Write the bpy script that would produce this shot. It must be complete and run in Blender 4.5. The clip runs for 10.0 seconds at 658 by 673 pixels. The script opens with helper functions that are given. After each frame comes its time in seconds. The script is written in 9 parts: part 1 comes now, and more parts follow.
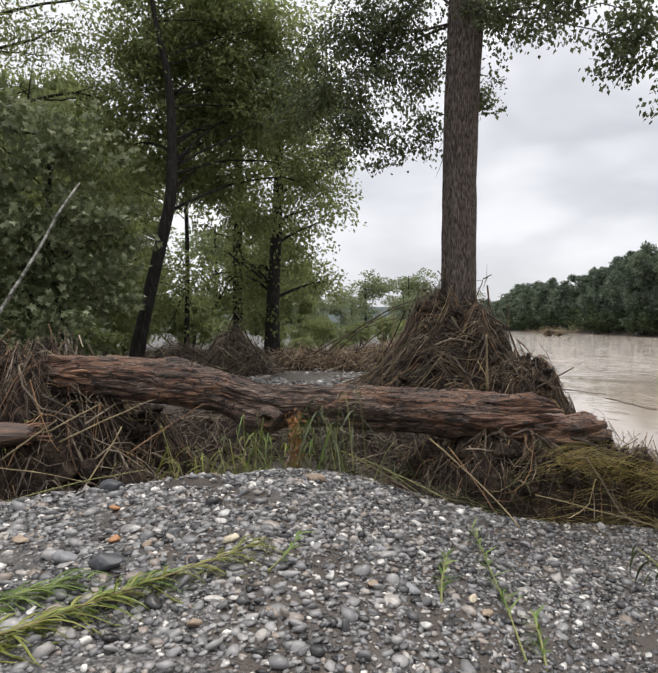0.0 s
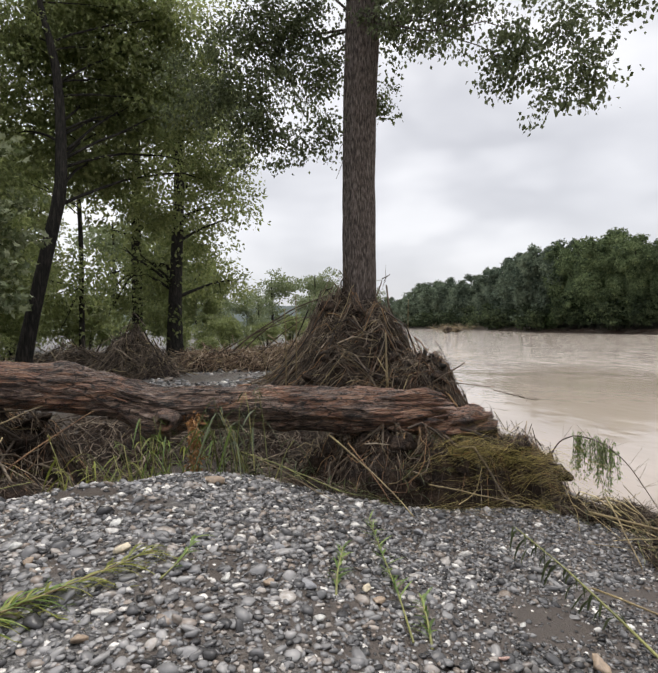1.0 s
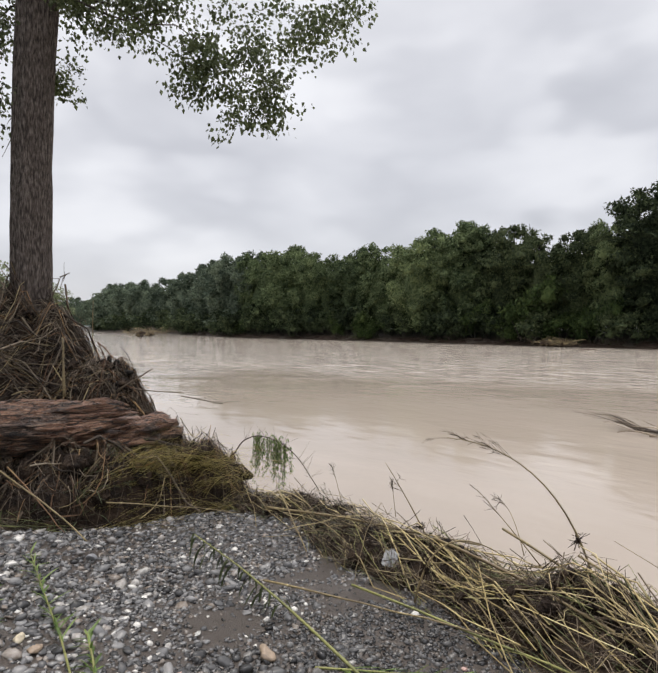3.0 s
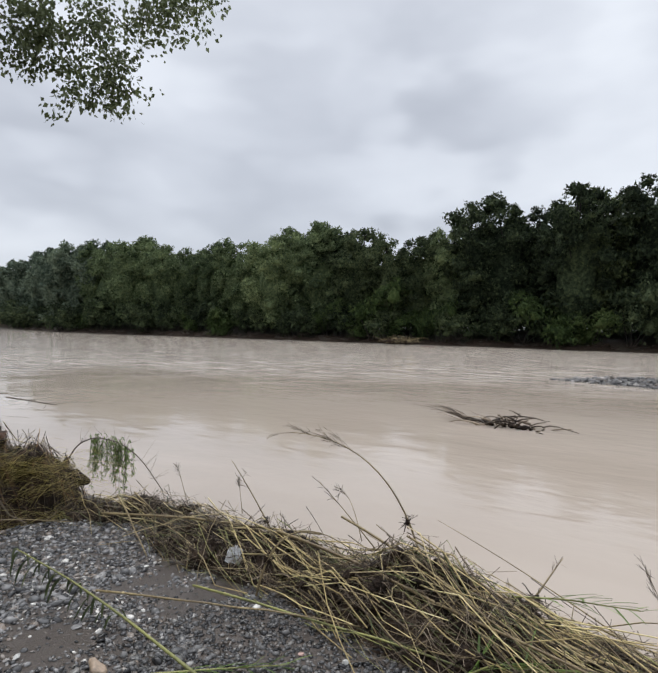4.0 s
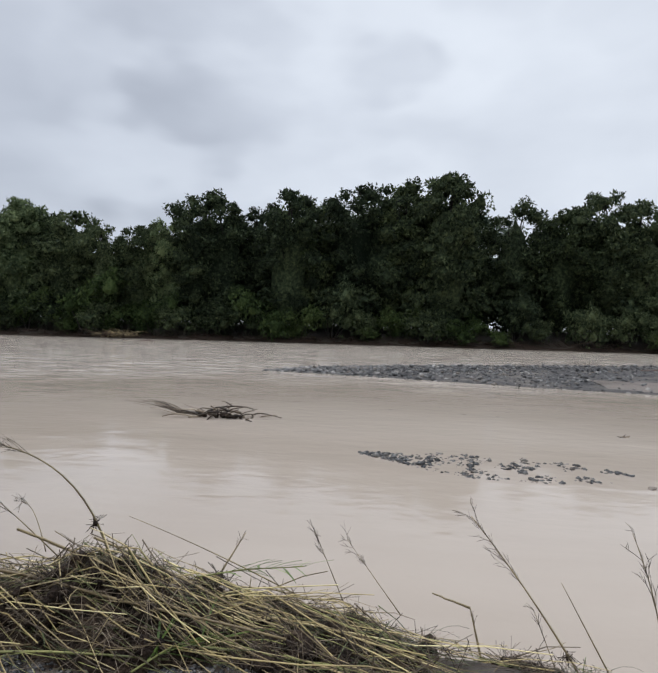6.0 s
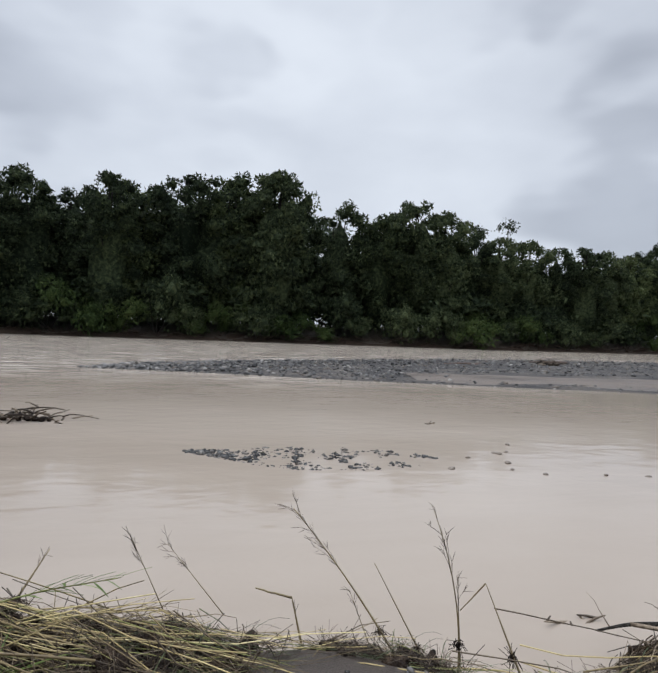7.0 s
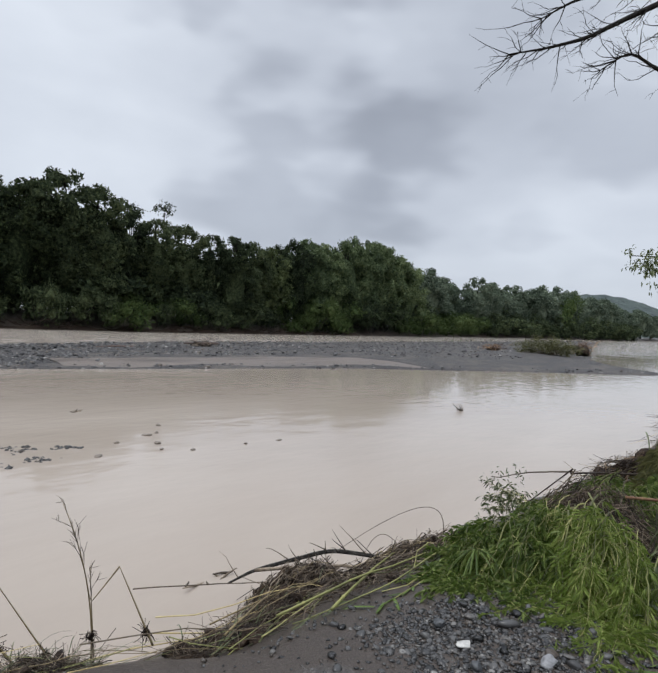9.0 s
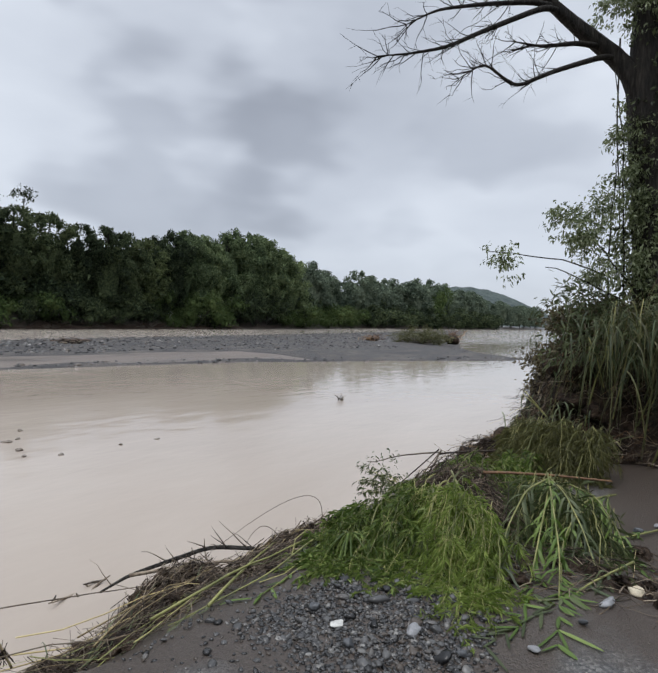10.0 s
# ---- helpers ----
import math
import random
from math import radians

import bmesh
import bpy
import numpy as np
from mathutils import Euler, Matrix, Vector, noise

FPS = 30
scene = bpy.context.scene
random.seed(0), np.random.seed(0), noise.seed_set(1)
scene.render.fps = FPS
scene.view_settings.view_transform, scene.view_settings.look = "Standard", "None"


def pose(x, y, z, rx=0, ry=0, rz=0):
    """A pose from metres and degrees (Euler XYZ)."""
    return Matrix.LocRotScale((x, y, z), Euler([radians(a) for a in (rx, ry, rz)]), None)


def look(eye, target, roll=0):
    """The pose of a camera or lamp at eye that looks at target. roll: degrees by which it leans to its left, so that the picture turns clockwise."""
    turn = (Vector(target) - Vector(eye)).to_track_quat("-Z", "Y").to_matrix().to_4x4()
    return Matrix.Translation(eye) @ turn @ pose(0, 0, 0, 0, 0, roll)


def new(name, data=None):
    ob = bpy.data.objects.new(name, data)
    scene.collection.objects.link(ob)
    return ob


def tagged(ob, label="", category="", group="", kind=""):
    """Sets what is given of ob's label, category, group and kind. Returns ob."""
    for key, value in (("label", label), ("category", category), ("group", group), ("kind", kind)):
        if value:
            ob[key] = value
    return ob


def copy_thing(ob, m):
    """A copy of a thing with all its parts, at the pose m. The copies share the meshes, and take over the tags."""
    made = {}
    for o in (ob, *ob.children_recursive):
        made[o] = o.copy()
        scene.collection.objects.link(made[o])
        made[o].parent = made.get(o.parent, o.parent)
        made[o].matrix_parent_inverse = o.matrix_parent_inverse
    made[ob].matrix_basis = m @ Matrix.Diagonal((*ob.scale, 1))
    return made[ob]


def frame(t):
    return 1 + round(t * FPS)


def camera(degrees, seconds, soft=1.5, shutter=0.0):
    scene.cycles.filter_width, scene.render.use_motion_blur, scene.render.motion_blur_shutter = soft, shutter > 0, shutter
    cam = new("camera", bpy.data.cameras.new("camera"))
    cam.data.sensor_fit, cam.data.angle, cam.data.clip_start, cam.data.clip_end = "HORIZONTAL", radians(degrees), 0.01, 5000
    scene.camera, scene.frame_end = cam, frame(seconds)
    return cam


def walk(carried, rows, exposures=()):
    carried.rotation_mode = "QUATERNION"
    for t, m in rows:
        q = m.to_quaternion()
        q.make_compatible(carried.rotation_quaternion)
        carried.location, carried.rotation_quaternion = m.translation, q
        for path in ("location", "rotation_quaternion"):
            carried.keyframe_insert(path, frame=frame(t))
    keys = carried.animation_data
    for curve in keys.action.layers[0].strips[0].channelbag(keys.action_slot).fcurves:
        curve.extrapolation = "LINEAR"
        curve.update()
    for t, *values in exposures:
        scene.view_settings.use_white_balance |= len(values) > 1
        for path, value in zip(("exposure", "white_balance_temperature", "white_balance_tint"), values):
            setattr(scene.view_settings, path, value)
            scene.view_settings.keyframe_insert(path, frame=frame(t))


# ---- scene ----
cam = camera(61.5, 10.0, soft=1.8, shutter=0.0)
METRES, EYE, TILT, LEAN, TURN = 0.78, 1.5, 1.7, 0.8, 0.0
ROWS = [
    (0.0, 0.0, 0.0, 0.0, 0.02, -2.71, -0.51),
    (0.5, 0.0475, -0.013, 0.0075, -4.16, -2.79, -0.35),
    (1.0, 0.0956, -0.0487, 0.0138, -9.51, -2.77, -0.13),
    (1.5, 0.151, -0.032, 0.0087, -16.11, -2.66, -0.08),
    (2.0, 0.2152, -0.0037, 0.0223, -23.81, -2.29, -0.35),
    (2.5, 0.2343, 0.0126, 0.0357, -31.9, -2.03, -1.02),
    (3.0, 0.2445, 0.0016, 0.0346, -40.35, -1.78, -1.85),
    (4.5, 0.2895, -0.1619, 0.0446, -61.78, -1.4, -2.9),
    (5.0, 0.2802, -0.2535, 0.0501, -68.14, -1.21, -2.94),
    (5.5, 0.2773, -0.3319, 0.045, -75.28, -0.97, -3.03),
    (7.0, 0.338, -0.4092, 0.0556, -101.02, -0.13, -3.75),
    (7.5, 0.331, -0.4416, 0.0558, -109.78, 0.02, -4.03),
    (8.0, 0.3119, -0.4783, 0.0615, -118.55, 0.11, -4.17),
    (8.5, 0.2798, -0.5157, 0.0648, -127.28, 0.2, -3.98),
    (9.0, 0.2335, -0.5501, 0.0601, -135.48, 0.25, -3.48),
    (9.5, 0.1865, -0.573, 0.0658, -142.43, 0.25, -2.86),
    (10.0, 0.1561, -0.5796, 0.065, -147.48, 0.12, -2.33),
]
EXPOSURES = [(0.0, 0.34, 7100, 11), (2.5, 0.26, 7150, 12), (4.4, 0.04, 6550, 9), (6.9, -0.1, 6450, 9), (8.5, -0.12, 6450, 9), (10.0, -0.08, 6450, 9)]
walk(cam, [(t, pose(0, 0, EYE, TILT, LEAN, TURN) @ pose(METRES * x, METRES * y, METRES * z, 90 + pitch, roll, yaw)) for t, x, y, z, yaw, pitch, roll in ROWS],
     exposures=EXPOSURES)

# ---- world and light ----
world = bpy.data.worlds.new("overcast_sky")
scene.world = world
world.use_nodes = True
WN, WL = world.node_tree.nodes, world.node_tree.links
WN.clear()


def wnode(kind, **values):
    n = WN.new(kind)
    for k, v in values.items():
        n.inputs[k.replace("_", " ")].default_value = v
    return n


def sky_lobe(az, elev, inner, outer):
    """1 towards a heading (degrees east of ahead) and a height, fading to 0 at outer degrees from it."""
    a, e = radians(az), radians(elev)
    dot = WN.new("ShaderNodeVectorMath")
    dot.operation = "DOT_PRODUCT"
    WL.new(warped.outputs[0], dot.inputs[0])
    dot.inputs[1].default_value = (math.sin(a) * math.cos(e), math.cos(a) * math.cos(e), math.sin(e))
    m = WN.new("ShaderNodeMapRange")
    m.interpolation_type = "SMOOTHSTEP"
    WL.new(dot.outputs["Value"], m.inputs["Value"])
    m.inputs["From Min"].default_value, m.inputs["From Max"].default_value = math.cos(radians(outer)), math.cos(radians(inner))
    return m.outputs[0]


def wmath(op, a, b):
    n = WN.new("ShaderNodeMath")
    n.operation = op
    for i, v in enumerate((a, b)):
        if isinstance(v, (int, float)):
            n.inputs[i].default_value = v
        else:
            WL.new(v, n.inputs[i])
    return n.outputs[0]


wcoord = WN.new("ShaderNodeTexCoord")
wstretch = WN.new("ShaderNodeMapping")
wstretch.inputs["Scale"].default_value = (1.0, 1.0, 2.2)
WL.new(wcoord.outputs["Generated"], wstretch.inputs["Vector"])
warp_noise = wnode("ShaderNodeTexNoise", Scale=3.0, Detail=3.0, Roughness=0.45)
WL.new(wstretch.outputs[0], warp_noise.inputs["Vector"])
warp_off = WN.new("ShaderNodeVectorMath")
warp_off.operation = "MULTIPLY_ADD"
WL.new(warp_noise.outputs["Color"], warp_off.inputs[0])
warp_off.inputs[1].default_value = (0.3, 0.3, 0.24)
warp_off.inputs[2].default_value = (-0.15, -0.15, -0.12)
warped = WN.new("ShaderNodeVectorMath")
warped.operation = "ADD"
WL.new(wcoord.outputs["Generated"], warped.inputs[0])
WL.new(warp_off.outputs[0], warped.inputs[1])
puffs = wnode("ShaderNodeTexNoise", Scale=2.0, Detail=6.0, Roughness=0.48)
WL.new(wstretch.outputs[0], puffs.inputs["Vector"])
tone = wmath("MULTIPLY_ADD", puffs.outputs["Fac"], 0.7)
tone.node.inputs[2].default_value = 0.29
# darker cloud banks and brighter breaks, where the overcast shows them
for az, elev, inner, outer, amount in ((131, 19, 2, 17, -0.3), (150, 24, 1, 19, -0.2), (115, 30, 1, 12, -0.06), (168, 12, 1, 14, -0.10), (72, 17, 0, 15, -0.16),
                                       (40, 12, 1, 26, -0.22), (15, 14, 1, 20, -0.24), (60, 22, 1, 16, -0.08), (164, 22, 0, 22, 0.10), (98, 24, 1, 28, 0.14), (84, 31, 1, 20, 0.10),
                                       (26, 30, 1, 16, 0.16), (44, 25, 2, 17, 0.16), (20, 7, 0, 12, 0.06), (-20, 40, 10, 40, 0.15)):
    tone = wmath("ADD", tone, wmath("MULTIPLY", sky_lobe(az, elev, inner, outer), amount))
cloud = WN.new("ShaderNodeValToRGB")
cloud.color_ramp.interpolation = "B_SPLINE"
cloud.color_ramp.elements[0].position, cloud.color_ramp.elements[0].color = 0.0, (0.30, 0.325, 0.385, 1)
cloud.color_ramp.elements[1].position, cloud.color_ramp.elements[1].color = 1.0, (0.90, 0.95, 1.03, 1)
mid = cloud.color_ramp.elements.new(0.55)
mid.color = (0.572, 0.614, 0.704, 1)
WL.new(tone, cloud.inputs["Fac"])
sky = WN.new("ShaderNodeTexSky")
sky.sky_type, sky.sun_disc, sky.sun_elevation, sky.sun_rotation = "NISHITA", False, radians(52), radians(20)
clear = wnode("ShaderNodeBackground", Strength=0.008)
WL.new(sky.outputs[0], clear.inputs["Color"])
grey = wnode("ShaderNodeBackground", Strength=1.0)
# an overcast sky is brightest overhead
height = WN.new("ShaderNodeSeparateXYZ")
WL.new(wcoord.outputs["Generated"], height.inputs[0])
zenith = WN.new("ShaderNodeMapRange")
zenith.interpolation_type = "SMOOTHSTEP"
WL.new(height.outputs["Z"], zenith.inputs["Value"])
zenith.inputs["From Min"].default_value, zenith.inputs["From Max"].default_value = 0.5, 0.9
zenith.inputs["To Min"].default_value, zenith.inputs["To Max"].default_value = 1.0, 3.0
WL.new(zenith.outputs[0], grey.inputs["Strength"])
WL.new(cloud.outputs["Color"], grey.inputs["Color"])
both = WN.new("ShaderNodeAddShader")
WL.new(clear.outputs[0], both.inputs[0])
WL.new(grey.outputs[0], both.inputs[1])
wout = WN.new("ShaderNodeOutputWorld")
WL.new(both.outputs[0], wout.inputs["Surface"])

sun = new("sun", bpy.data.lights.new("sun", "SUN"))
sun.data.energy, sun.data.angle, sun.data.color = 1.3, radians(25), (1.0, 0.97, 0.93)
sun.matrix_world = look((0, 0, 60), (-10, -26, 0))


# ---- materials ----
def material(name):
    m = bpy.data.materials.new(name)
    m.use_nodes = True
    return m, m.node_tree.nodes, m.node_tree.links, m.node_tree.nodes["Principled BSDF"]


def ramp(nodes, stops):
    r = nodes.new("ShaderNodeValToRGB")
    els = r.color_ramp.elements
    while len(els) < len(stops):
        els.new(0.5)
    for e, (p, c) in zip(els, stops):
        e.position, e.color = p, (*c, 1)
    return r


def surface(name, stops, scale=6.0, detail=6.0, stretch=(1, 1, 1), rough=(0.5, 0.8), bump=0.3, bump_scale=40.0, island=0.0, distance=0.02, object_random=0.0, spec=0.5):
    """Noise at two scales through a colour ramp, with matching roughness and relief. island: how far single pieces differ."""
    m, N, L, bsdf = material(name)
    tc, mp = N.new("ShaderNodeTexCoord"), N.new("ShaderNodeMapping")
    mp.inputs["Scale"].default_value = stretch
    L.new(tc.outputs["Object"], mp.inputs["Vector"])
    a, b = N.new("ShaderNodeTexNoise"), N.new("ShaderNodeTexNoise")
    a.inputs["Scale"].default_value, a.inputs["Detail"].default_value, a.inputs["Roughness"].default_value = scale, detail, 0.6
    b.inputs["Scale"].default_value, b.inputs["Detail"].default_value = bump_scale, 5.0
    L.new(mp.outputs[0], a.inputs["Vector"])
    L.new(mp.outputs[0], b.inputs["Vector"])
    mix = N.new("ShaderNodeMath")
    mix.operation = "MULTIPLY_ADD"
    L.new(b.outputs["Fac"], mix.inputs[0])
    mix.inputs[1].default_value = 0.35
    L.new(a.outputs["Fac"], mix.inputs[2])
    val = mix.outputs[0]
    shift = N.new("ShaderNodeMath")
    shift.operation = "SUBTRACT"
    L.new(val, shift.inputs[0])
    shift.inputs[1].default_value = 0.175
    val = shift.outputs[0]
    if island or object_random:
        src = N.new("ShaderNodeNewGeometry").outputs["Random Per Island"] if island else N.new("ShaderNodeObjectInfo").outputs["Random"]
        add = N.new("ShaderNodeMath")
        add.operation = "MULTIPLY_ADD"
        L.new(src, add.inputs[0])
        k = island or object_random
        add.inputs[1].default_value = k
        L.new(val, add.inputs[2])
        sub = N.new("ShaderNodeMath")
        sub.operation = "SUBTRACT"
        L.new(add.outputs[0], sub.inputs[0])
        sub.inputs[1].default_value = k / 2
        val = sub.outputs[0]
    r = ramp(N, stops)
    L.new(val, r.inputs["Fac"])
    L.new(r.outputs["Color"], bsdf.inputs["Base Color"])
    rr = N.new("ShaderNodeMapRange")
    L.new(a.outputs["Fac"], rr.inputs["Value"])
    rr.inputs["From Min"].default_value, rr.inputs["From Max"].default_value = 0.3, 0.7
    rr.inputs["To Min"].default_value, rr.inputs["To Max"].default_value = rough
    L.new(rr.outputs[0], bsdf.inputs["Roughness"])
    bsdf.inputs["Specular IOR Level"].default_value = spec
    if bump:
        bp = N.new("ShaderNodeBump")
        bp.inputs["Strength"].default_value, bp.inputs["Distance"].default_value = bump, distance
        L.new(b.outputs["Fac"], bp.inputs["Height"])
        L.new(bp.outputs[0], bsdf.inputs["Normal"])
    return m


def leafy(name, dark, mid_c, light, through_light=0.3, rough=0.45, big=0.6, spec=0.4, tufted=0.0):
    """Leaves: each one its own green, with light patches over the crown, a little light shining through."""
    m, N, L, bsdf = material(name)
    geo, tc = N.new("ShaderNodeNewGeometry"), N.new("ShaderNodeTexCoord")
    n = N.new("ShaderNodeTexNoise")
    n.inputs["Scale"].default_value, n.inputs["Detail"].default_value = big, 3.0
    L.new(tc.outputs["Object"], n.inputs["Vector"])
    mix = N.new("ShaderNodeMath")
    mix.operation = "MULTIPLY_ADD"
    L.new(geo.outputs["Random Per Island"], mix.inputs[0])
    mix.inputs[1].default_value = 0.55
    half = N.new("ShaderNodeMath")
    half.operation = "MULTIPLY"
    L.new(n.outputs["Fac"], half.inputs[0])
    half.inputs[1].default_value = 0.5
    L.new(half.outputs[0], mix.inputs[2])
    r = ramp(N, [(0.1, dark), (0.5, mid_c), (0.95, light)])
    fac = mix.outputs[0]
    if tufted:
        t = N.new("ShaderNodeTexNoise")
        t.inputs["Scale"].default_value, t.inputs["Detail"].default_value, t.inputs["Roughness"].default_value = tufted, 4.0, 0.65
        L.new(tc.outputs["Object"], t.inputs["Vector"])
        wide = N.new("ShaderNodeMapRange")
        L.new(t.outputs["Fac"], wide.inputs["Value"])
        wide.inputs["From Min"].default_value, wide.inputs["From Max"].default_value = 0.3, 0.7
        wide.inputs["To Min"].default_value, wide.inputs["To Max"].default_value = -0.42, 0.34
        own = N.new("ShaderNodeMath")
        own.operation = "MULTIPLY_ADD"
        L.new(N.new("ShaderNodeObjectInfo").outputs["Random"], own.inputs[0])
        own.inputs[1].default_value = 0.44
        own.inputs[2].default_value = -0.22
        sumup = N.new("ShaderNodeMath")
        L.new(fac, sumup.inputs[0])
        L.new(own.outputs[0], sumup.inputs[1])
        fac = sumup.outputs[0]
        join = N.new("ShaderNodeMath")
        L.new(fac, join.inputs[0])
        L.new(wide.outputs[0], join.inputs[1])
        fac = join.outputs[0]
        tb = N.new("ShaderNodeBump")
        tb.inputs["Strength"].default_value, tb.inputs["Distance"].default_value = 1.0, 0.5
        L.new(t.outputs["Fac"], tb.inputs["Height"])
        L.new(tb.outputs[0], bsdf.inputs["Normal"])
    L.new(fac, r.inputs["Fac"])
    L.new(r.outputs["Color"], bsdf.inputs["Base Color"])
    bsdf.inputs["Roughness"].default_value = rough
    bsdf.inputs["Specular IOR Level"].default_value = spec
    tr = N.new("ShaderNodeBsdfTranslucent")
    L.new(r.outputs["Color"], tr.inputs["Color"])
    ms = N.new("ShaderNodeMixShader")
    ms.inputs["Fac"].default_value = through_light
    L.new(bsdf.outputs[0], ms.inputs[1])
    L.new(tr.outputs[0], ms.inputs[2])
    L.new(ms.outputs[0], N["Material Output"].inputs["Surface"])
    return m


def pebble_material(name, wet, shade=1.0):
    m, N, L, bsdf = material(name)
    geo, tc = N.new("ShaderNodeNewGeometry"), N.new("ShaderNodeTexCoord")
    r = ramp(N, [(0.0, (0.024, 0.023, 0.023)), (0.22, (0.085, 0.083, 0.083)), (0.5, (0.18, 0.176, 0.174)), (0.78, (0.29, 0.28, 0.27)), (0.87, (0.21, 0.165, 0.13)), (0.955, (0.36, 0.34, 0.315)), (1.0, (0.66, 0.63, 0.58))])
    for e in list(r.color_ramp.elements)[:7 if shade < 0.7 else 5]:
        e.color = [v * shade for v in list(e.color)[:3]] + [1]
    n = N.new("ShaderNodeTexNoise")
    n.inputs["Scale"].default_value, n.inputs["Detail"].default_value = 45.0, 6.0
    L.new(tc.outputs["Object"], n.inputs["Vector"])
    add = N.new("ShaderNodeMath")
    add.operation = "MULTIPLY_ADD"
    L.new(n.outputs["Fac"], add.inputs[0])
    add.inputs[1].default_value = 0.16
    L.new(geo.outputs["Random Per Island"], add.inputs[2])
    sub = N.new("ShaderNodeMath")
    sub.operation = "SUBTRACT"
    L.new(add.outputs[0], sub.inputs[0])
    sub.inputs[1].default_value = 0.08
    L.new(sub.outputs[0], r.inputs["Fac"])
    L.new(r.outputs["Color"], bsdf.inputs["Base Color"])
    bsdf.inputs["Roughness"].default_value = wet
    bsdf.inputs["Specular IOR Level"].default_value = 0.34
    bp = N.new("ShaderNodeBump")
    bp.inputs["Strength"].default_value, bp.inputs["Distance"].default_value = 0.25, 0.004
    f = N.new("ShaderNodeTexNoise")
    f.inputs["Scale"].default_value, f.inputs["Detail"].default_value = 160.0, 4.0
    L.new(tc.outputs["Object"], f.inputs["Vector"])
    L.new(f.outputs["Fac"], bp.inputs["Height"])
    L.new(bp.outputs[0], bsdf.inputs["Normal"])
    return m


def water_material():
    m, N, L, bsdf = material("muddy_water")
    tc = N.new("ShaderNodeTexCoord")

    def wave(scale, stretch, detail, dist=0.0):
        mp, n = N.new("ShaderNodeMapping"), N.new("ShaderNodeTexNoise")
        mp.inputs["Scale"].default_value = stretch
        L.new(tc.outputs["Object"], mp.inputs["Vector"])
        L.new(mp.outputs[0], n.inputs["Vector"])
        n.inputs["Scale"].default_value, n.inputs["Detail"].default_value, n.inputs["Distortion"].default_value = scale, detail, dist
        return n.outputs["Fac"]

    def combine(op, a, b):
        n = N.new("ShaderNodeMath")
        n.operation = op
        for i, v in enumerate((a, b)):
            if isinstance(v, float):
                n.inputs[i].default_value = v
            else:
                L.new(v, n.inputs[i])
        return n.outputs[0]

    silt = wave(0.12, (1, 0.35, 1), 5.0, 0.6)
    r = ramp(N, [(0.3, (0.30, 0.25, 0.205)), (0.55, (0.36, 0.305, 0.255)), (0.8, (0.42, 0.365, 0.31))])
    L.new(silt, r.inputs["Fac"])
    bsdf.inputs["IOR"].default_value = 1.33
    bsdf.inputs["Roughness"].default_value = 0.035
    fine = wave(7.0, (1.0, 0.45, 1), 3.0)
    lap = wave(2.2, (1.0, 0.4, 1), 3.0, 0.5)
    chop = wave(2.6, (1.0, 0.55, 1), 4.0, 0.6)
    broad = wave(1.1, (0.8, 0.5, 1), 5.0, 0.8)
    swift = N.new("ShaderNodeMapRange")
    swift.interpolation_type = "SMOOTHSTEP"
    sep = N.new("ShaderNodeSeparateXYZ")
    L.new(tc.outputs["Object"], sep.inputs[0])
    upstream = combine("MULTIPLY", combine("MAXIMUM", combine("SUBTRACT", sep.outputs["Y"], 6.0), 0.0), 0.5)
    bend = combine("ADD", combine("ADD", sep.outputs["X"], upstream), combine("MULTIPLY", wave(0.15, (1, 1, 1), 2.0), 10.0))
    L.new(bend, swift.inputs["Value"])
    swift.inputs["From Min"].default_value, swift.inputs["From Max"].default_value = 22.0, 36.0
    swift.inputs["To Min"].default_value, swift.inputs["To Max"].default_value = 0.04, 1.0
    h = combine("ADD", combine("ADD", combine("MULTIPLY", fine, 0.0022), combine("MULTIPLY", lap, 0.0075)), combine("MULTIPLY", combine("ADD", combine("MULTIPLY", broad, 0.2), combine("MULTIPLY", chop, 0.11)), swift.outputs[0]))
    # pale churned crests on the swift water, with sky brightness mixed into the colour
    crest = N.new("ShaderNodeMapRange")
    L.new(wave(1.5, (1.0, 0.3, 1), 6.0, 0.8), crest.inputs["Value"])
    crest.inputs["From Min"].default_value, crest.inputs["From Max"].default_value = 0.46, 0.66
    crest.inputs["To Min"].default_value, crest.inputs["To Max"].default_value = 0.1, 0.8
    churn = N.new("ShaderNodeMix")
    churn.data_type = "RGBA"
    L.new(combine("MULTIPLY", crest.outputs[0], swift.outputs[0]), churn.inputs["Factor"])
    L.new(r.outputs["Color"], churn.inputs["A"])
    churn.inputs["B"].default_value = (0.66, 0.6, 0.53, 1)
    L.new(churn.outputs["Result"], bsdf.inputs["Base Color"])
    bp = N.new("ShaderNodeBump")
    bp.inputs["Strength"].default_value, bp.inputs["Distance"].default_value = 1.0, 1.0
    L.new(h, bp.inputs["Height"])
    L.new(bp.outputs[0], bsdf.inputs["Normal"])
    return m


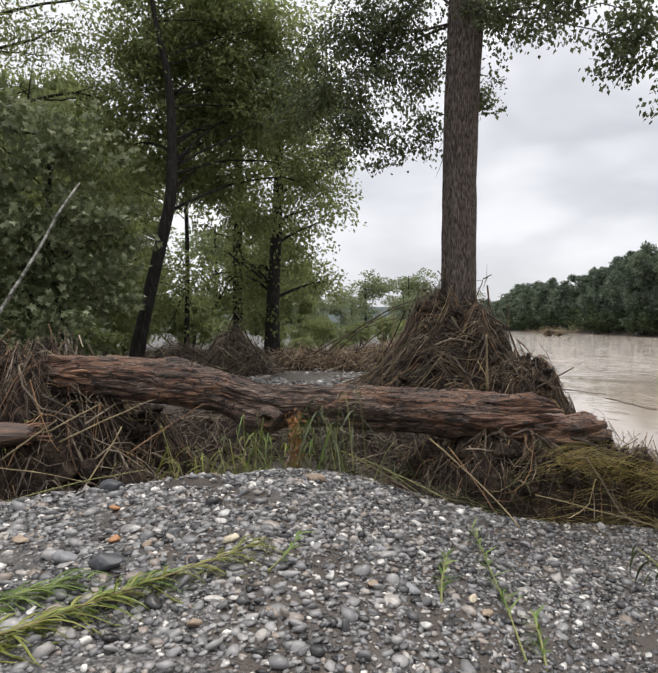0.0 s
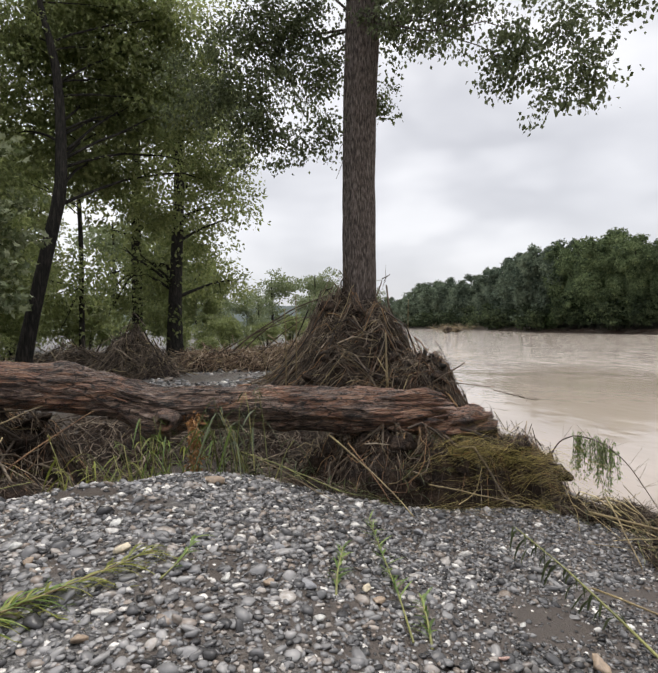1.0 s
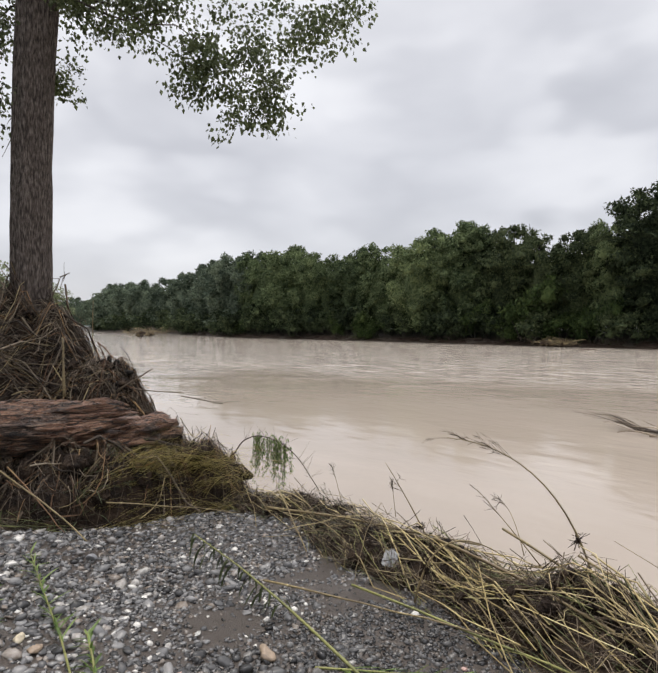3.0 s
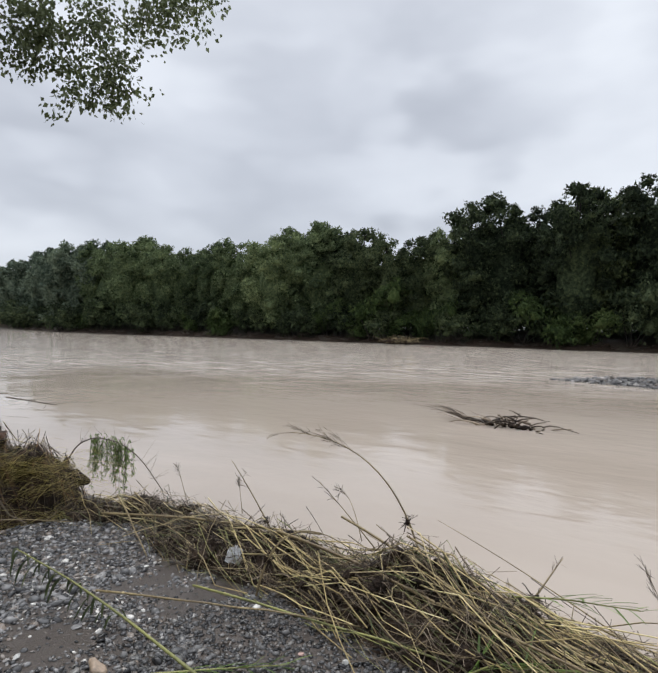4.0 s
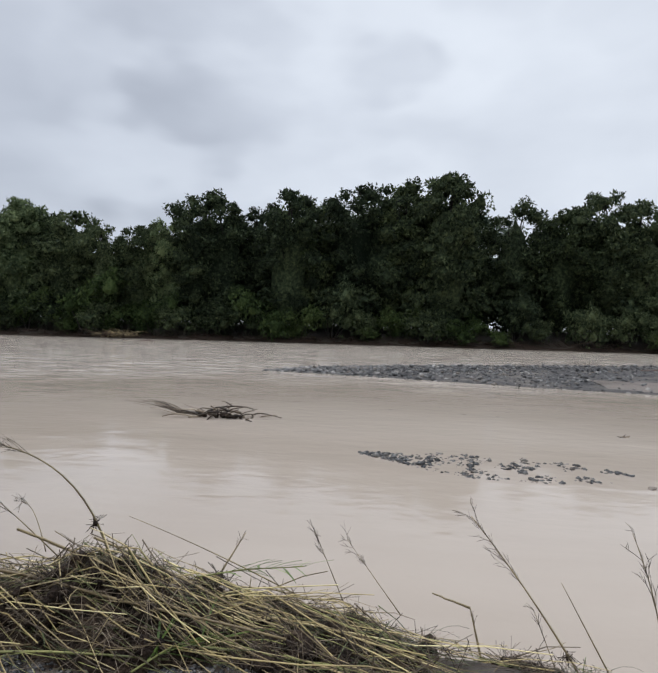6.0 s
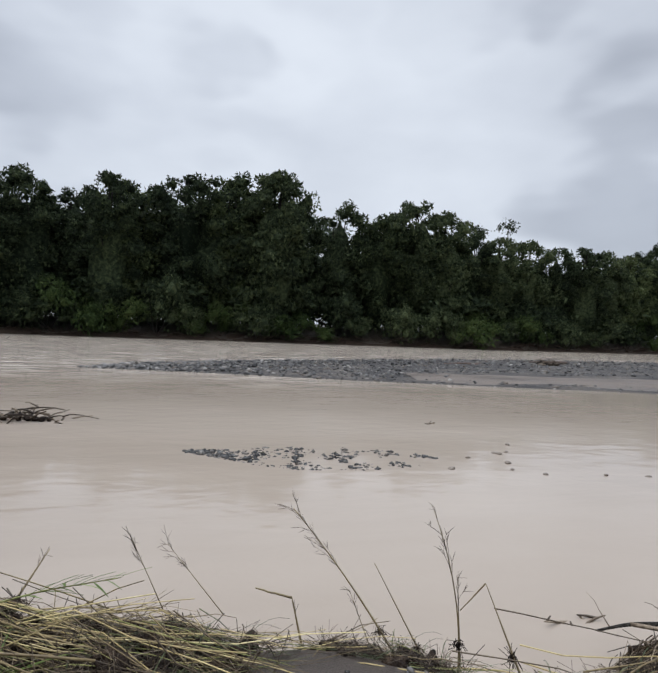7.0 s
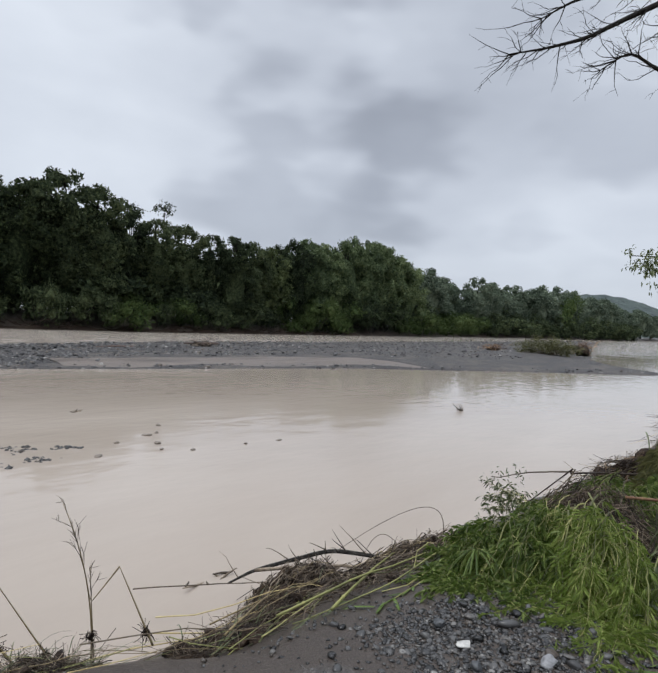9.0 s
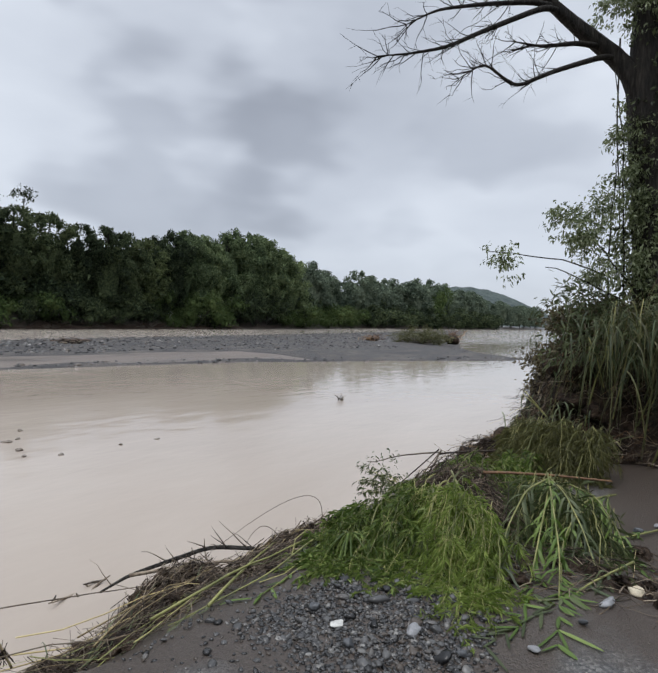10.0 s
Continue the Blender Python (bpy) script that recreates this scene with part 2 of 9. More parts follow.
def ground_material():
    """Wet silt with patches of fine gravel, and dull green where the land lies far off."""
    m, N, L, bsdf = material("silt_and_gravel")
    tc = N.new("ShaderNodeTexCoord")
    patches, grain, vor = N.new("ShaderNodeTexNoise"), N.new("ShaderNodeTexNoise"), N.new("ShaderNodeTexVoronoi")
    patches.inputs["Scale"].default_value, patches.inputs["Detail"].default_value = 1.3, 6.0
    grain.inputs["Scale"].default_value, grain.inputs["Detail"].default_value = 90.0, 6.0
    vor.inputs["Scale"].default_value = 85.0
    for n in (patches, grain, vor):
        L.new(tc.outputs["Object"], n.inputs["Vector"])
    mud = ramp(N, [(0.3, (0.028, 0.021, 0.016)), (0.7, (0.066, 0.05, 0.039))])
    L.new(grain.outputs["Fac"], mud.inputs["Fac"])
    bw = N.new("ShaderNodeRGBToBW")
    L.new(vor.outputs["Color"], bw.inputs[0])
    gravel = ramp(N, [(0.1, (0.022, 0.021, 0.021)), (0.55, (0.066, 0.063, 0.061)), (0.92, (0.19, 0.18, 0.165))])
    L.new(bw.outputs[0], gravel.inputs["Fac"])
    where = ramp(N, [(0.46, (0, 0, 0)), (0.58, (1, 1, 1))])
    # silt settles over the gravel in the low ground
    lie, low = N.new("ShaderNodeSeparateXYZ"), N.new("ShaderNodeMapRange")
    L.new(tc.outputs["Object"], lie.inputs[0])
    L.new(lie.outputs["Z"], low.inputs["Value"])
    low.inputs["From Min"].default_value, low.inputs["From Max"].default_value = -0.1, 0.25
    low.inputs["To Min"].default_value, low.inputs["To Max"].default_value = -0.3, 0.0
    settle = N.new("ShaderNodeMath")
    L.new(patches.outputs["Fac"], settle.inputs[0])
    L.new(low.outputs[0], settle.inputs[1])
    L.new(settle.outputs[0], where.inputs["Fac"])
    mix = N.new("ShaderNodeMix")
    mix.data_type = "RGBA"
    L.new(where.outputs["Color"], mix.inputs["Factor"])
    L.new(mud.outputs["Color"], mix.inputs["A"])
    L.new(gravel.outputs["Color"], mix.inputs["B"])
    L.new(mix.outputs["Result"], bsdf.inputs["Base Color"])
    bsdf.inputs["Roughness"].default_value = 0.42
    bp = N.new("ShaderNodeBump")
    bp.inputs["Strength"].default_value, bp.inputs["Distance"].default_value = 0.5, 0.015
    L.new(grain.outputs["Fac"], bp.inputs["Height"])
    bp2 = N.new("ShaderNodeBump")
    bp2.inputs["Strength"].default_value, bp2.inputs["Distance"].default_value = 0.35, 0.012
    bp2.invert = True
    L.new(vor.outputs["Distance"], bp2.inputs["Height"])
    L.new(bp.outputs[0], bp2.inputs["Normal"])
    L.new(bp2.outputs[0], bsdf.inputs["Normal"])
    return m


M_GROUND = ground_material()
M_WATER = water_material()
M_PEBBLE = pebble_material("river_pebbles", 0.26, 0.92)
M_PEBBLE_DARK = pebble_material("dark_river_pebbles", 0.26, 0.78)
M_COBBLE = pebble_material("dull_bar_cobbles", 0.6, 0.5)
M_PEBBLE_DAMP = pebble_material("damp_grey_pebbles", 0.22, 0.38)
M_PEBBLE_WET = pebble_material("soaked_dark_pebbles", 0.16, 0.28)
M_LOG = surface("wet_dead_wood", [(0.22, (0.012, 0.009, 0.008)), (0.42, (0.045, 0.029, 0.022)), (0.58, (0.105, 0.062, 0.042)), (0.72, (0.2, 0.125, 0.085)), (0.88, (0.3, 0.21, 0.15))],
                scale=3.0, stretch=(0.55, 5, 5), rough=(0.4, 0.75), bump=0.9, bump_scale=9.0, distance=0.03)


def log_material():
    """Weathered wet wood: long dark streaks, tan worn faces and red-brown patches."""
    m, N, L, bsdf = material("weathered_log_wood")
    tc = N.new("ShaderNodeTexCoord")

    def noise_of(scale, stretch, detail, rough=0.6, dist=0.0):
        mp, n = N.new("ShaderNodeMapping"), N.new("ShaderNodeTexNoise")
        mp.inputs["Scale"].default_value = stretch
        L.new(tc.outputs["Object"], mp.inputs["Vector"])
        L.new(mp.outputs[0], n.inputs["Vector"])
        n.inputs["Scale"].default_value, n.inputs["Detail"].default_value, n.inputs["Roughness"].default_value, n.inputs["Distortion"].default_value = scale, detail, rough, dist
        return n.outputs["Fac"]

    streak = noise_of(6.0, (0.75, 5.2, 5.2), 15.0, 0.74, 1.6)
    patch = noise_of(2.3, (0.9, 2.1, 2.1), 8.0, 0.65, 0.8)
    dark = ramp(N, [(0.36, (0.008, 0.005, 0.004)), (0.44, (0.055, 0.033, 0.024)), (0.51, (0.16, 0.1, 0.072)), (0.58, (0.32, 0.22, 0.165)), (0.68, (0.58, 0.47, 0.38))])
    warm = ramp(N, [(0.34, (0.035, 0.016, 0.01)), (0.46, (0.17, 0.078, 0.046)), (0.56, (0.38, 0.21, 0.13)), (0.7, (0.62, 0.46, 0.34))])
    L.new(streak, dark.inputs["Fac"])
    L.new(streak, warm.inputs["Fac"])
    # the bark is stripped from both ends, where the bare wood is warm
    along, bare = N.new("ShaderNodeSeparateXYZ"), N.new("ShaderNodeMapRange")
    L.new(tc.outputs["Object"], along.inputs[0])
    off = N.new("ShaderNodeMath")
    off.operation = "ABSOLUTE"
    L.new(along.outputs["X"], off.inputs[0])
    L.new(off.outputs[0], bare.inputs["Value"])
    bare.inputs["From Min"].default_value, bare.inputs["From Max"].default_value = 1.2, 2.2
    bare.inputs["To Min"].default_value, bare.inputs["To Max"].default_value = -0.02, 0.08
    total = N.new("ShaderNodeMath")
    L.new(patch, total.inputs[0])
    L.new(bare.outputs[0], total.inputs[1])
    where = ramp(N, [(0.51, (0, 0, 0)), (0.55, (1, 1, 1))])
    L.new(total.outputs[0], where.inputs["Fac"])
    mix = N.new("ShaderNodeMix")
    mix.data_type = "RGBA"
    L.new(where.outputs["Color"], mix.inputs["Factor"])
    L.new(dark.outputs["Color"], mix.inputs["A"])
    L.new(warm.outputs["Color"], mix.inputs["B"])
    # long drying cracks
    cm, crack, line = N.new("ShaderNodeMapping"), N.new("ShaderNodeTexVoronoi"), N.new("ShaderNodeMapRange")
    cm.inputs["Scale"].default_value = (0.28, 2.4, 2.4)
    L.new(tc.outputs["Object"], cm.inputs["Vector"])
    bend = N.new("ShaderNodeVectorMath")
    bend.operation = "MULTIPLY_ADD"
    wob = N.new("ShaderNodeTexNoise")
    wob.inputs["Scale"].default_value, wob.inputs["Detail"].default_value = 5.0, 6.0
    L.new(tc.outputs["Object"], wob.inputs["Vector"])
    L.new(wob.outputs["Color"], bend.inputs[0])
    bend.inputs[1].default_value = (0.16, 0.16, 0.16)
    L.new(cm.outputs[0], bend.inputs[2])
    L.new(bend.outputs[0], crack.inputs["Vector"])
    crack.feature = "DISTANCE_TO_EDGE"
    crack.inputs["Scale"].default_value = 8.0
    L.new(crack.outputs["Distance"], line.inputs["Value"])
    line.inputs["From Min"].default_value, line.inputs["From Max"].default_value = 0.015, 0.07
    line.inputs["To Min"].default_value, line.inputs["To Max"].default_value = 1.0, 0.0
    split_wood = N.new("ShaderNodeMix")
    split_wood.data_type = "RGBA"
    L.new(line.outputs[0], split_wood.inputs["Factor"])
    L.new(mix.outputs["Result"], split_wood.inputs["A"])
    split_wood.inputs["B"].default_value = (0.012, 0.008, 0.006, 1)
    L.new(split_wood.outputs["Result"], bsdf.inputs["Base Color"])
    bsdf.inputs["Roughness"].default_value = 0.3
    b1, b2 = N.new("ShaderNodeBump"), N.new("ShaderNodeBump")
    b1.inputs["Strength"].default_value, b1.inputs["Distance"].default_value = 1.0, 0.06
    b2.inputs["Strength"].default_value, b2.inputs["Distance"].default_value = 0.8, 0.02
    L.new(streak, b1.inputs["Height"])
    L.new(noise_of(12.0, (0.5, 4, 4), 6.0), b2.inputs["Height"])
    L.new(b1.outputs[0], b2.inputs["Normal"])
    L.new(b2.outputs[0], bsdf.inputs["Normal"])
    return m


M_LOG_BIG = log_material()
M_RAW = surface("torn_raw_wood", [(0.25, (0.06, 0.03, 0.018)), (0.5, (0.24, 0.12, 0.07)), (0.8, (0.42, 0.25, 0.15))], scale=5.0, stretch=(0.6, 6, 6), rough=(0.5, 0.8), bump=0.8, bump_scale=14.0, island=0.3)
M_BARK = surface("furrowed_poplar_bark", [(0.3, (0.024, 0.019, 0.016)), (0.5, (0.09, 0.072, 0.062)), (0.72, (0.2, 0.17, 0.15))], scale=6.0, stretch=(7.5, 7.5, 1.5), rough=(0.75, 0.95), bump=1.0, bump_scale=6.0, distance=0.05, spec=0.2)
M_BARK_DARK = surface("dark_wet_bark", [(0.25, (0.006, 0.0055, 0.005)), (0.5, (0.02, 0.0175, 0.015)), (0.8, (0.055, 0.05, 0.043))], scale=5.0, stretch=(4, 4, 0.7), rough=(0.6, 0.9), bump=0.9, bump_scale=10.0, distance=0.03, spec=0.15)
M_BARK_PALE = surface("pale_lichen_bark", [(0.36, (0.045, 0.04, 0.033)), (0.5, (0.2, 0.19, 0.165)), (0.66, (0.4, 0.39, 0.35))], scale=11.0, rough=(0.7, 0.9), bump=0.5)
M_STRAW = surface("flattened_reed_straw", [(0.05, (0.035, 0.023, 0.013)), (0.38, (0.09, 0.061, 0.03)), (0.66, (0.22, 0.165, 0.078)), (0.97, (0.52, 0.42, 0.22))], scale=3.0, rough=(0.45, 0.7), bump=0.2, island=0.75)
M_STRAW_GREEN = surface("half_green_reed", [(0.05, (0.035, 0.04, 0.014)), (0.4, (0.1, 0.105, 0.032)), (0.7, (0.24, 0.235, 0.075)), (0.95, (0.36, 0.32, 0.13))], scale=3.0, rough=(0.45, 0.7), bump=0.2, island=0.75)
M_STRAW_PALE = surface("pale_yellow_reed_canes", [(0.05, (0.12, 0.085, 0.035)), (0.45, (0.34, 0.26, 0.11)), (0.75, (0.56, 0.46, 0.22)), (1.0, (0.74, 0.65, 0.4))], scale=3.0, rough=(0.35, 0.6), bump=0.2, island=0.6)
M_TWIG = surface("wet_dead_twigs", [(0.05, (0.014, 0.009, 0.007)), (0.42, (0.066, 0.05, 0.037)), (0.76, (0.16, 0.122, 0.088)), (1.0, (0.38, 0.31, 0.23))], scale=4.0, rough=(0.5, 0.8), bump=0.3, island=0.8, spec=0.25)
M_TWIG_RED = surface("orange_brown_twigs", [(0.05, (0.035, 0.018, 0.011)), (0.5, (0.15, 0.082, 0.045)), (0.95, (0.4, 0.25, 0.125))], scale=4.0, rough=(0.5, 0.8), bump=0.3, island=0.8, spec=0.25)
M_DRIFT = surface("tan_drift_sticks", [(0.05, (0.05, 0.03, 0.018)), (0.45, (0.17, 0.11, 0.068)), (0.75, (0.32, 0.235, 0.155)), (1.0, (0.5, 0.41, 0.3))], scale=4.0, rough=(0.5, 0.8), bump=0.3, island=0.8, spec=0.3)
# litter brown taken near black, so gaps between sticks look deeply shaded
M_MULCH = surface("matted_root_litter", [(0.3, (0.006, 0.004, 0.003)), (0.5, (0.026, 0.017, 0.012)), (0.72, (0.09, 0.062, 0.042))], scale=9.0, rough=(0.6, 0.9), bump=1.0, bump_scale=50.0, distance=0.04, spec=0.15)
M_LEAF_POPLAR = leafy("poplar_leaves", (0.03, 0.04, 0.018), (0.085, 0.105, 0.045), (0.2, 0.235, 0.12), 0.48)
M_LEAF_WOOD = leafy("streamside_leaves", (0.088, 0.108, 0.04), (0.185, 0.22, 0.085), (0.33, 0.36, 0.15), 0.6)
# the whitish end puts wet gloss and sky reflection into the leaf colour
M_LEAF_BROAD = leafy("broad_lobed_leaves", (0.05, 0.066, 0.028), (0.13, 0.16, 0.07), (0.4, 0.43, 0.27), 0.4)
M_LEAF_PALE = leafy("pale_far_leaves", (0.1, 0.13, 0.06), (0.17, 0.205, 0.1), (0.26, 0.3, 0.16), 0.4)
# far_bank_leaves paled: the haze of distance is mixed into the colour
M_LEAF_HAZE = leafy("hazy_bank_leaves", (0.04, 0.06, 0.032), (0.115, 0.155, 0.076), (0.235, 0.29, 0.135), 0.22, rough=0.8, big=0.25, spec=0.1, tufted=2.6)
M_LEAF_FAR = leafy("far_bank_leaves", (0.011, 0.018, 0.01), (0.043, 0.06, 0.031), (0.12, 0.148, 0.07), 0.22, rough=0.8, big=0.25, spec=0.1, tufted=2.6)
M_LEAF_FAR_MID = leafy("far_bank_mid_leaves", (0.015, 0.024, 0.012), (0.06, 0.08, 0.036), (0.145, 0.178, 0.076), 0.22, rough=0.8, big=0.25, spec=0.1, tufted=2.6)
# greyer still, with more of the haze put into the colour
M_LEAF_DISTANT_HAZE = leafy("haze_tinted_distant_leaves", (0.05, 0.07, 0.052), (0.12, 0.152, 0.108), (0.2, 0.24, 0.165), 0.2, rough=0.9, big=0.25, spec=0.05, tufted=1.6)
M_LEAF_FAR_LIGHT = leafy("far_bank_light_leaves", (0.02, 0.034, 0.012), (0.05, 0.078, 0.025), (0.095, 0.125, 0.045), 0.25, rough=0.8, big=0.3, spec=0.1, tufted=3.0)
M_LEAF_REED = leafy("fresh_reed_leaves", (0.035, 0.065, 0.012), (0.1, 0.165, 0.03), (0.27, 0.34, 0.1), 0.35, big=2.0)
M_LEAF_DULL = leafy("dull_reed_leaves", (0.025, 0.035, 0.014), (0.065, 0.085, 0.035), (0.17, 0.19, 0.09), 0.3, big=1.5)
M_LEAF_YELLOW = leafy("yellowing_reed_leaves", (0.08, 0.09, 0.018), (0.2, 0.22, 0.04), (0.36, 0.34, 0.1), 0.35, big=2.0)

M_LEAF_HAY = leafy("hay_yellow_grass", (0.14, 0.11, 0.035), (0.4, 0.33, 0.11), (0.66, 0.56, 0.25), 0.4, big=2.0)
M_LEAF_WILLOW = leafy("dark_willow_leaves", (0.014, 0.028, 0.005), (0.075, 0.12, 0.02), (0.3, 0.36, 0.11), 0.35, big=3.0)
# dark green of the ivy; on the giant reed it paints in shade
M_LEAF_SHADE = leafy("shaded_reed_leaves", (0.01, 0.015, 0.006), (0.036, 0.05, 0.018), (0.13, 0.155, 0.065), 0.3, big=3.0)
M_LEAF_SPRAY = leafy("yellow_green_spray_leaves", (0.04, 0.07, 0.01), (0.14, 0.2, 0.035), (0.34, 0.4, 0.12), 0.35, big=3.0)
M_LEAF_OLIVE = leafy("olive_scrub_leaves", (0.03, 0.032, 0.012), (0.085, 0.085, 0.03), (0.17, 0.165, 0.065), 0.3, big=2.0)
M_STEM_YELLOW = surface("yellow_green_stems", [(0.1, (0.04, 0.045, 0.012)), (0.5, (0.13, 0.135, 0.038)), (0.9, (0.38, 0.35, 0.13))], scale=3.0, rough=(0.4, 0.6), bump=0.2, island=0.7)


# ---- mesh tools ----
class Pieces:
    """Gathers vertices and faces of many small pieces for one mesh."""

    def __init__(self):
        self.v, self.q, self.t, self.n = [], [], [], 0

    def add(self, verts, quads=None, tris=None):
        if quads is not None and len(quads):
            self.q.append(np.asarray(quads, dtype=np.int64) + self.n)
        if tris is not None and len(tris):
            self.t.append(np.asarray(tris, dtype=np.int64) + self.n)
        self.v.append(np.asarray(verts, dtype=float))
        self.n += len(verts)

    def mesh(self, name, mat, smooth=True):
        me = bpy.data.meshes.new(name)
        v = np.concatenate(self.v)
        q = np.concatenate(self.q) if self.q else np.zeros((0, 4), dtype=np.int64)
        t = np.concatenate(self.t) if self.t else np.zeros((0, 3), dtype=np.int64)
        me.vertices.add(len(v))
        me.vertices.foreach_set("co", v.astype(np.float32).ravel())
        me.loops.add(q.size + t.size)
        me.loops.foreach_set("vertex_index", np.concatenate((q.ravel(), t.ravel())).astype(np.int32))
        me.polygons.add(len(q) + len(t))
        starts = np.concatenate((np.arange(len(q)) * 4, q.size + np.arange(len(t)) * 3))
        me.polygons.foreach_set("loop_start", starts.astype(np.int32))
        me.update(calc_edges=True)
        me.polygons.foreach_set("use_smooth", np.full(len(q) + len(t), smooth))
        me.materials.append(mat)
        return me


def part(name, pieces, mat, parent, label="", smooth=True, at=None):
    ob = new(name, pieces.mesh(name, mat, smooth))
    if parent is not None:
        ob.parent = parent
    if at is not None:
        ob.matrix_basis = at
    return tagged(ob, label)


def thing(name, at, label, category, group="", kind=""):
    ob = new(name)
    ob.empty_display_size = 0.2
    ob.matrix_basis = at if isinstance(at, Matrix) else Matrix.Translation(at)
    return tagged(ob, label, category, group, kind)


def unit(v):
    v = np.asarray(v, dtype=float)
    return v / np.maximum(np.linalg.norm(v, axis=-1, keepdims=True), 1e-9)


def tube(pc, pts, radii, sides=5, cap=True):
    """A round rod along a line of points."""
    pts = np.asarray(pts, dtype=float)
    n = len(pts)
    radii = np.broadcast_to(np.asarray(radii, dtype=float), (n,))
    d = unit(np.gradient(pts, axis=0))
    up = np.array([0.0, 0.0, 1.0]) if abs(d[n // 2][2]) < 0.9 else np.array([1.0, 0.0, 0.0])
    a = unit(np.cross(d, up))
    b = np.cross(d, a)
    ang = np.arange(sides) * 2 * math.pi / sides
    ring = a[:, None, :] * np.cos(ang)[None, :, None] + b[:, None, :] * np.sin(ang)[None, :, None]
    v = (pts[:, None, :] + ring * radii[:, None, None]).reshape(-1, 3)
    i = np.arange(n - 1)[:, None] * sides
    j, k = np.arange(sides)[None, :], (np.arange(sides)[None, :] + 1) % sides
    quads = np.stack((i + j, i + sides + j, i + sides + k, i + k), axis=-1).reshape(-1, 4)
    tris = []
    if cap:
        for base, order in ((0, 1), ((n - 1) * sides, -1)):
            for s in range(1, sides - 1):
                tris.append((base, base + s, base + s + 1)[::order])
    pc.add(v, quads, tris)


def tubes(pc, pts, radii, sides=4, cap=False):
    """Many rods at once: pts (count, points, 3), radii (count, points)."""
    count, n = pts.shape[:2]
    if not count:
        return
    d = unit(np.gradient(pts, axis=1))
    up = np.where(np.abs(d[:, n // 2, 2:3]) < 0.9, np.array([[0.0, 0.0, 1.0]]), np.array([[1.0, 0.0, 0.0]]))
    a = unit(np.cross(d, np.broadcast_to(up[:, None, :], d.shape)))
    b = np.cross(d, a)
    ang = np.arange(sides) * 2 * math.pi / sides
    ring = a[:, :, None, :] * np.cos(ang)[:, None] + b[:, :, None, :] * np.sin(ang)[:, None]
    v = (pts[:, :, None, :] + ring * radii[:, :, None, None]).reshape(-1, 3)
    i = np.arange(n - 1)[:, None] * sides
    j, k = np.arange(sides)[None, :], (np.arange(sides)[None, :] + 1) % sides
    one = np.stack((i + j, i + sides + j, i + sides + k, i + k), axis=-1).reshape(-1, 4)
    first = (np.arange(count) * n * sides)[:, None, None]
    tris = None
    if cap:
        fan = np.array([(0, q, q + 1) for q in range(1, sides - 1)])
        tris = (np.concatenate((fan, (n - 1) * sides + fan[:, ::-1]))[None] + first).reshape(-1, 3)
    pc.add(v, (one[None] + first).reshape(-1, 4), tris)


def bent(rng, p0, p1, n=5, wobble=0.03, sag=0.0):
    """A crooked line between two points; sag lifts (or, below 0, drops) its middle."""
    p0, p1 = np.asarray(p0, float), np.asarray(p1, float)
    s = np.linspace(0, 1, n)[:, None]
    pts = p0 + (p1 - p0) * s
    length = np.linalg.norm(p1 - p0)
    off = rng.normal(0, wobble * length, (n, 3))
    off[0] = 0
    pts = pts + np.cumsum(off, axis=0) * 0.5 * s
    pts[:, 2] += sag * 4 * (s * (1 - s))[:, 0] * length
    return pts


def leaves(pc, rng, pos, direction, length, width, droop=0.0, fold=0.15):
    """One folded, pointed leaf at each place."""
    pos, d = np.asarray(pos, float), unit(direction)
    n = len(pos)
    side = unit(np.cross(d, rng.normal(0, 1, (n, 3))))
    nor = np.cross(side, d)
    ln = np.broadcast_to(np.asarray(length, float), (n,))[:, None]
    wd = np.broadcast_to(np.asarray(width, float), (n,))[:, None]
    tip = pos + d * ln - np.array([0, 0, 1.0]) * ln * droop
    midp = pos + d * ln * 0.45
    left, right = midp + side * wd * 0.5 + nor * wd * fold, midp - side * wd * 0.5 + nor * wd * fold
    v = np.stack((pos, left, tip, right), axis=1).reshape(-1, 3)
    i = np.arange(n)[:, None] * 4
    pc.add(v, tris=np.concatenate((i + np.array([[0, 1, 2]]), i + np.array([[0, 2, 3]]))))


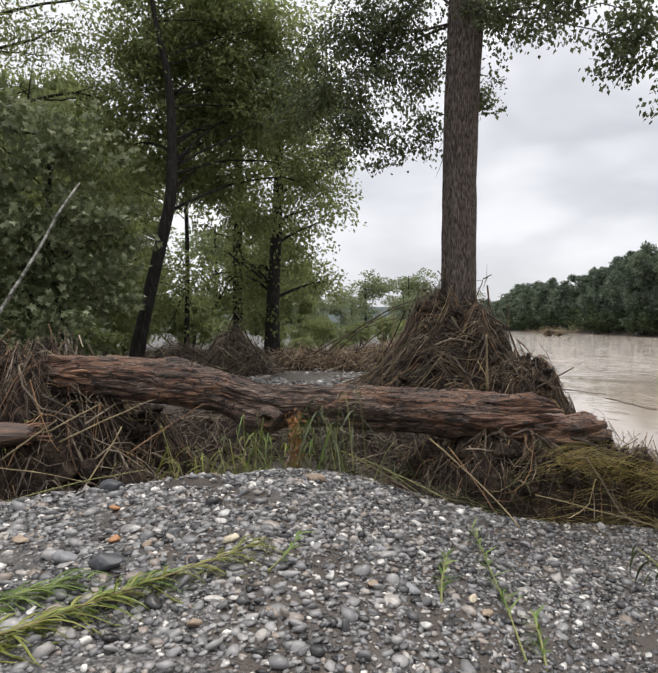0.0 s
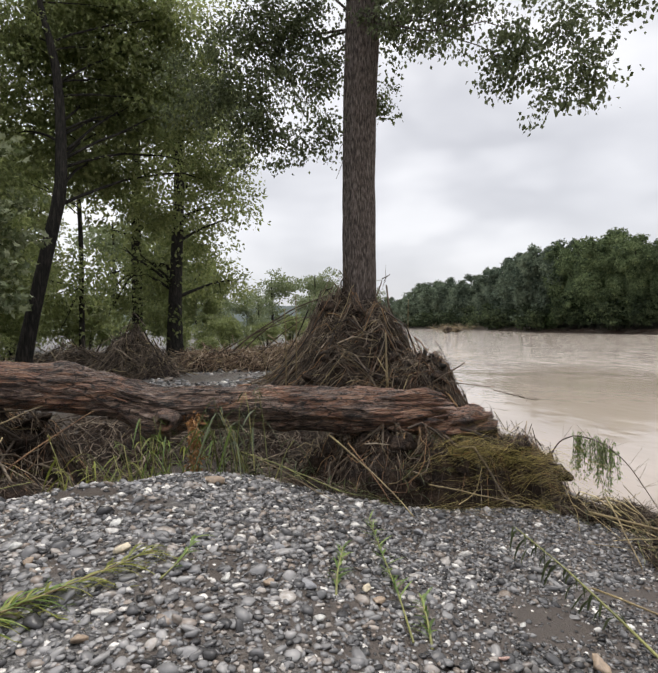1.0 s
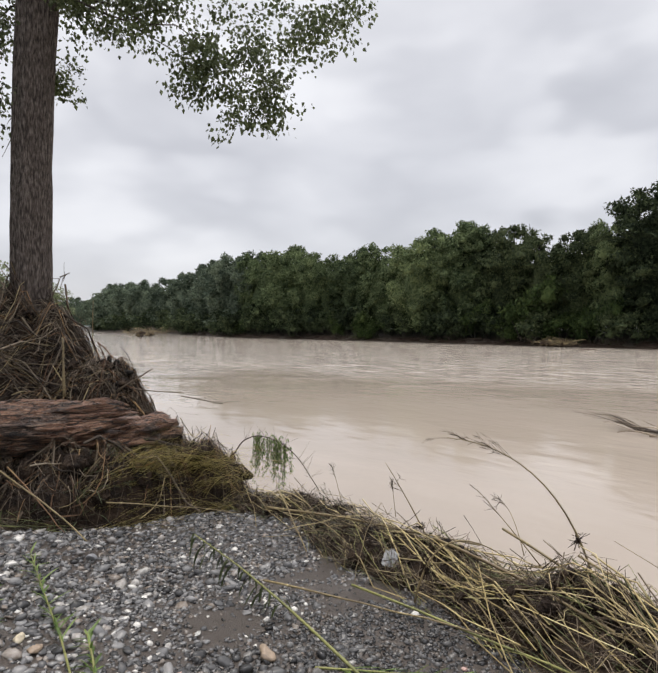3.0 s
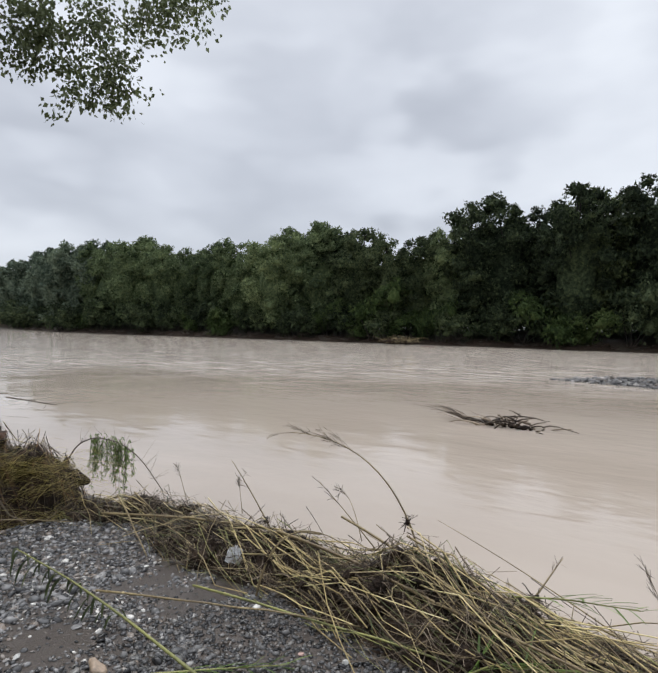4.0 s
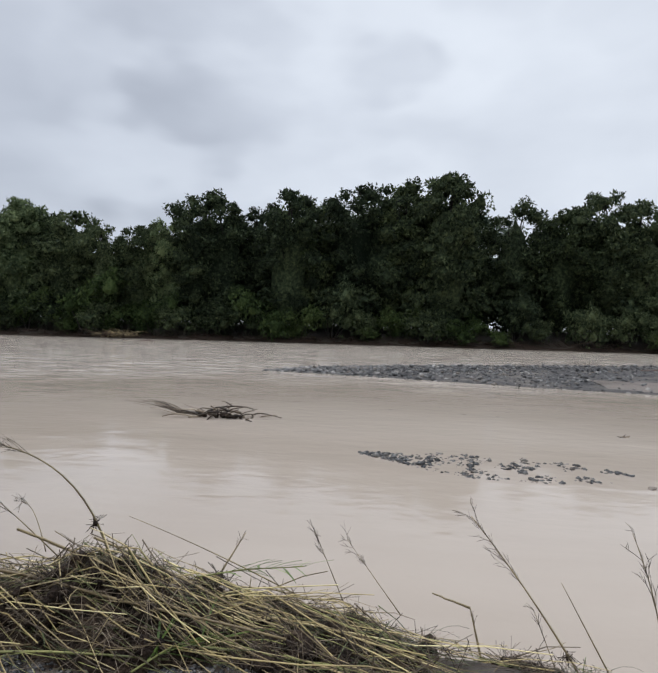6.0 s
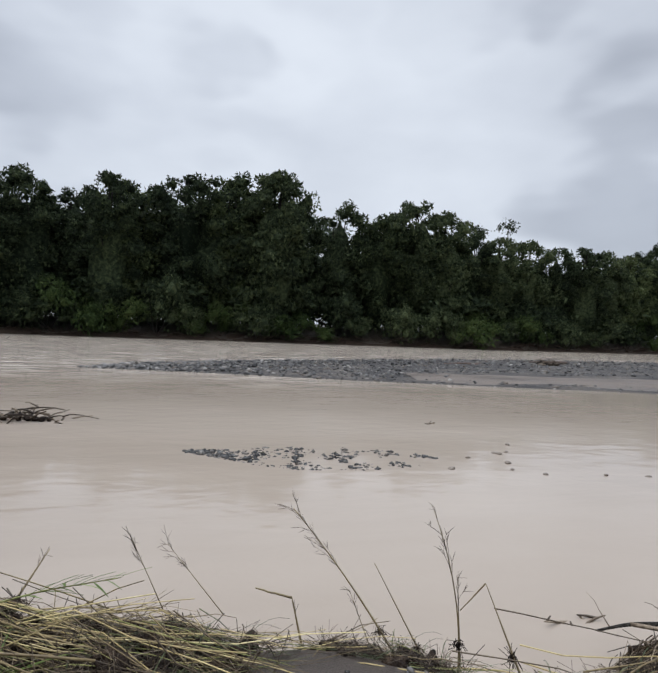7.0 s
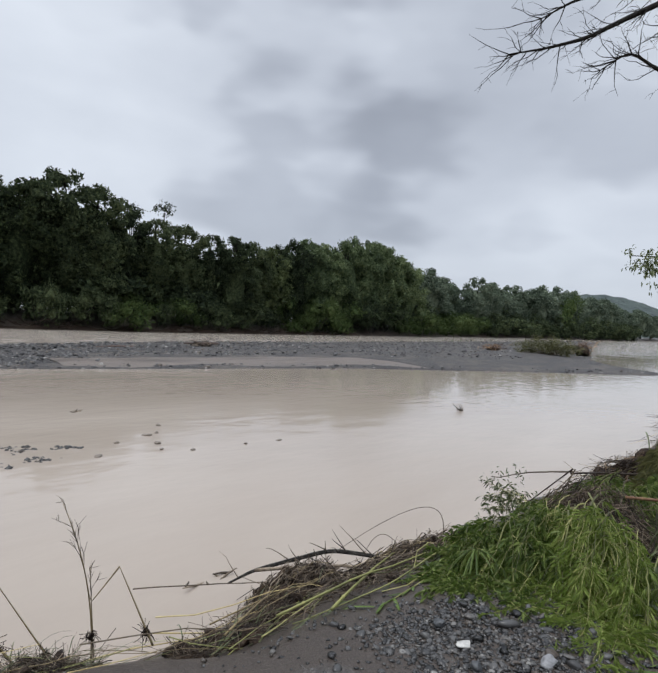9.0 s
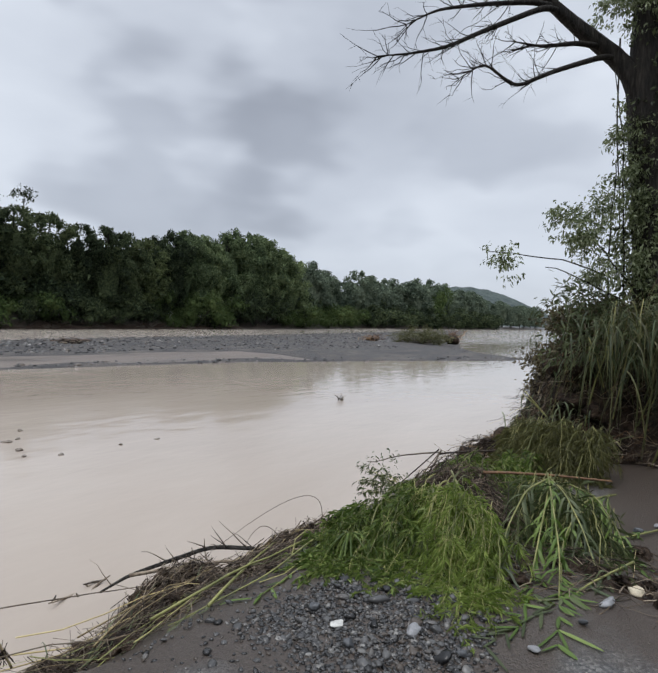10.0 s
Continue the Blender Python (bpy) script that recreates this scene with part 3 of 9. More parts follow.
def lobed_leaves(pc, rng, pos, direction, length):
    """One five-lobed leaf, slightly cupped, at each place."""
    pos, d = np.asarray(pos, float), unit(direction)
    n = len(pos)
    side = unit(np.cross(d, rng.normal(0, 1, (n, 3))))
    nor = np.cross(side, d)
    rim = np.array(((0.0, 0.0), (0.12, 0.46), (0.34, 0.24), (0.62, 0.56), (0.66, 0.2), (1.05, 0.0), (0.66, -0.2), (0.62, -0.56), (0.34, -0.24), (0.12, -0.46)))
    ln = np.asarray(length, float)[:, None, None]
    cup = (np.abs(rim[:, 1]) * 0.35 - rim[:, 0] ** 2 * 0.25)[None, :, None]
    v = pos[:, None] + ln * (d[:, None] * rim[None, :, :1] + side[:, None] * rim[None, :, 1:] + nor[:, None] * cup)
    hub = pos[:, None] + ln * d[:, None] * 0.4
    i = np.arange(n)[:, None, None] * 11
    q = np.arange(10)
    fan = np.stack((q, (q + 1) % 10, np.full(10, 10)), -1)
    pc.add(np.concatenate((v, hub), axis=1).reshape(-1, 3), tris=(i + fan[None]).reshape(-1, 3))


def blade(pc, pts, width, side=None):
    """A long flat leaf along a line, tapering to its tip, with a shallow keel."""
    pts = np.asarray(pts, float)
    n = len(pts)
    d = unit(np.gradient(pts, axis=0))
    s = unit(np.cross(d, np.array([0.31, 0.17, 0.94]) if side is None else side))
    w = width * np.sin(np.clip(np.linspace(0.25, 1.0, n), 0, 1) * math.pi) ** 0.7
    w[0] = width * 0.5
    up = np.cross(s, d)
    v = np.concatenate((pts + s * w[:, None] / 2, pts - up * width * 0.15, pts - s * w[:, None] / 2))
    i = np.arange(n - 1)
    quads = np.concatenate((np.stack((i, i + 1, i + n + 1, i + n), -1), np.stack((i + n, i + n + 1, i + 2 * n + 1, i + 2 * n), -1)))
    pc.add(v, quads)


def icosphere(level):
    bm = bmesh.new()
    bmesh.ops.create_icosphere(bm, subdivisions=level, radius=1.0)
    v = np.array([p.co for p in bm.verts])
    f = np.array([[p.index for p in fc.verts] for fc in bm.faces])
    bm.free()
    return v, f


ICO = {k: icosphere(k) for k in (1, 2, 3, 4)}


def stones(pc, rng, pos, size, level=1, flat=0.6, sink=0.25):
    """Rounded, uneven stones of the given half-widths resting at the places."""
    base, faces = ICO[level]
    n, k = len(pos), len(base)
    scale = np.stack((rng.uniform(0.8, 1.35, n), rng.uniform(0.7, 1.05, n), rng.uniform(flat * 0.7, flat * 1.3, n)), -1) * np.asarray(size)[:, None]
    bumps = 1 + 0.15 * np.sin(base[None, :, :] * rng.uniform(1.5, 3.2, (n, 1, 3)) + rng.uniform(0, 6.28, (n, 1, 3))).sum(-1)[..., None] * rng.uniform(0.4, 1.1, (n, 1, 1))
    v = base[None] * bumps
    if level == 1:
        v = v * (1 + 0.19 * rng.normal(0, 1, (n, k, 1)))
    else:
        for _ in range(8):
            face = unit(rng.normal(0, 1, (n, 1, 3)))
            over = np.maximum(0, (v * face).sum(-1, keepdims=True) - rng.uniform(0.5, 0.88, (n, 1, 1)))
            v = v - face * over * 0.9
    v = v * scale[:, None, :]
    yaw, tilt = rng.uniform(0, 6.28, n), rng.normal(0, 0.3, n)
    ct, st = np.cos(tilt)[:, None], np.sin(tilt)[:, None]
    v = np.stack((v[..., 0] * ct - v[..., 2] * st, v[..., 1], v[..., 0] * st + v[..., 2] * ct), -1)
    cy, sy = np.cos(yaw)[:, None], np.sin(yaw)[:, None]
    v = np.stack((v[..., 0] * cy - v[..., 1] * sy, v[..., 0] * sy + v[..., 1] * cy, v[..., 2]), -1)
    v = v + np.asarray(pos)[:, None, :] + np.array([0, 0, 1.0]) * (scale[:, 2] * (1 - 2 * sink))[:, None, None] * 0.5
    pc.add(v.reshape(-1, 3), tris=(faces[None] + (np.arange(n) * k)[:, None, None]).reshape(-1, 3))


def smooth_step(v, a, b):
    s = np.clip((v - a) / (b - a), 0, 1)
    return s * s * (3 - 2 * s)


def rough_noise(x, y, scale, seed=0.0):
    """Cheap smooth unevenness for arrays, about -1 to 1."""
    x, y = np.asarray(x, float) / scale + seed * 7.3, np.asarray(y, float) / scale - seed * 3.1
    return (np.sin(x * 1.7 + 1.3 * np.sin(y * 1.1 + seed)) + np.sin(y * 1.9 + 1.1 * np.sin(x * 1.3 - seed)) + np.sin((x + y) * 2.9 + seed * 2) * 0.5) / 2.5


# ---- the lie of the land ----
WATER = -0.7
BANK_Y = (-600, -100, -40, -20, -10.8, -7, -5.2, -4.1, -3, -2.1, -1, 0, 1, 2, 2.9, 3.8, 5, 6.6, 8, 10, 17, 30, 60, 100, 220, 500)
BANK_X = (85, 18, 8, 4.2, 2.9, 3.3, 3.2, 3.35, 3.45, 3.4, 3.9, 4.35, 4.45, 4.45, 4.5, 4.45, 4.35, 4.2, 4.2, 4.2, 5.5, 9, 18, 30, 56, 82)
FAR_Y = (-600, -140, -100, -50, -34, 14, 64, 100, 135, 220, 500)
FAR_X = (115, 80, 70, 62, 60, 62, 60, 58, 66, 74, 100)


def bank(y):
    return np.interp(y, BANK_Y, BANK_X)


def far_bank(y):
    return np.interp(y, FAR_Y, FAR_X)


def ground_z(x, y):
    x, y = np.asarray(x, float), np.asarray(y, float)
    u = bank(y) - x + 0.12 * rough_noise(x, y, 0.6, 2)
    mound = np.interp(x, (-30, -3, -1, -0.3, 0.3, 0.9, 1.5, 2.5, 3.2), (0.3, 0.34, 0.36, 0.32, 0.18, 0.03, -0.12, -0.19, -0.25))
    shelf = np.interp(y, (-8, -3, -2, -1, 0, 1.2), (0.1, 0.02, 0.0, -0.15, -0.33, -0.24))
    south = shelf + (0.1 - shelf) * smooth_step(u, 1.0, 2.2)
    k = smooth_step(y, -1.0, 1.2)
    land = south * (1 - k) + mound * k
    crest = np.interp(x, (-4, -2.1, -1.4, -0.4, 0.3, 1, 2, 3), (3.4, 3.6, 4.0, 4.55, 4.62, 4.55, 4.5, 4.45))
    dip = smooth_step(y, crest, crest + 0.8)
    land = land * (1 - dip) + -0.42 * dip
    plain = smooth_step(y, 7.0, 9.0)
    land = land * (1 - plain) + 0.3 * plain
    land = land + 0.022 * rough_noise(x, y, 0.35) + 0.03 * rough_noise(x, y, 1.1, 1)
    slope = np.where(u > 0, WATER + 0.55 * u, WATER + 0.35 * u)
    z = np.minimum(land, slope)
    v = x - far_bank(y)
    z = np.where(v > -6, np.maximum(np.maximum(z, -1.9), np.minimum(WATER + 0.35 * v, 1.2)), np.maximum(z, -1.9))
    return z


def gz(x, y):
    return float(ground_z(x, y))


# ---- ground, river, bars ----
def build_ground():
    pc = Pieces()
    radii = np.concatenate(([0.0], np.geomspace(0.25, 30, 170), np.geomspace(31, 3000, 70)))
    ang = np.linspace(0, 2 * math.pi, 281)[:-1]
    r, a = np.meshgrid(radii[1:], ang, indexing="ij")
    x, y = 1.0 + r * np.sin(a), 2.0 + r * np.cos(a)
    v = np.stack((x, y, ground_z(x, y)), -1).reshape(-1, 3)
    v = np.concatenate((v, [(1.0, 2.0, gz(1, 2))]))
    na, nr = len(ang), len(radii) - 1
    i, j = np.meshgrid(np.arange(nr - 1), np.arange(na), indexing="ij")
    k = (j + 1) % na
    quads = np.stack((i * na + j, i * na + k, (i + 1) * na + k, (i + 1) * na + j), -1).reshape(-1, 4)[:, ::-1]
    j = np.arange(na)
    pc.add(v, quads, np.stack((np.full(na, nr * na), (j + 1) % na, j), -1))
    return tagged(part("ground", pc, M_GROUND, None), "wet grey-brown silt and gravel river bank", "ground", kind="structure")


def build_water():
    pc = Pieces()
    xs, ys = np.linspace(-12, 170, 60), np.linspace(-640, 520, 120)
    x, y = np.meshgrid(xs, ys, indexing="ij")
    v = np.stack((x, y, np.full_like(x, WATER)), -1).reshape(-1, 3)
    i, j = np.meshgrid(np.arange(59), np.arange(119), indexing="ij")
    q = np.stack((i * 120 + j, (i + 1) * 120 + j, (i + 1) * 120 + j + 1, i * 120 + j + 1), -1).reshape(-1, 4)
    pc.add(v, q)
    return tagged(part("water", pc, M_WATER, None), "swollen muddy beige river in flood", "river", kind="structure")


M_BAR = surface("wet_dark_gravel", [(0.3, (0.02, 0.019, 0.019)), (0.48, (0.05, 0.046, 0.045)), (0.6, (0.09, 0.08, 0.072)), (0.78, (0.17, 0.15, 0.13))], scale=0.7, detail=12.0, stretch=(1.6, 0.7, 1), rough=(0.55, 0.85), bump=1.0, bump_scale=5.0, distance=0.12, spec=0.25)
M_SILT = surface("wet_brown_silt", [(0.3, (0.075, 0.058, 0.046)), (0.55, (0.115, 0.09, 0.072)), (0.8, (0.17, 0.135, 0.11))], scale=0.6, stretch=(1.5, 0.5, 1), rough=(0.3, 0.6), bump=0.4, bump_scale=6.0, distance=0.04)


def build_bar():
    """The long gravel bar in the river: low, with a silty dip along its near side."""
    ys = np.linspace(5.2, -160, 220)
    near = np.interp(-ys, (-5.2, 0, 2, 6, 12, 17, 21, 25, 32, 37, 40, 45, 52, 60, 66, 160), (25.3, 23.7, 23.1, 21.6, 20, 18.7, 17.6, 15.4, 11.8, 8.4, 8.4, 13.5, 17.5, 20, 25, 54))
    far = np.interp(-ys, (-5.2, -4, -1.6, 4, 10, 24, 34, 60, 100, 160), (25.6, 27.5, 29.4, 32, 35.5, 41, 42, 46, 52, 62))
    n = 40
    s = np.linspace(-0.06, 1.06, n)
    x = near[:, None] + (far - near)[:, None] * s[None, :]
    y = np.broadcast_to(ys[:, None], x.shape)
    wide = np.minimum(1, (far - near) / 8)[:, None]
    t = np.clip(s, 0, 1)[None, :]
    hump = np.sin(np.pi * t) ** 0.6 * 0.30 * wide
    trough = -0.04 * np.exp(-((t - 0.28) / 0.12) ** 2) * smooth_step(-y, 3.5, 10) * (1 - smooth_step(-y, 17, 23)) * wide
    z = WATER - 0.06 + hump + trough + 0.05 * wide * rough_noise(x, y, 1.5, 4) * np.sin(np.pi * t)
    z = np.where((s[None, :] < 0) | (s[None, :] > 1), WATER - 0.3, z)
    pc = Pieces()
    i, j = np.meshgrid(np.arange(len(ys) - 1), np.arange(n - 1), indexing="ij")
    pc.add(np.stack((x, y, z), -1).reshape(-1, 3), np.stack((i * n + j, (i + 1) * n + j, (i + 1) * n + j + 1, i * n + j + 1), -1).reshape(-1, 4))
    bar = tagged(part("gravel_bar", pc, M_BAR, None), "long low grey gravel bar in the muddy river", "gravel bar", kind="structure")
    # a strip of brown silt along the dip
    sl = Pieces()
    cols = np.arange(3, 13)
    rows_ = np.where((ys < -8) & (ys > -25))[0]
    wob = 0.5 * rough_noise(ys[rows_], ys[rows_] * 0, 2.2, 4)
    gx = x[np.ix_(rows_, cols)] + wob[:, None]
    gzv = z[np.ix_(rows_, cols)] + 0.015 + 0.07 * np.sin(np.linspace(0, math.pi, 10))[None, :] - 0.04
    nr, nc = gx.shape
    i, j = np.meshgrid(np.arange(nr - 1), np.arange(nc - 1), indexing="ij")
    sl.add(np.stack((gx, np.broadcast_to(ys[rows_][:, None], gx.shape), gzv), -1).reshape(-1, 3), np.stack((i * nc + j, (i + 1) * nc + j, (i + 1) * nc + j + 1, i * nc + j + 1), -1).reshape(-1, 4))
    part("silt_strip", sl, M_SILT, bar, "smooth brown silt left in the dip of the bar")
    rng = np.random.default_rng(5)
    px = Pieces()
    iy = np.minimum((len(ys) - 2) * rng.random(19000) ** 2.6, len(ys) - 2).astype(int)
    ss = rng.random(19000)
    fx = near[iy] + (far - near)[iy] * ss
    fy = ys[iy] + rng.uniform(-0.4, 0.4, 19000)
    col = np.clip(((ss + 0.06) / 1.12 * (n - 1)), 0, n - 1).astype(int)
    fz = z[iy, col]
    keep = (fz > WATER - 0.06) & (np.abs(ss - 0.2) > 0.1 * (fy < -10))
    size = np.clip(rng.lognormal(-2.9, 0.45, 19000), 0.03, 0.14)
    stones(px, rng, np.stack((fx, fy, fz), -1)[keep], size[keep], 1, 0.6)
    tagged(part("cobbles", px, M_COBBLE, bar), kind="stuff")


def build_shoal():
    """Wet stones that just break the surface near the bank."""
    rng = np.random.default_rng(6)
    pc = Pieces()
    n = 1100
    y = rng.uniform(-4.0, 0.2, n)
    mid_x = np.interp(-y, (-0.2, 1, 2, 3, 4), (9.8, 9.4, 9.3, 9.2, 9.1))
    half = np.interp(-y, (-0.2, 0.6, 1.5, 3, 4), (0.05, 0.45, 0.8, 0.75, 0.2))
    x = mid_x + half * rng.uniform(-1, 1, n)
    keep = rough_noise(x, y, 0.25, 3) > np.interp(-y, (0, 2, 4), (-0.8, -0.15, 0.35))
    pos = np.stack((x, y, np.full(n, WATER - 0.01)), -1)[keep]
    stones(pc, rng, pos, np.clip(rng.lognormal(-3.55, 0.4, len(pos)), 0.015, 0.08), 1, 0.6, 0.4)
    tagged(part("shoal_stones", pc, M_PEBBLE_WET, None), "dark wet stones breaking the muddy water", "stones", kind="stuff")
    for x, y, s in ((8.81, -5.15, 0.06), (9.5, -5.3, 0.06), (9.6, -5.55, 0.04), (8.1, -5.4, 0.04), (8.5, -4.0, 0.045), (9.2, -4.6, 0.04), (7.9, -7.1, 0.035), (8.4, -5.0, 0.03), (10.2, -5.9, 0.04), (8.0, -6.4, 0.03)):
        p = Pieces()
        stones(p, rng, np.array([(0, 0, 0)]), np.array([s * 1.5]), 2, 0.5, 0.4)
        ob = part("stone", p, M_PEBBLE_DARK, None, at=pose(x, y, WATER))
        tagged(ob, "dark wet stone standing out of the muddy water", "stone", "stones in the shallows")


def mud_mask(x, y):
    """Below 0 where silt covers the gravel."""
    m = 1.0 + rough_noise(x, y, 0.55, 5) * 0.8 + rough_noise(x, y, 0.17, 6) * 0.35
    for cx, cy, rx, ry in ((-1.35, 3.3, 0.55, 0.28), (-0.35, 3.75, 0.45, 0.16), (1.7, 2.75, 0.32, 0.2), (2.9, 3.1, 0.55, 0.3), (-1.0, 4.0, 0.3, 0.15), (2.75, 2.55, 0.42, 0.2), (-1.6, 2.8, 0.3, 0.2), (2.35, -2.3, 0.4, 0.35)):
        m = m - 1.5 * np.exp(-(((x - cx) / rx) ** 2 + ((y - cy) / ry) ** 2))
    # downstream only one tongue of gravel shows through the mud
    tongue = 1.7 - 1.5 * np.sqrt(((x - 1.3) / 0.62) ** 2 + ((y + 2.72) / 0.62) ** 2) + 0.35 * rough_noise(x, y, 0.2, 6)
    return np.where(y < -1.7, tongue - 0.35, m)


def build_gravel():
    rng = np.random.default_rng(11)
    # (count, x range, y range, median half-width, spread, level)
    fields = ((4300, (-2.2, 2.2), (2.0, 3.3), 0.0165, 0.45, 2), (13500, (-2.8, 3.3), (3.1, 5.0), 0.017, 0.42, 1), (19000, (-2.8, 3.5), (1.8, 5.1), 0.0115, 0.32, 1), (9500, (1.4, 3.3), (0.3, 3.0), 0.0135, 0.35, 1),
              (1700, (0.8, 2.1), (-3.4, -2.0), 0.015, 0.42, 2), (11000, (0.7, 2.3), (-3.6, -1.8), 0.0105, 0.32, 1), (3000, (-3.0, 3.0), (-1.6, 2.0), 0.019, 0.35, 1))
    big, small, dark, wet, damp = Pieces(), Pieces(), Pieces(), Pieces(), Pieces()
    for n, xr, yr, med, spread, level in fields:
        x, y = rng.uniform(*xr, n), rng.uniform(*yr, n)
        u = bank(y) - x
        keep = (rng.random(n) < np.clip(mud_mask(x, y) + 0.35, 0.06, 1)) & (u > np.where(y > 0, 1.1, 1.15) + 0.25 * rough_noise(x, y, 0.4, 8))
        x, y = x[keep], y[keep]
        size = np.clip(rng.lognormal(math.log(med), spread, len(x)), 0.005, 0.05)
        size = size * np.interp(x, (-2.5, 0, 0.9, 1.6, 3), (1.2, 1.05, 0.98, 0.9, 0.8))
        right = x + rng.normal(0, 0.35, len(x)) + np.where(y < 0, 2.0, 0.0) > 0.5
        at = np.stack((x, y, ground_z(x, y)), -1)
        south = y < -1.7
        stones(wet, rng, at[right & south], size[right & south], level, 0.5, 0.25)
        low = right & ~south & (y < 2.55 + rng.normal(0, 0.25, len(x))) & (x > 1.3)
        stones(damp, rng, at[low], size[low], level, 0.5, 0.25)
        upper = right & ~south & ~low
        stones(dark, rng, at[upper], size[upper], level, 0.5, 0.25)
        stones(big if level == 2 else small, rng, at[~right], size[~right], level, 0.48, 0.25)
    tagged(part("gravel", big, M_PEBBLE, None), "rounded wet grey river pebbles on the bank", "gravel", kind="stuff")
    tagged(part("fine_gravel", small, M_PEBBLE, None), "small wet grey pebbles between the larger ones", "gravel", kind="stuff")
    tagged(part("dark_gravel", dark, M_PEBBLE_DARK, None), "finer dark wet pebbles towards the water", "gravel", kind="stuff")
    tagged(part("damp_gravel", damp, M_PEBBLE_DAMP, None), "damp blue-grey pebbles beside the reed wrack", "gravel", kind="stuff")
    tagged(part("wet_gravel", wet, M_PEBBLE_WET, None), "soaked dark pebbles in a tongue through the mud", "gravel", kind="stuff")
    # gravel on the plain behind the log
    pc = Pieces()
    n = 4500
    y = 8.2 + 14 * rng.random(n) ** 1.4
    x = rng.uniform(-1, 1, n) * (1.2 + (y - 8) * 0.22) + 0.2
    keep = rough_noise(x, y, 1.3, 9) > -0.4
    x, y = x[keep], y[keep]
    stones(pc, rng, np.stack((x, y, ground_z(x, y)), -1), np.clip(rng.lognormal(-3.4, 0.4, len(x)), 0.015, 0.09), 1, 0.55)
    tagged(part("plain_gravel", pc, M_PEBBLE, None), "grey gravel spread over the flood plain behind the log", "gravel", kind="stuff")


def plain_stone_material(name, c):
    return surface(name, [(0.25, tuple(v * 0.55 for v in c)), (0.5, c), (0.8, tuple(min(1, v * 1.35) for v in c))], scale=26.0, rough=(0.35, 0.6), bump=0.5, bump_scale=90.0, distance=0.006)


STONE_KINDS = {"dark grey": plain_stone_material("dark_stone", (0.055, 0.058, 0.062)), "grey": plain_stone_material("grey_stone", (0.2, 0.2, 0.205)), "white": plain_stone_material("white_stone", (0.44, 0.43, 0.40)),
               "cream": plain_stone_material("cream_stone", (0.5, 0.43, 0.31)), "tan": plain_stone_material("tan_stone", (0.27, 0.2, 0.14)), "orange": plain_stone_material("orange_stone", (0.36, 0.17, 0.07)),
               "pink": plain_stone_material("pink_stone", (0.42, 0.27, 0.23))}


def build_stones():
    rng = np.random.default_rng(21)
    # (x, y, half-width, kind)
    for x, y, s, kind in ((-1.06, 2.62, 0.078, "dark grey"), (-1.32, 2.74, 0.062, "grey"), (-0.53, 2.95, 0.04, "cream"), (-0.2, 2.97, 0.026, "white"), (0.41, 2.78, 0.035, "grey"), (0.21, 2.72, 0.032, "tan"),
                          (1.4, 3.93, 0.045, "grey"), (-0.12, 4.35, 0.075, "tan"), (0.78, 2.74, 0.04, "tan"), (0.75, 2.88, 0.036, "cream"), (-1.1, 3.1, 0.035, "white"), (-1.35, 3.45, 0.03, "orange"),
                          (-1.15, 2.95, 0.032, "orange"), (-0.95, 2.85, 0.032, "tan"), (-1.55, 3.9, 0.1, "dark grey"), (-0.68, 4.25, 0.045, "grey"), (0.0, 2.68, 0.03, "white"), (-0.2, 2.76, 0.036, "grey"),
                          (1.54, 2.65, 0.022, "white"), (1.27, 2.33, 0.028, "pink"), (1.72, 2.27, 0.045, "tan"), (-1.2, 2.2, 0.02, "white"), (-0.55, 2.2, 0.04, "tan"), (0.42, 2.45, 0.04, "white"),
                          (1.42, -2.66, 0.032, "white"), (1.3, -2.55, 0.04, "dark grey"), (1.62, -2.75, 0.035, "dark grey"), (1.1, -2.8, 0.038, "grey"), (2.52, 1.4, 0.022, "white"), (2.45, 1.62, 0.02, "pink"),
                          (-2.0, 3.3, 0.05, "dark grey"), (-1.7, 3.05, 0.05, "tan"), (-1.85, 3.6, 0.04, "grey"), (0.95, 3.3, 0.036, "grey"), (-0.65, 3.35, 0.04, "white"), (0.3, 3.2, 0.035, "grey"), (0.27, -3.85, 0.045, "cream"), (0.38, -3.62, 0.04, "grey"), (0.2, -5.2, 0.03, "grey"), (0.32, -5.0, 0.035, "dark grey"), (0.12, -4.75, 0.03, "grey"), (0.45, -3.3, 0.03, "dark grey"), (0.85, -2.75, 0.03, "dark grey"), (0.6, -2.95, 0.025, "grey")):
        pc = Pieces()
        stones(pc, rng, np.array([(0, 0, 0)]), np.array([s]), 3, 0.5, 0.2)
        off = Vector((x * 5, y * 5, 0))
        pc.v[0] = np.array([p * (1 + 0.22 * noise.fractal(Vector(p) / s * 0.8 + off, 0.6, 2.0, 4)) for p in pc.v[0]])
        ob = part("stone", pc, STONE_KINDS[kind], None, at=pose(x, y, gz(x, y) + 0.012))
        tagged(ob, f"smooth rounded {kind} river stone lying on gravel", "stone", "larger stones on the gravel")


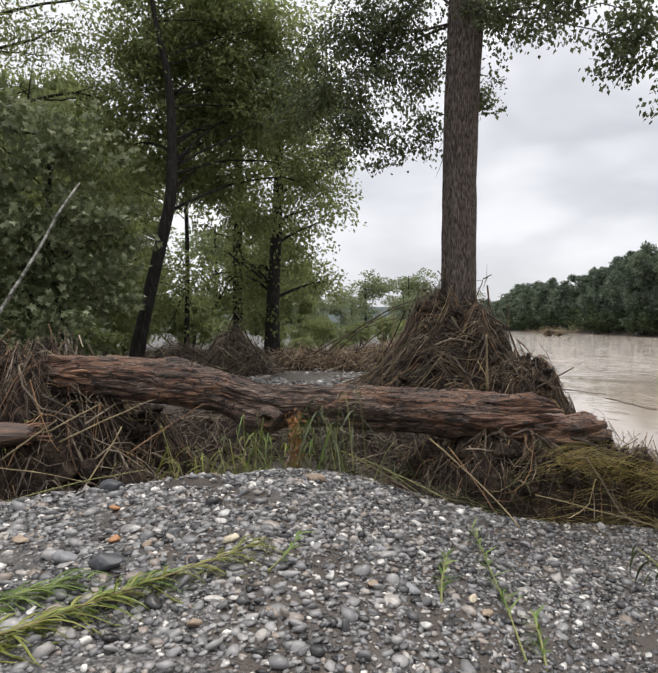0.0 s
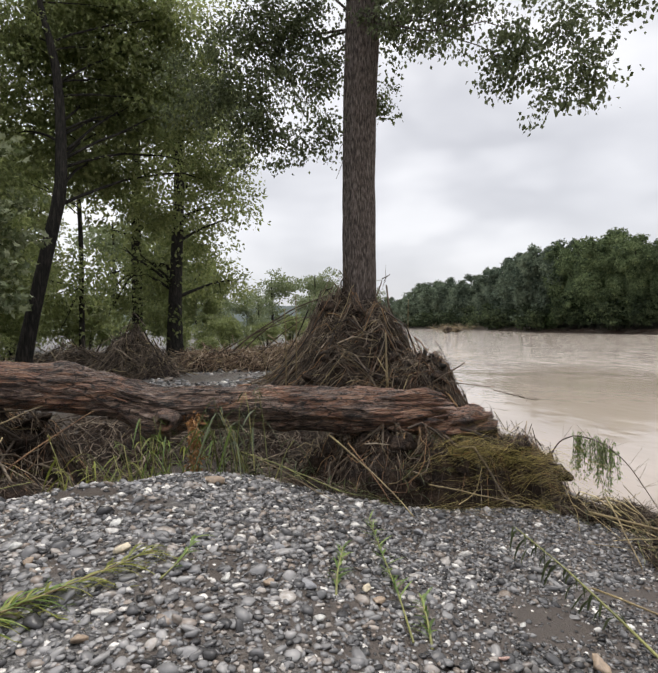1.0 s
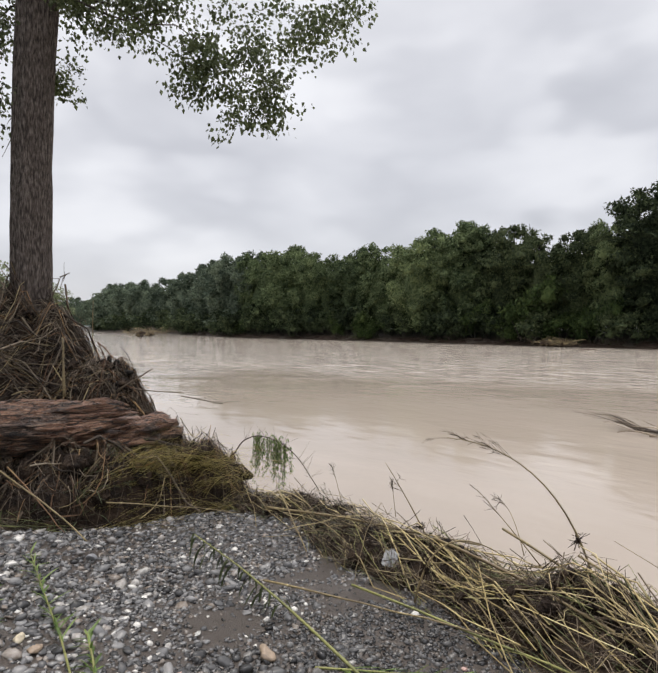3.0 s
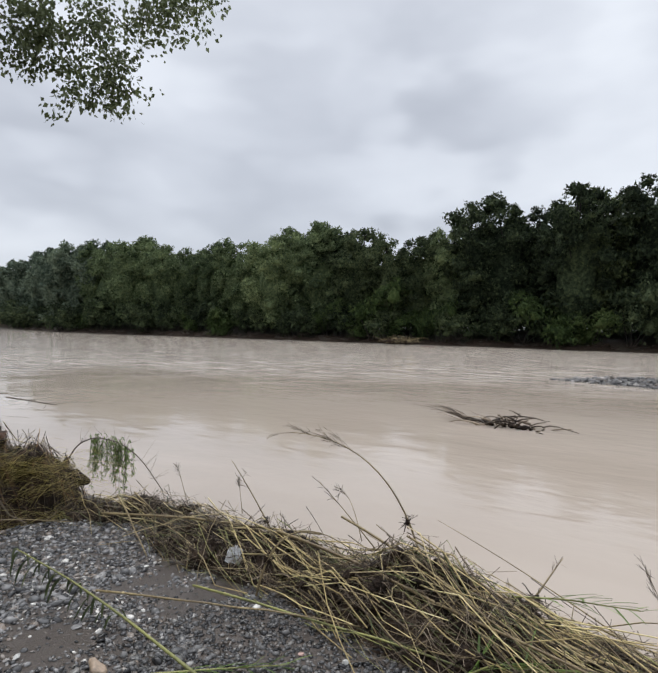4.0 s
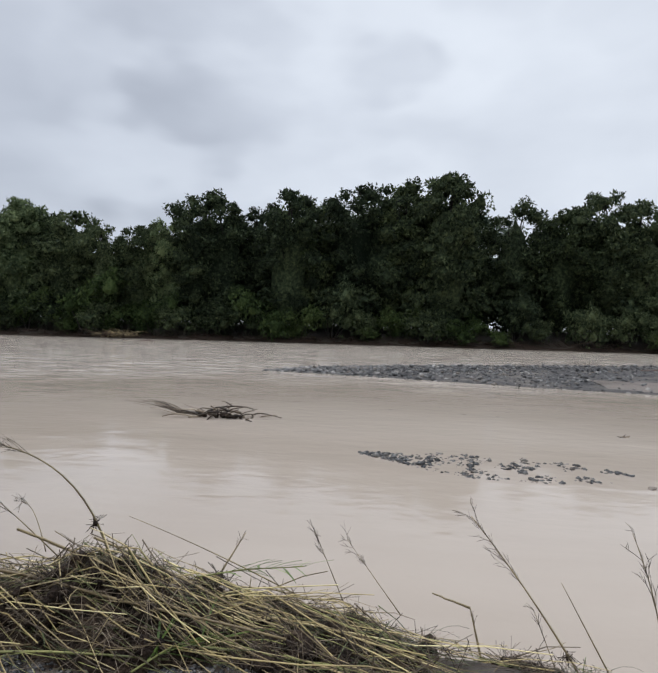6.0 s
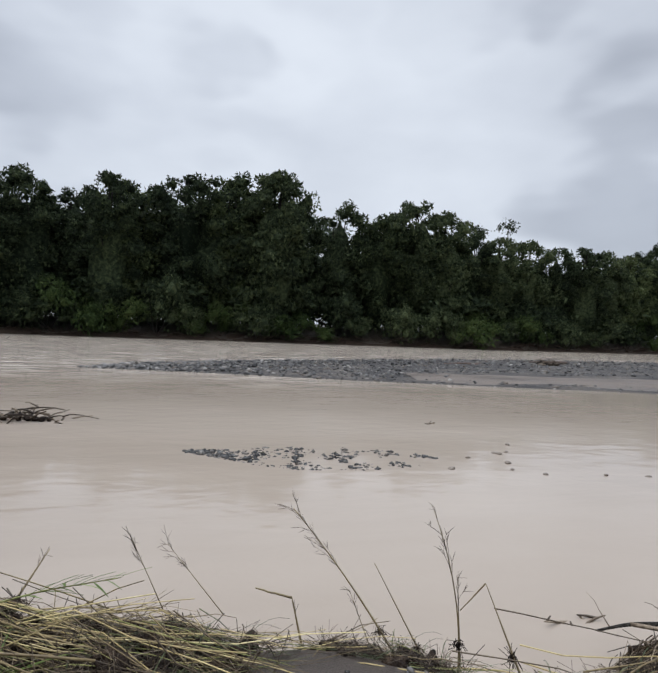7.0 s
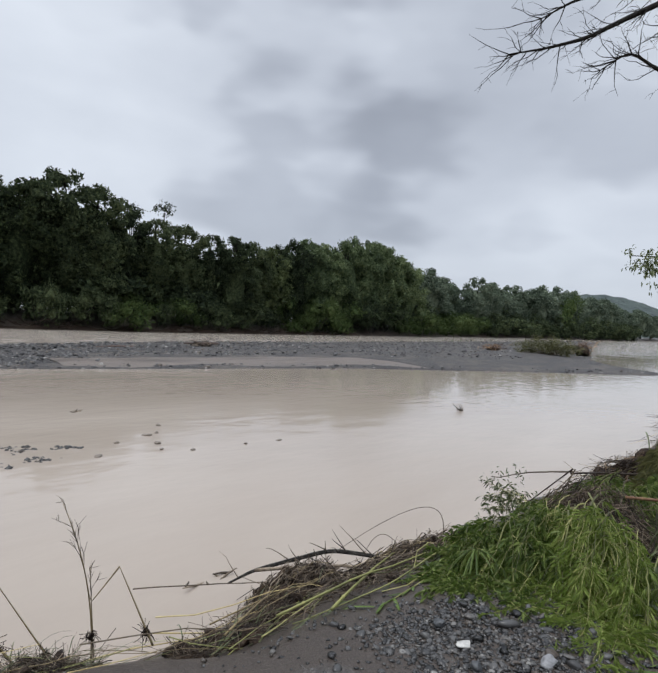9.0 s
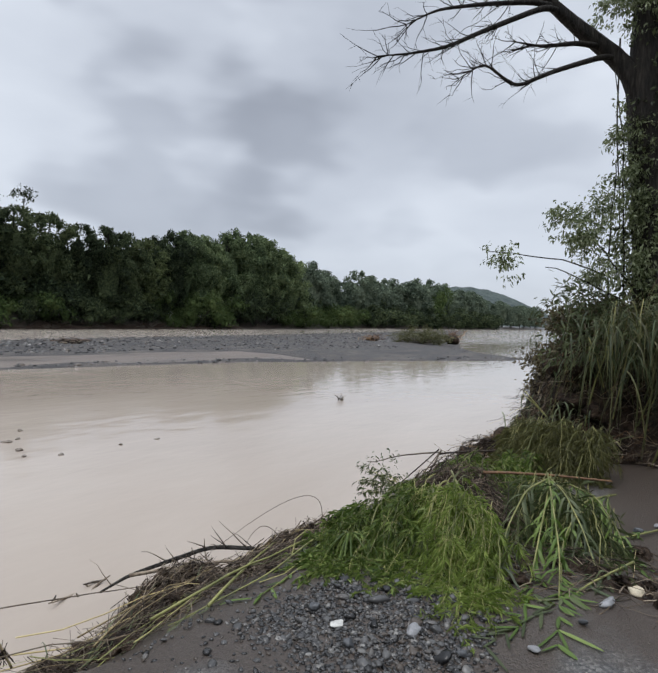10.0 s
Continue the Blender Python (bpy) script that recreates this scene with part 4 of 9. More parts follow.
def build_puddle():
    """Standing flood water in the hollow under the log."""
    pc = Pieces()
    a = np.linspace(0, 2 * math.pi, 41)[:-1]
    r = 1 + 0.2 * np.sin(a * 3) + 0.1 * np.sin(a * 5 + 1)
    rim = np.stack((0.1 + 0.75 * r * np.cos(a), 6.0 + 0.42 * r * np.sin(a), np.full(40, -0.35)), -1)
    pc.add(np.concatenate((rim, [(0.1, 6.0, -0.35)])), tris=[(40, i, (i + 1) % 40) for i in range(40)])
    tagged(part("puddle", pc, M_WATER, None), "small muddy puddle in the hollow under the log", "puddle", kind="structure")


build_ground()
build_water()
build_puddle()
build_bar()
build_shoal()
build_gravel()
build_stones()


# ---- trees ----
def crown_leaves(rng, lobes, per_m2, leaf, width, droop=0.25, shell=0.45, clump=0.5, gaps=0.3, core=0.0, lobed=False):
    """Leaves in uneven clumps over a set of lobes (x, y, z, rx, ry, rz)."""
    pc, tips = Pieces(), []
    widest = max(lobe[3] for lobe in lobes)
    for x, y, z, rx, ry, rz in lobes:
        area = 4 * math.pi * ((rx * ry) ** 1.6 / 3 + (rx * rz) ** 1.6 / 3 + (ry * rz) ** 1.6 / 3) ** (1 / 1.6)
        n_clumps = max(6, int(area / clump ** 2 * 0.9))
        each = max(3, round(per_m2 * area / n_clumps))
        if core and rx >= 0.98 * widest:
            solid, faces = ICO[2 if per_m2 > 2.5 else 1]
            turn = rng.uniform(0, 6.28, 3)
            lump = np.sin(solid * 5.0 + turn).sum(-1, keepdims=True) * 0.08 + np.sin(solid[:, [1, 2, 0]] * 9.0 + turn).sum(-1, keepdims=True) * 0.04
            pc.add(np.array((x, y, z)) + solid * np.array((rx, ry, rz)) * core * (1 + lump + 0.05 * rng.normal(0, 1, (len(solid), 1))), tris=faces)
        d = unit(rng.normal(0, 1, (n_clumps, 3)))
        d = d[rng.random(n_clumps) > gaps]
        dist = 1 - shell * rng.random(len(d)) ** 1.5 + (0.14 if not core else 0.06) * rng.normal(0, 1, len(d))
        centre = np.array((x, y, z)) + d * np.array((rx, ry, rz)) * dist[:, None]
        tips.append(centre)
        pos = np.repeat(centre, each, axis=0)
        off = rng.normal(0, clump * (0.42 if not core else 0.36), pos.shape) * np.array((1, 1, 0.6))
        pos = pos + off
        out = np.repeat(d, each, axis=0) * 0.6 + rng.normal(0, 0.8, pos.shape) - np.array((0, 0, droop))
        ln = leaf * rng.uniform(0.6, 1.25, len(pos))
        if lobed:
            lobed_leaves(pc, rng, pos, out, ln)
        else:
            leaves(pc, rng, pos, out, ln, ln * width, droop * 0.4)
    return pc, np.concatenate(tips)


def trunk_mesh(pc, rng, pts, radii, sides=14, flutes=0.06):
    """A trunk with a slightly fluted, uneven round."""
    pts = np.asarray(pts, float)
    s = np.linspace(0, len(pts) - 1, len(pts) * 6)
    path = np.stack([np.interp(s, np.arange(len(pts)), pts[:, k]) for k in range(3)], -1)
    for _ in range(4):
        path[1:-1] = (path[:-2] + path[1:-1] * 2 + path[2:]) / 4
    rad = np.interp(s, np.arange(len(radii)), radii)
    start = pc.n
    tube(pc, path, rad, sides)
    v = pc.v[-1]
    ang = np.arange(sides) * 2 * math.pi / sides
    ring = v[: len(path) * sides].reshape(len(path), sides, 3)
    k = 1 + flutes * np.sin(ang * 3 + s[:, None] * 0.4) + flutes * 0.8 * np.sin(ang * 7 + 2 * np.sin(s[:, None] * 0.7)) + rng.normal(0, 0.012, (len(path), sides))
    ring[:] = path[:, None, :] + (ring - path[:, None, :]) * k[..., None]


def limb_lines(rng, pc, start, end, r0, twigs=4, twig_len=0.28, sag=0.05):
    """A crooked limb with a few twigs."""
    pts = bent(rng, start, end, 9, 0.035, sag)
    tube(pc, pts, np.linspace(r0, r0 * 0.25, 9), 6)
    length = np.linalg.norm(np.asarray(end) - np.asarray(start))
    for _ in range(twigs):
        i = rng.integers(3, 9)
        d = unit(unit(pts[min(i, 8)] - pts[max(i - 2, 0)]) + rng.normal(0, 0.6, 3))
        q = pts[i] + d * length * twig_len * rng.uniform(0.3, 0.8)
        tube(pc, bent(rng, pts[i], q, 5, 0.06, 0.03), np.linspace(r0 * 0.35, r0 * 0.08, 5), 4)


def tree(name, base, trunk, radii, lobes, label, bark, leaf_mat, per_m2, leaf, width, seed, limbs=8, droop=0.25, clump=0.5, gaps=0.3, category="tree", group="", limb_r=0.3, sides=14, shell=0.45, limb_from=0.35, core=0.0, joined=False, lobed=False):
    """trunk, lobes: places relative to the base."""
    rng = np.random.default_rng(seed)
    ob = thing(name, base, label, category, group)
    pc = Pieces()
    trunk_mesh(pc, rng, trunk, radii, sides)
    if not joined:
        part("trunk", pc, bark, ob)
    crown, tips = crown_leaves(rng, lobes, per_m2, leaf, width, droop, shell, clump, gaps, core, lobed)
    trunk = np.asarray(trunk, float)
    order = rng.permutation(len(tips))[:limbs]
    for i in order:
        reach = np.linalg.norm(tips[i][:2] - trunk[len(trunk) // 2][:2])
        h = np.interp(tips[i][2] - reach * rng.uniform(0.25, 0.7), trunk[:, 2], np.arange(len(trunk)))
        h = np.clip(max(h, limb_from * (len(trunk) - 1)), 0, len(trunk) - 1.001)
        a = int(h)
        start = trunk[a] + (trunk[a + 1] - trunk[a]) * (h - a)
        r = np.interp(h, np.arange(len(radii)), radii) * limb_r
        lp = pc if joined else Pieces()
        limb_lines(rng, lp, start, tips[i], max(r, 0.012), 0 if joined else 4)
        if not joined:
            part("limb", lp, bark, ob)
    if joined:
        part("trunk", pc, bark, ob)
    tagged(part("crown", crown, leaf_mat, ob, "dense leafy crown with gaps", smooth=False), kind="stuff")
    return ob


def leaf_puffs(rng, puffs, dens, leaf, width=0.72, core=0.62):
    """Billowing clumps (x, y, z, radius): a dark heart under a thick skin of small leaves, thickest on top."""
    pc = Pieces()
    solid, faces = ICO[1]
    for x, y, z, r in puffs:
        c, flat = np.array((x, y, z)), np.array((1, 1, rng.uniform(0.62, 0.85)))
        pc.add(c + solid * r * core * flat * (1 + 0.16 * rng.normal(0, 1, (len(solid), 1))), tris=faces)
        n = int(dens * r * r)
        d = unit(rng.normal(0, 1, (n, 3)) + np.array((0, 0, 0.55)))
        lump = 1 + 0.16 * np.sin(d * rng.uniform(3, 6, 3) + rng.uniform(0, 6.28, 3)).sum(-1, keepdims=True)
        pos = c + d * r * flat * lump * rng.uniform(0.68, 1.1, (n, 1))
        out = unit(d * 0.5 + rng.normal(0, 0.7, (n, 3)) - np.array((0, 0, 0.25)))
        side = unit(np.cross(out, rng.normal(0, 1, (n, 3))))
        ln = leaf * rng.uniform(0.55, 1.3, (n, 1))
        v = np.stack((pos + side * ln * width * 0.5, pos + out * ln, pos - side * ln * width * 0.5), axis=1).reshape(-1, 3)
        pc.add(v, tris=np.arange(3 * n).reshape(-1, 3))
    return pc


def far_tree_variant(seed, height, spread, leaf_mat, base, dens=160, leaf=0.36, label="dark green broadleaf tree on the far river bank", count=42):
    """A full, billowing tree, leafy almost to the ground, with an uneven head."""
    rng = np.random.default_rng(seed)
    puffs = []
    lean = rng.normal(0, 0.25, 2) * spread
    for i in range(count):
        f = 0.1 + 0.84 * ((i + rng.random()) / count) ** 0.8
        wide = spread * (0.62 + 0.38 * math.sin(min(1, f / 0.62) * math.pi / 2)) * math.sqrt(max(0.0, 1 - max(0, (f - 0.5) / 0.52) ** 2))
        a = i * 2.4 + rng.uniform(-0.6, 0.6)
        q = wide * rng.uniform(0.6, 1.0) if i < count - 4 else wide * rng.uniform(0, 0.8)
        r = spread * rng.uniform(0.19, 0.36) * (1 if f < 0.8 else 0.8)
        puffs.append((q * math.cos(a) + lean[0] * f, q * math.sin(a) + lean[1] * f, height * f - r * 0.3, r))
    ob = thing("tree", base, label, "tree", "trees on the far bank")
    trunk = np.array([(0, 0, -0.5), (0.2, 0.1, height * 0.25), (lean[0] * 0.5, lean[1] * 0.5, height * 0.55), (lean[0], lean[1], height * 0.9)])
    tp = Pieces()
    trunk_mesh(tp, rng, trunk, (0.32, 0.24, 0.16, 0.05), 5)
    for k in rng.permutation(count)[:7]:
        x, y, z, r = puffs[k]
        tube(tp, bent(rng, (lean[0] * 0.4, lean[1] * 0.4, max(height * 0.2, z - spread * 0.9)), (x, y, z), 5, 0.05), np.linspace(0.12, 0.03, 5), 4)
    part("trunk", tp, M_BARK_DARK, ob)
    crown = leaf_puffs(rng, puffs, dens, leaf)
    solid, faces = ICO[2]
    crown.add(solid * np.array((spread * 0.55, spread * 0.55, height * 0.34)) * (1 + 0.1 * np.sin(solid * 5 + seed).sum(-1, keepdims=True)) + np.array((lean[0] * 0.5, lean[1] * 0.5, height * 0.42)), tris=faces)
    tagged(part("crown", crown, leaf_mat, ob, "dense billowing crown with small gaps", smooth=False), kind="stuff")
    return ob


def far_bush_variant(seed, leaf_mat, base, label, dens=260, leaf=0.24):
    rng = np.random.default_rng(seed)
    puffs = [(rng.normal(0, 0.85), rng.normal(0, 0.85), rng.uniform(0.25, 2.3), rng.uniform(0.55, 1.05)) for _ in range(9)]
    ob = thing("bush", base, label, "bush", "bushes along the far bank")
    sp = Pieces()
    for x, y, z, r in puffs[:5]:
        tube(sp, bent(rng, (0, 0, -0.3), (x, y, z), 5, 0.05), np.linspace(0.06, 0.015, 5), 4)
    tagged(part("stems", sp, M_BARK_DARK, ob), kind="stuff")
    tagged(part("crown", leaf_puffs(rng, puffs, dens, leaf, 0.5, 0.5), leaf_mat, ob, smooth=False), kind="stuff")
    return ob


# the height of the far wood along the river
TOP_Y = (-541, -394, -306, -270, -221, -170, -137, -119, -98, -87, -80, -72, -64, -57, -50, -44, -40, -34, -31, -28.7, -26.5, -23.2, -21.2, -18.5, -16, -13.5, -11, -8.5, -6, -3, -1.5, 1.3, 4, 6, 8.8, 11.5, 14, 16.3, 19, 21.5, 23.3, 25.5, 27.2, 30, 33.2, 36.5, 40, 43.5, 47, 50, 53.3, 56, 63, 68, 75, 77.5, 81, 85, 92, 104, 117, 146, 161, 200, 221, 269, 342)
TOP_Z = (22.6, 19.5, 20.1, 22.1, 21.3, 19.1, 16.6, 17.5, 15.8, 17.9, 17.3, 15.8, 14.8, 13, 13, 12.4, 13.7, 13.4, 14.6, 14.1, 16.4, 17.6, 15, 15.6, 13.8, 16.6, 18, 19.1, 19.7, 18.6, 17.6, 18.7, 19.3, 18.6, 16.3, 17.3, 16.9, 15.7, 16.8, 17, 18.1, 17.6, 14.6, 13.4, 12.3, 13, 14.2, 15.8, 16.4, 16.8, 16.3, 13.6, 14.4, 14.2, 14.3, 14, 17, 16.2, 16.3, 16.8, 19.5, 20.4, 18.3, 17.2, 21, 17.3, 18.6)


def build_far_bank():
    rng = np.random.default_rng(31)
    H = 16.0

    def top_at(y):
        return float(np.interp(y, TOP_Y, TOP_Z))

    kinds = []
    for i in range(7):
        y = -27.0 + i * 9.4
        x = float(far_bank(y)) + 5.0
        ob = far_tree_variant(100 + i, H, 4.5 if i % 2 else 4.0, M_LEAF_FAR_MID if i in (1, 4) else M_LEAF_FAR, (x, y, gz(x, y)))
        k = (top_at(y) * 1.04 - gz(x, y)) / H
        ob.scale = (k, k, k)
        kinds.append((ob, y))
    sources = [k[0] for k in kinds]
    # kinds whose leaf colour carries some haze, for farther along the bank
    hazy = []
    for i in range(3):
        y = 46.0 + i * 12
        x = float(far_bank(y)) + 5.5
        hazy.append(far_tree_variant(170 + i, H, 4.4, M_LEAF_HAZE, (x, y, gz(x, y)), label="broadleaf tree on the far river bank, haze put into its leaf colour"))
        k = (top_at(y) * 1.04 - gz(x, y)) / H
        hazy[-1].scale = (k, k, k)
    # the farthest kinds, palest, with the haze in their leaf colour
    distant = []
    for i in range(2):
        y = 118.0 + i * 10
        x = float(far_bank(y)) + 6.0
        distant.append(far_tree_variant(150 + i, H, 4.8, M_LEAF_DISTANT_HAZE, (x, y, gz(x, y)), 90, 0.5, count=34))

    def put(x, y, top, wide=1.0, back=False):
        # haze-coloured kinds take over with distance
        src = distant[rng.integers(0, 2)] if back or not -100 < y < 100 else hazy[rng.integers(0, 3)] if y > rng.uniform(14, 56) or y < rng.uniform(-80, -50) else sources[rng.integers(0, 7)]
        z = gz(x, y) - 0.2
        k = (top - z) / H
        copy_thing(src, pose(x, y, z, 0, 0, rng.uniform(0, 360)) @ Matrix.Diagonal((k * wide / src.scale[0], k * wide / src.scale[1], k / src.scale[2], 1)))

    taken = [k[1] for k in kinds] + [46.0, 58.0, 70.0]
    y = -102.0
    while y < 110:
        if min(abs(y - k) for k in taken) > 1.6:
            x = float(far_bank(y)) + 4.6 + rng.uniform(-0.9, 1.8)
            put(x, y, top_at(y) * rng.uniform(0.99, 1.08), rng.uniform(0.8, 1.05))
        y += rng.uniform(2.9, 4.1)
    y = -116.0
    while y < 110:
        x = float(far_bank(y)) + 12 + rng.uniform(-1.5, 3)
        put(x, y, top_at(y) * rng.uniform(0.78, 1.0), 1.2, True)
        y += rng.uniform(6.5, 9)
    for lo, hi, step in ((-230, -102, 7.0), (-560, -230, 20.0), (110, 240, 7.0), (240, 420, 16.0)):
        y = lo
        while y < hi:
            x = float(far_bank(y)) + 5 + rng.uniform(-1, 4)
            put(x, y, top_at(y) * rng.uniform(0.8, 1.02), rng.uniform(0.95, 1.4))
            y += step * rng.uniform(0.7, 1.2)
    # understorey along the water
    light = far_bush_variant(201, M_LEAF_FAR_LIGHT, (float(far_bank(30)) + 2.2, 30, -0.1), "light green bush at the foot of the far bank trees")
    dark = far_bush_variant(202, M_LEAF_FAR, (float(far_bank(20)) + 2.0, 20, -0.1), "dark green bush at the foot of the far bank trees")
    third = far_bush_variant(203, M_LEAF_FAR_LIGHT, (float(far_bank(2)) + 2.2, 2, -0.1), "spreading green bush hanging over the far bank")
    y = -66.0
    while y < 106:
        x = float(far_bank(y)) + rng.uniform(0.9, 2.8)
        src = (light, dark, dark, third, dark)[rng.integers(0, 5)]
        k = rng.uniform(0.8, 1.6)
        copy_thing(src, pose(x, y, gz(x, y) - 0.2, 0, 0, rng.uniform(0, 360)) @ Matrix.Diagonal((k, k, k * rng.uniform(0.9, 1.4), 1)))
        y += rng.uniform(2.2, 4.0)
    hedge = far_bush_variant(204, M_LEAF_FAR, (float(far_bank(12)) + 7, 12, 0.6), "dark undergrowth between the far bank trees", 170, 0.34)
    y = -116.0
    while y < 112:
        x, k = float(far_bank(y)) + rng.uniform(6, 9), rng.uniform(1.8, 2.6)
        copy_thing(hedge, pose(x, y, gz(x, y) - 0.3, 0, 0, rng.uniform(0, 360)) @ Matrix.Diagonal((k, k, k, 1)))
        y += rng.uniform(2.5, 3.6)
    y = -330.0
    while y < -150:
        x, k = float(far_bank(y)) + rng.uniform(0.5, 3.0), rng.uniform(2.4, 3.4)
        copy_thing(hedge, pose(x, y, gz(x, y) - 0.3, 0, 0, rng.uniform(0, 360)) @ Matrix.Diagonal((k, k, k, 1)))
        y += rng.uniform(6, 9)
    y = -150.0
    while y < -66:
        x = float(far_bank(y)) + rng.uniform(1.0, 3.0)
        k = rng.uniform(1.4, 2.4)
        copy_thing((dark, third)[rng.integers(0, 2)], pose(x, y, gz(x, y) - 0.3, 0, 0, rng.uniform(0, 360)) @ Matrix.Diagonal((k, k, k, 1)))
        y += rng.uniform(4.5, 6.5)
    y = 106.0
    while y < 250:
        x, k = float(far_bank(y)) + rng.uniform(1.0, 4.0), rng.uniform(1.6, 2.6)
        copy_thing(hedge, pose(x, y, gz(x, y) - 0.3, 0, 0, rng.uniform(0, 360)) @ Matrix.Diagonal((k, k, k, 1)))
        y += rng.uniform(5, 8)
    # a yellow-green young tree among the dark ones
    for x, y, k in ((62.0, 35.8, 2.4), (62.6, 43.5, 1.6), (87, -218, 5.2)):
        copy_thing(light, pose(x, y, gz(x, y), 0, 0, 40) @ Matrix.Diagonal((k * 0.8, k * 0.8, k * 1.1, 1)))
    # two slender trees that stand above the rest
    for x, y, h in ((70, -38.3, 15.6), (71, -34.5, 14.6)):
        rngk = np.random.default_rng(int(-y))
        lobes = [(rngk.normal(0, 0.5), rngk.normal(0, 0.5), h - rngk.uniform(0, 2.6), rngk.uniform(0.5, 0.9), rngk.uniform(0.5, 0.9), rngk.uniform(0.4, 0.7)) for _ in range(5)]
        tree("tree", (x, y, 0.8), [(0, 0, 0), (0.1, 0, h * 0.5), (0, 0.1, h * 0.92)], (0.16, 0.12, 0.06), lobes, "slender tree rising above the far wood", M_BARK_DARK, M_LEAF_FAR, 26, 0.32, 0.6, 300 + int(-y), limbs=4, clump=0.5, group="trees on the far bank", sides=6)
    # eroded earth at the foot of the far bank, overhang shade in its colour
    pc = Pieces()
    ys = np.linspace(-75, 130, 400)
    s = np.linspace(0, 1, 7)
    x = far_bank(ys)[:, None] - 0.5 + 2.6 * s[None, :] + 0.3 * rough_noise(ys[:, None], s[None, :] * 3, 1.3, 2)
    z = WATER - 0.1 + 0.75 * s[None, :] ** 0.7 * (1 + 0.35 * rough_noise(ys[:, None], s[None, :] * 4, 2.3, 7))
    i, j = np.meshgrid(np.arange(399), np.arange(6), indexing="ij")
    pc.add(np.stack((x, np.broadcast_to(ys[:, None], x.shape), z), -1).reshape(-1, 3), np.stack((i * 7 + j, i * 7 + j + 1, (i + 1) * 7 + j + 1, (i + 1) * 7 + j), -1).reshape(-1, 4))
    for _ in range(500):
        yy = rng.uniform(-60, 110)
        xx = float(far_bank(yy)) + rng.uniform(-0.3, 1.6)
        tube(pc, bent(rng, (xx, yy, WATER + rng.uniform(0.1, 0.8)), (xx + rng.normal(0, 0.5), yy + rng.normal(0, 1.2), WATER + rng.uniform(0, 1.0)), 4, 0.1), rng.uniform(0.015, 0.05), 4)
    tagged(part("far_bank_edge", pc, M_MULCH, None), "eroded earth bank with roots, coloured dark like the shade under the far trees", "river bank", kind="structure")
    # wooded hills in the distance, their haze painted into the slope colour
    for x, y, h, r in ((250, -720, 52, 150), (330, -900, 40, 260), (60, 900, 34, 240), (-160, 700, 40, 260), (-300, -600, 30, 260)):
        hp = Pieces()
        g = np.linspace(-1, 1, 60)
        a, b = np.meshgrid(g, g, indexing="ij")
        d = np.sqrt(a ** 2 + b ** 2)
        zz = h * np.maximum(0, np.cos(np.clip(d, 0, 1) * math.pi / 2)) ** 1.3 + 1.6 * rough_noise(a * r, b * r, 6, 3) * (d < 1) - 1.0
        i, j = np.meshgrid(np.arange(59), np.arange(59), indexing="ij")
        hp.add(np.stack((x + a * r, y + b * r, zz), -1).reshape(-1, 3), np.stack((i * 60 + j, (i + 1) * 60 + j, (i + 1) * 60 + j + 1, i * 60 + j + 1), -1).reshape(-1, 4))
        tagged(part("backdrop_hill", hp, M_HILL, None), "low wooded hill in the hazy distance", "hill", kind="structure")


# bluish haze of distance is part of this base colour
M_HILL = surface("hazy_wooded_slope", [(0.3, (0.03, 0.044, 0.044)), (0.5, (0.044, 0.06, 0.056)), (0.75, (0.064, 0.082, 0.074))], scale=0.09, rough=(0.9, 1.0), bump=0.8, bump_scale=0.2, distance=3.0)


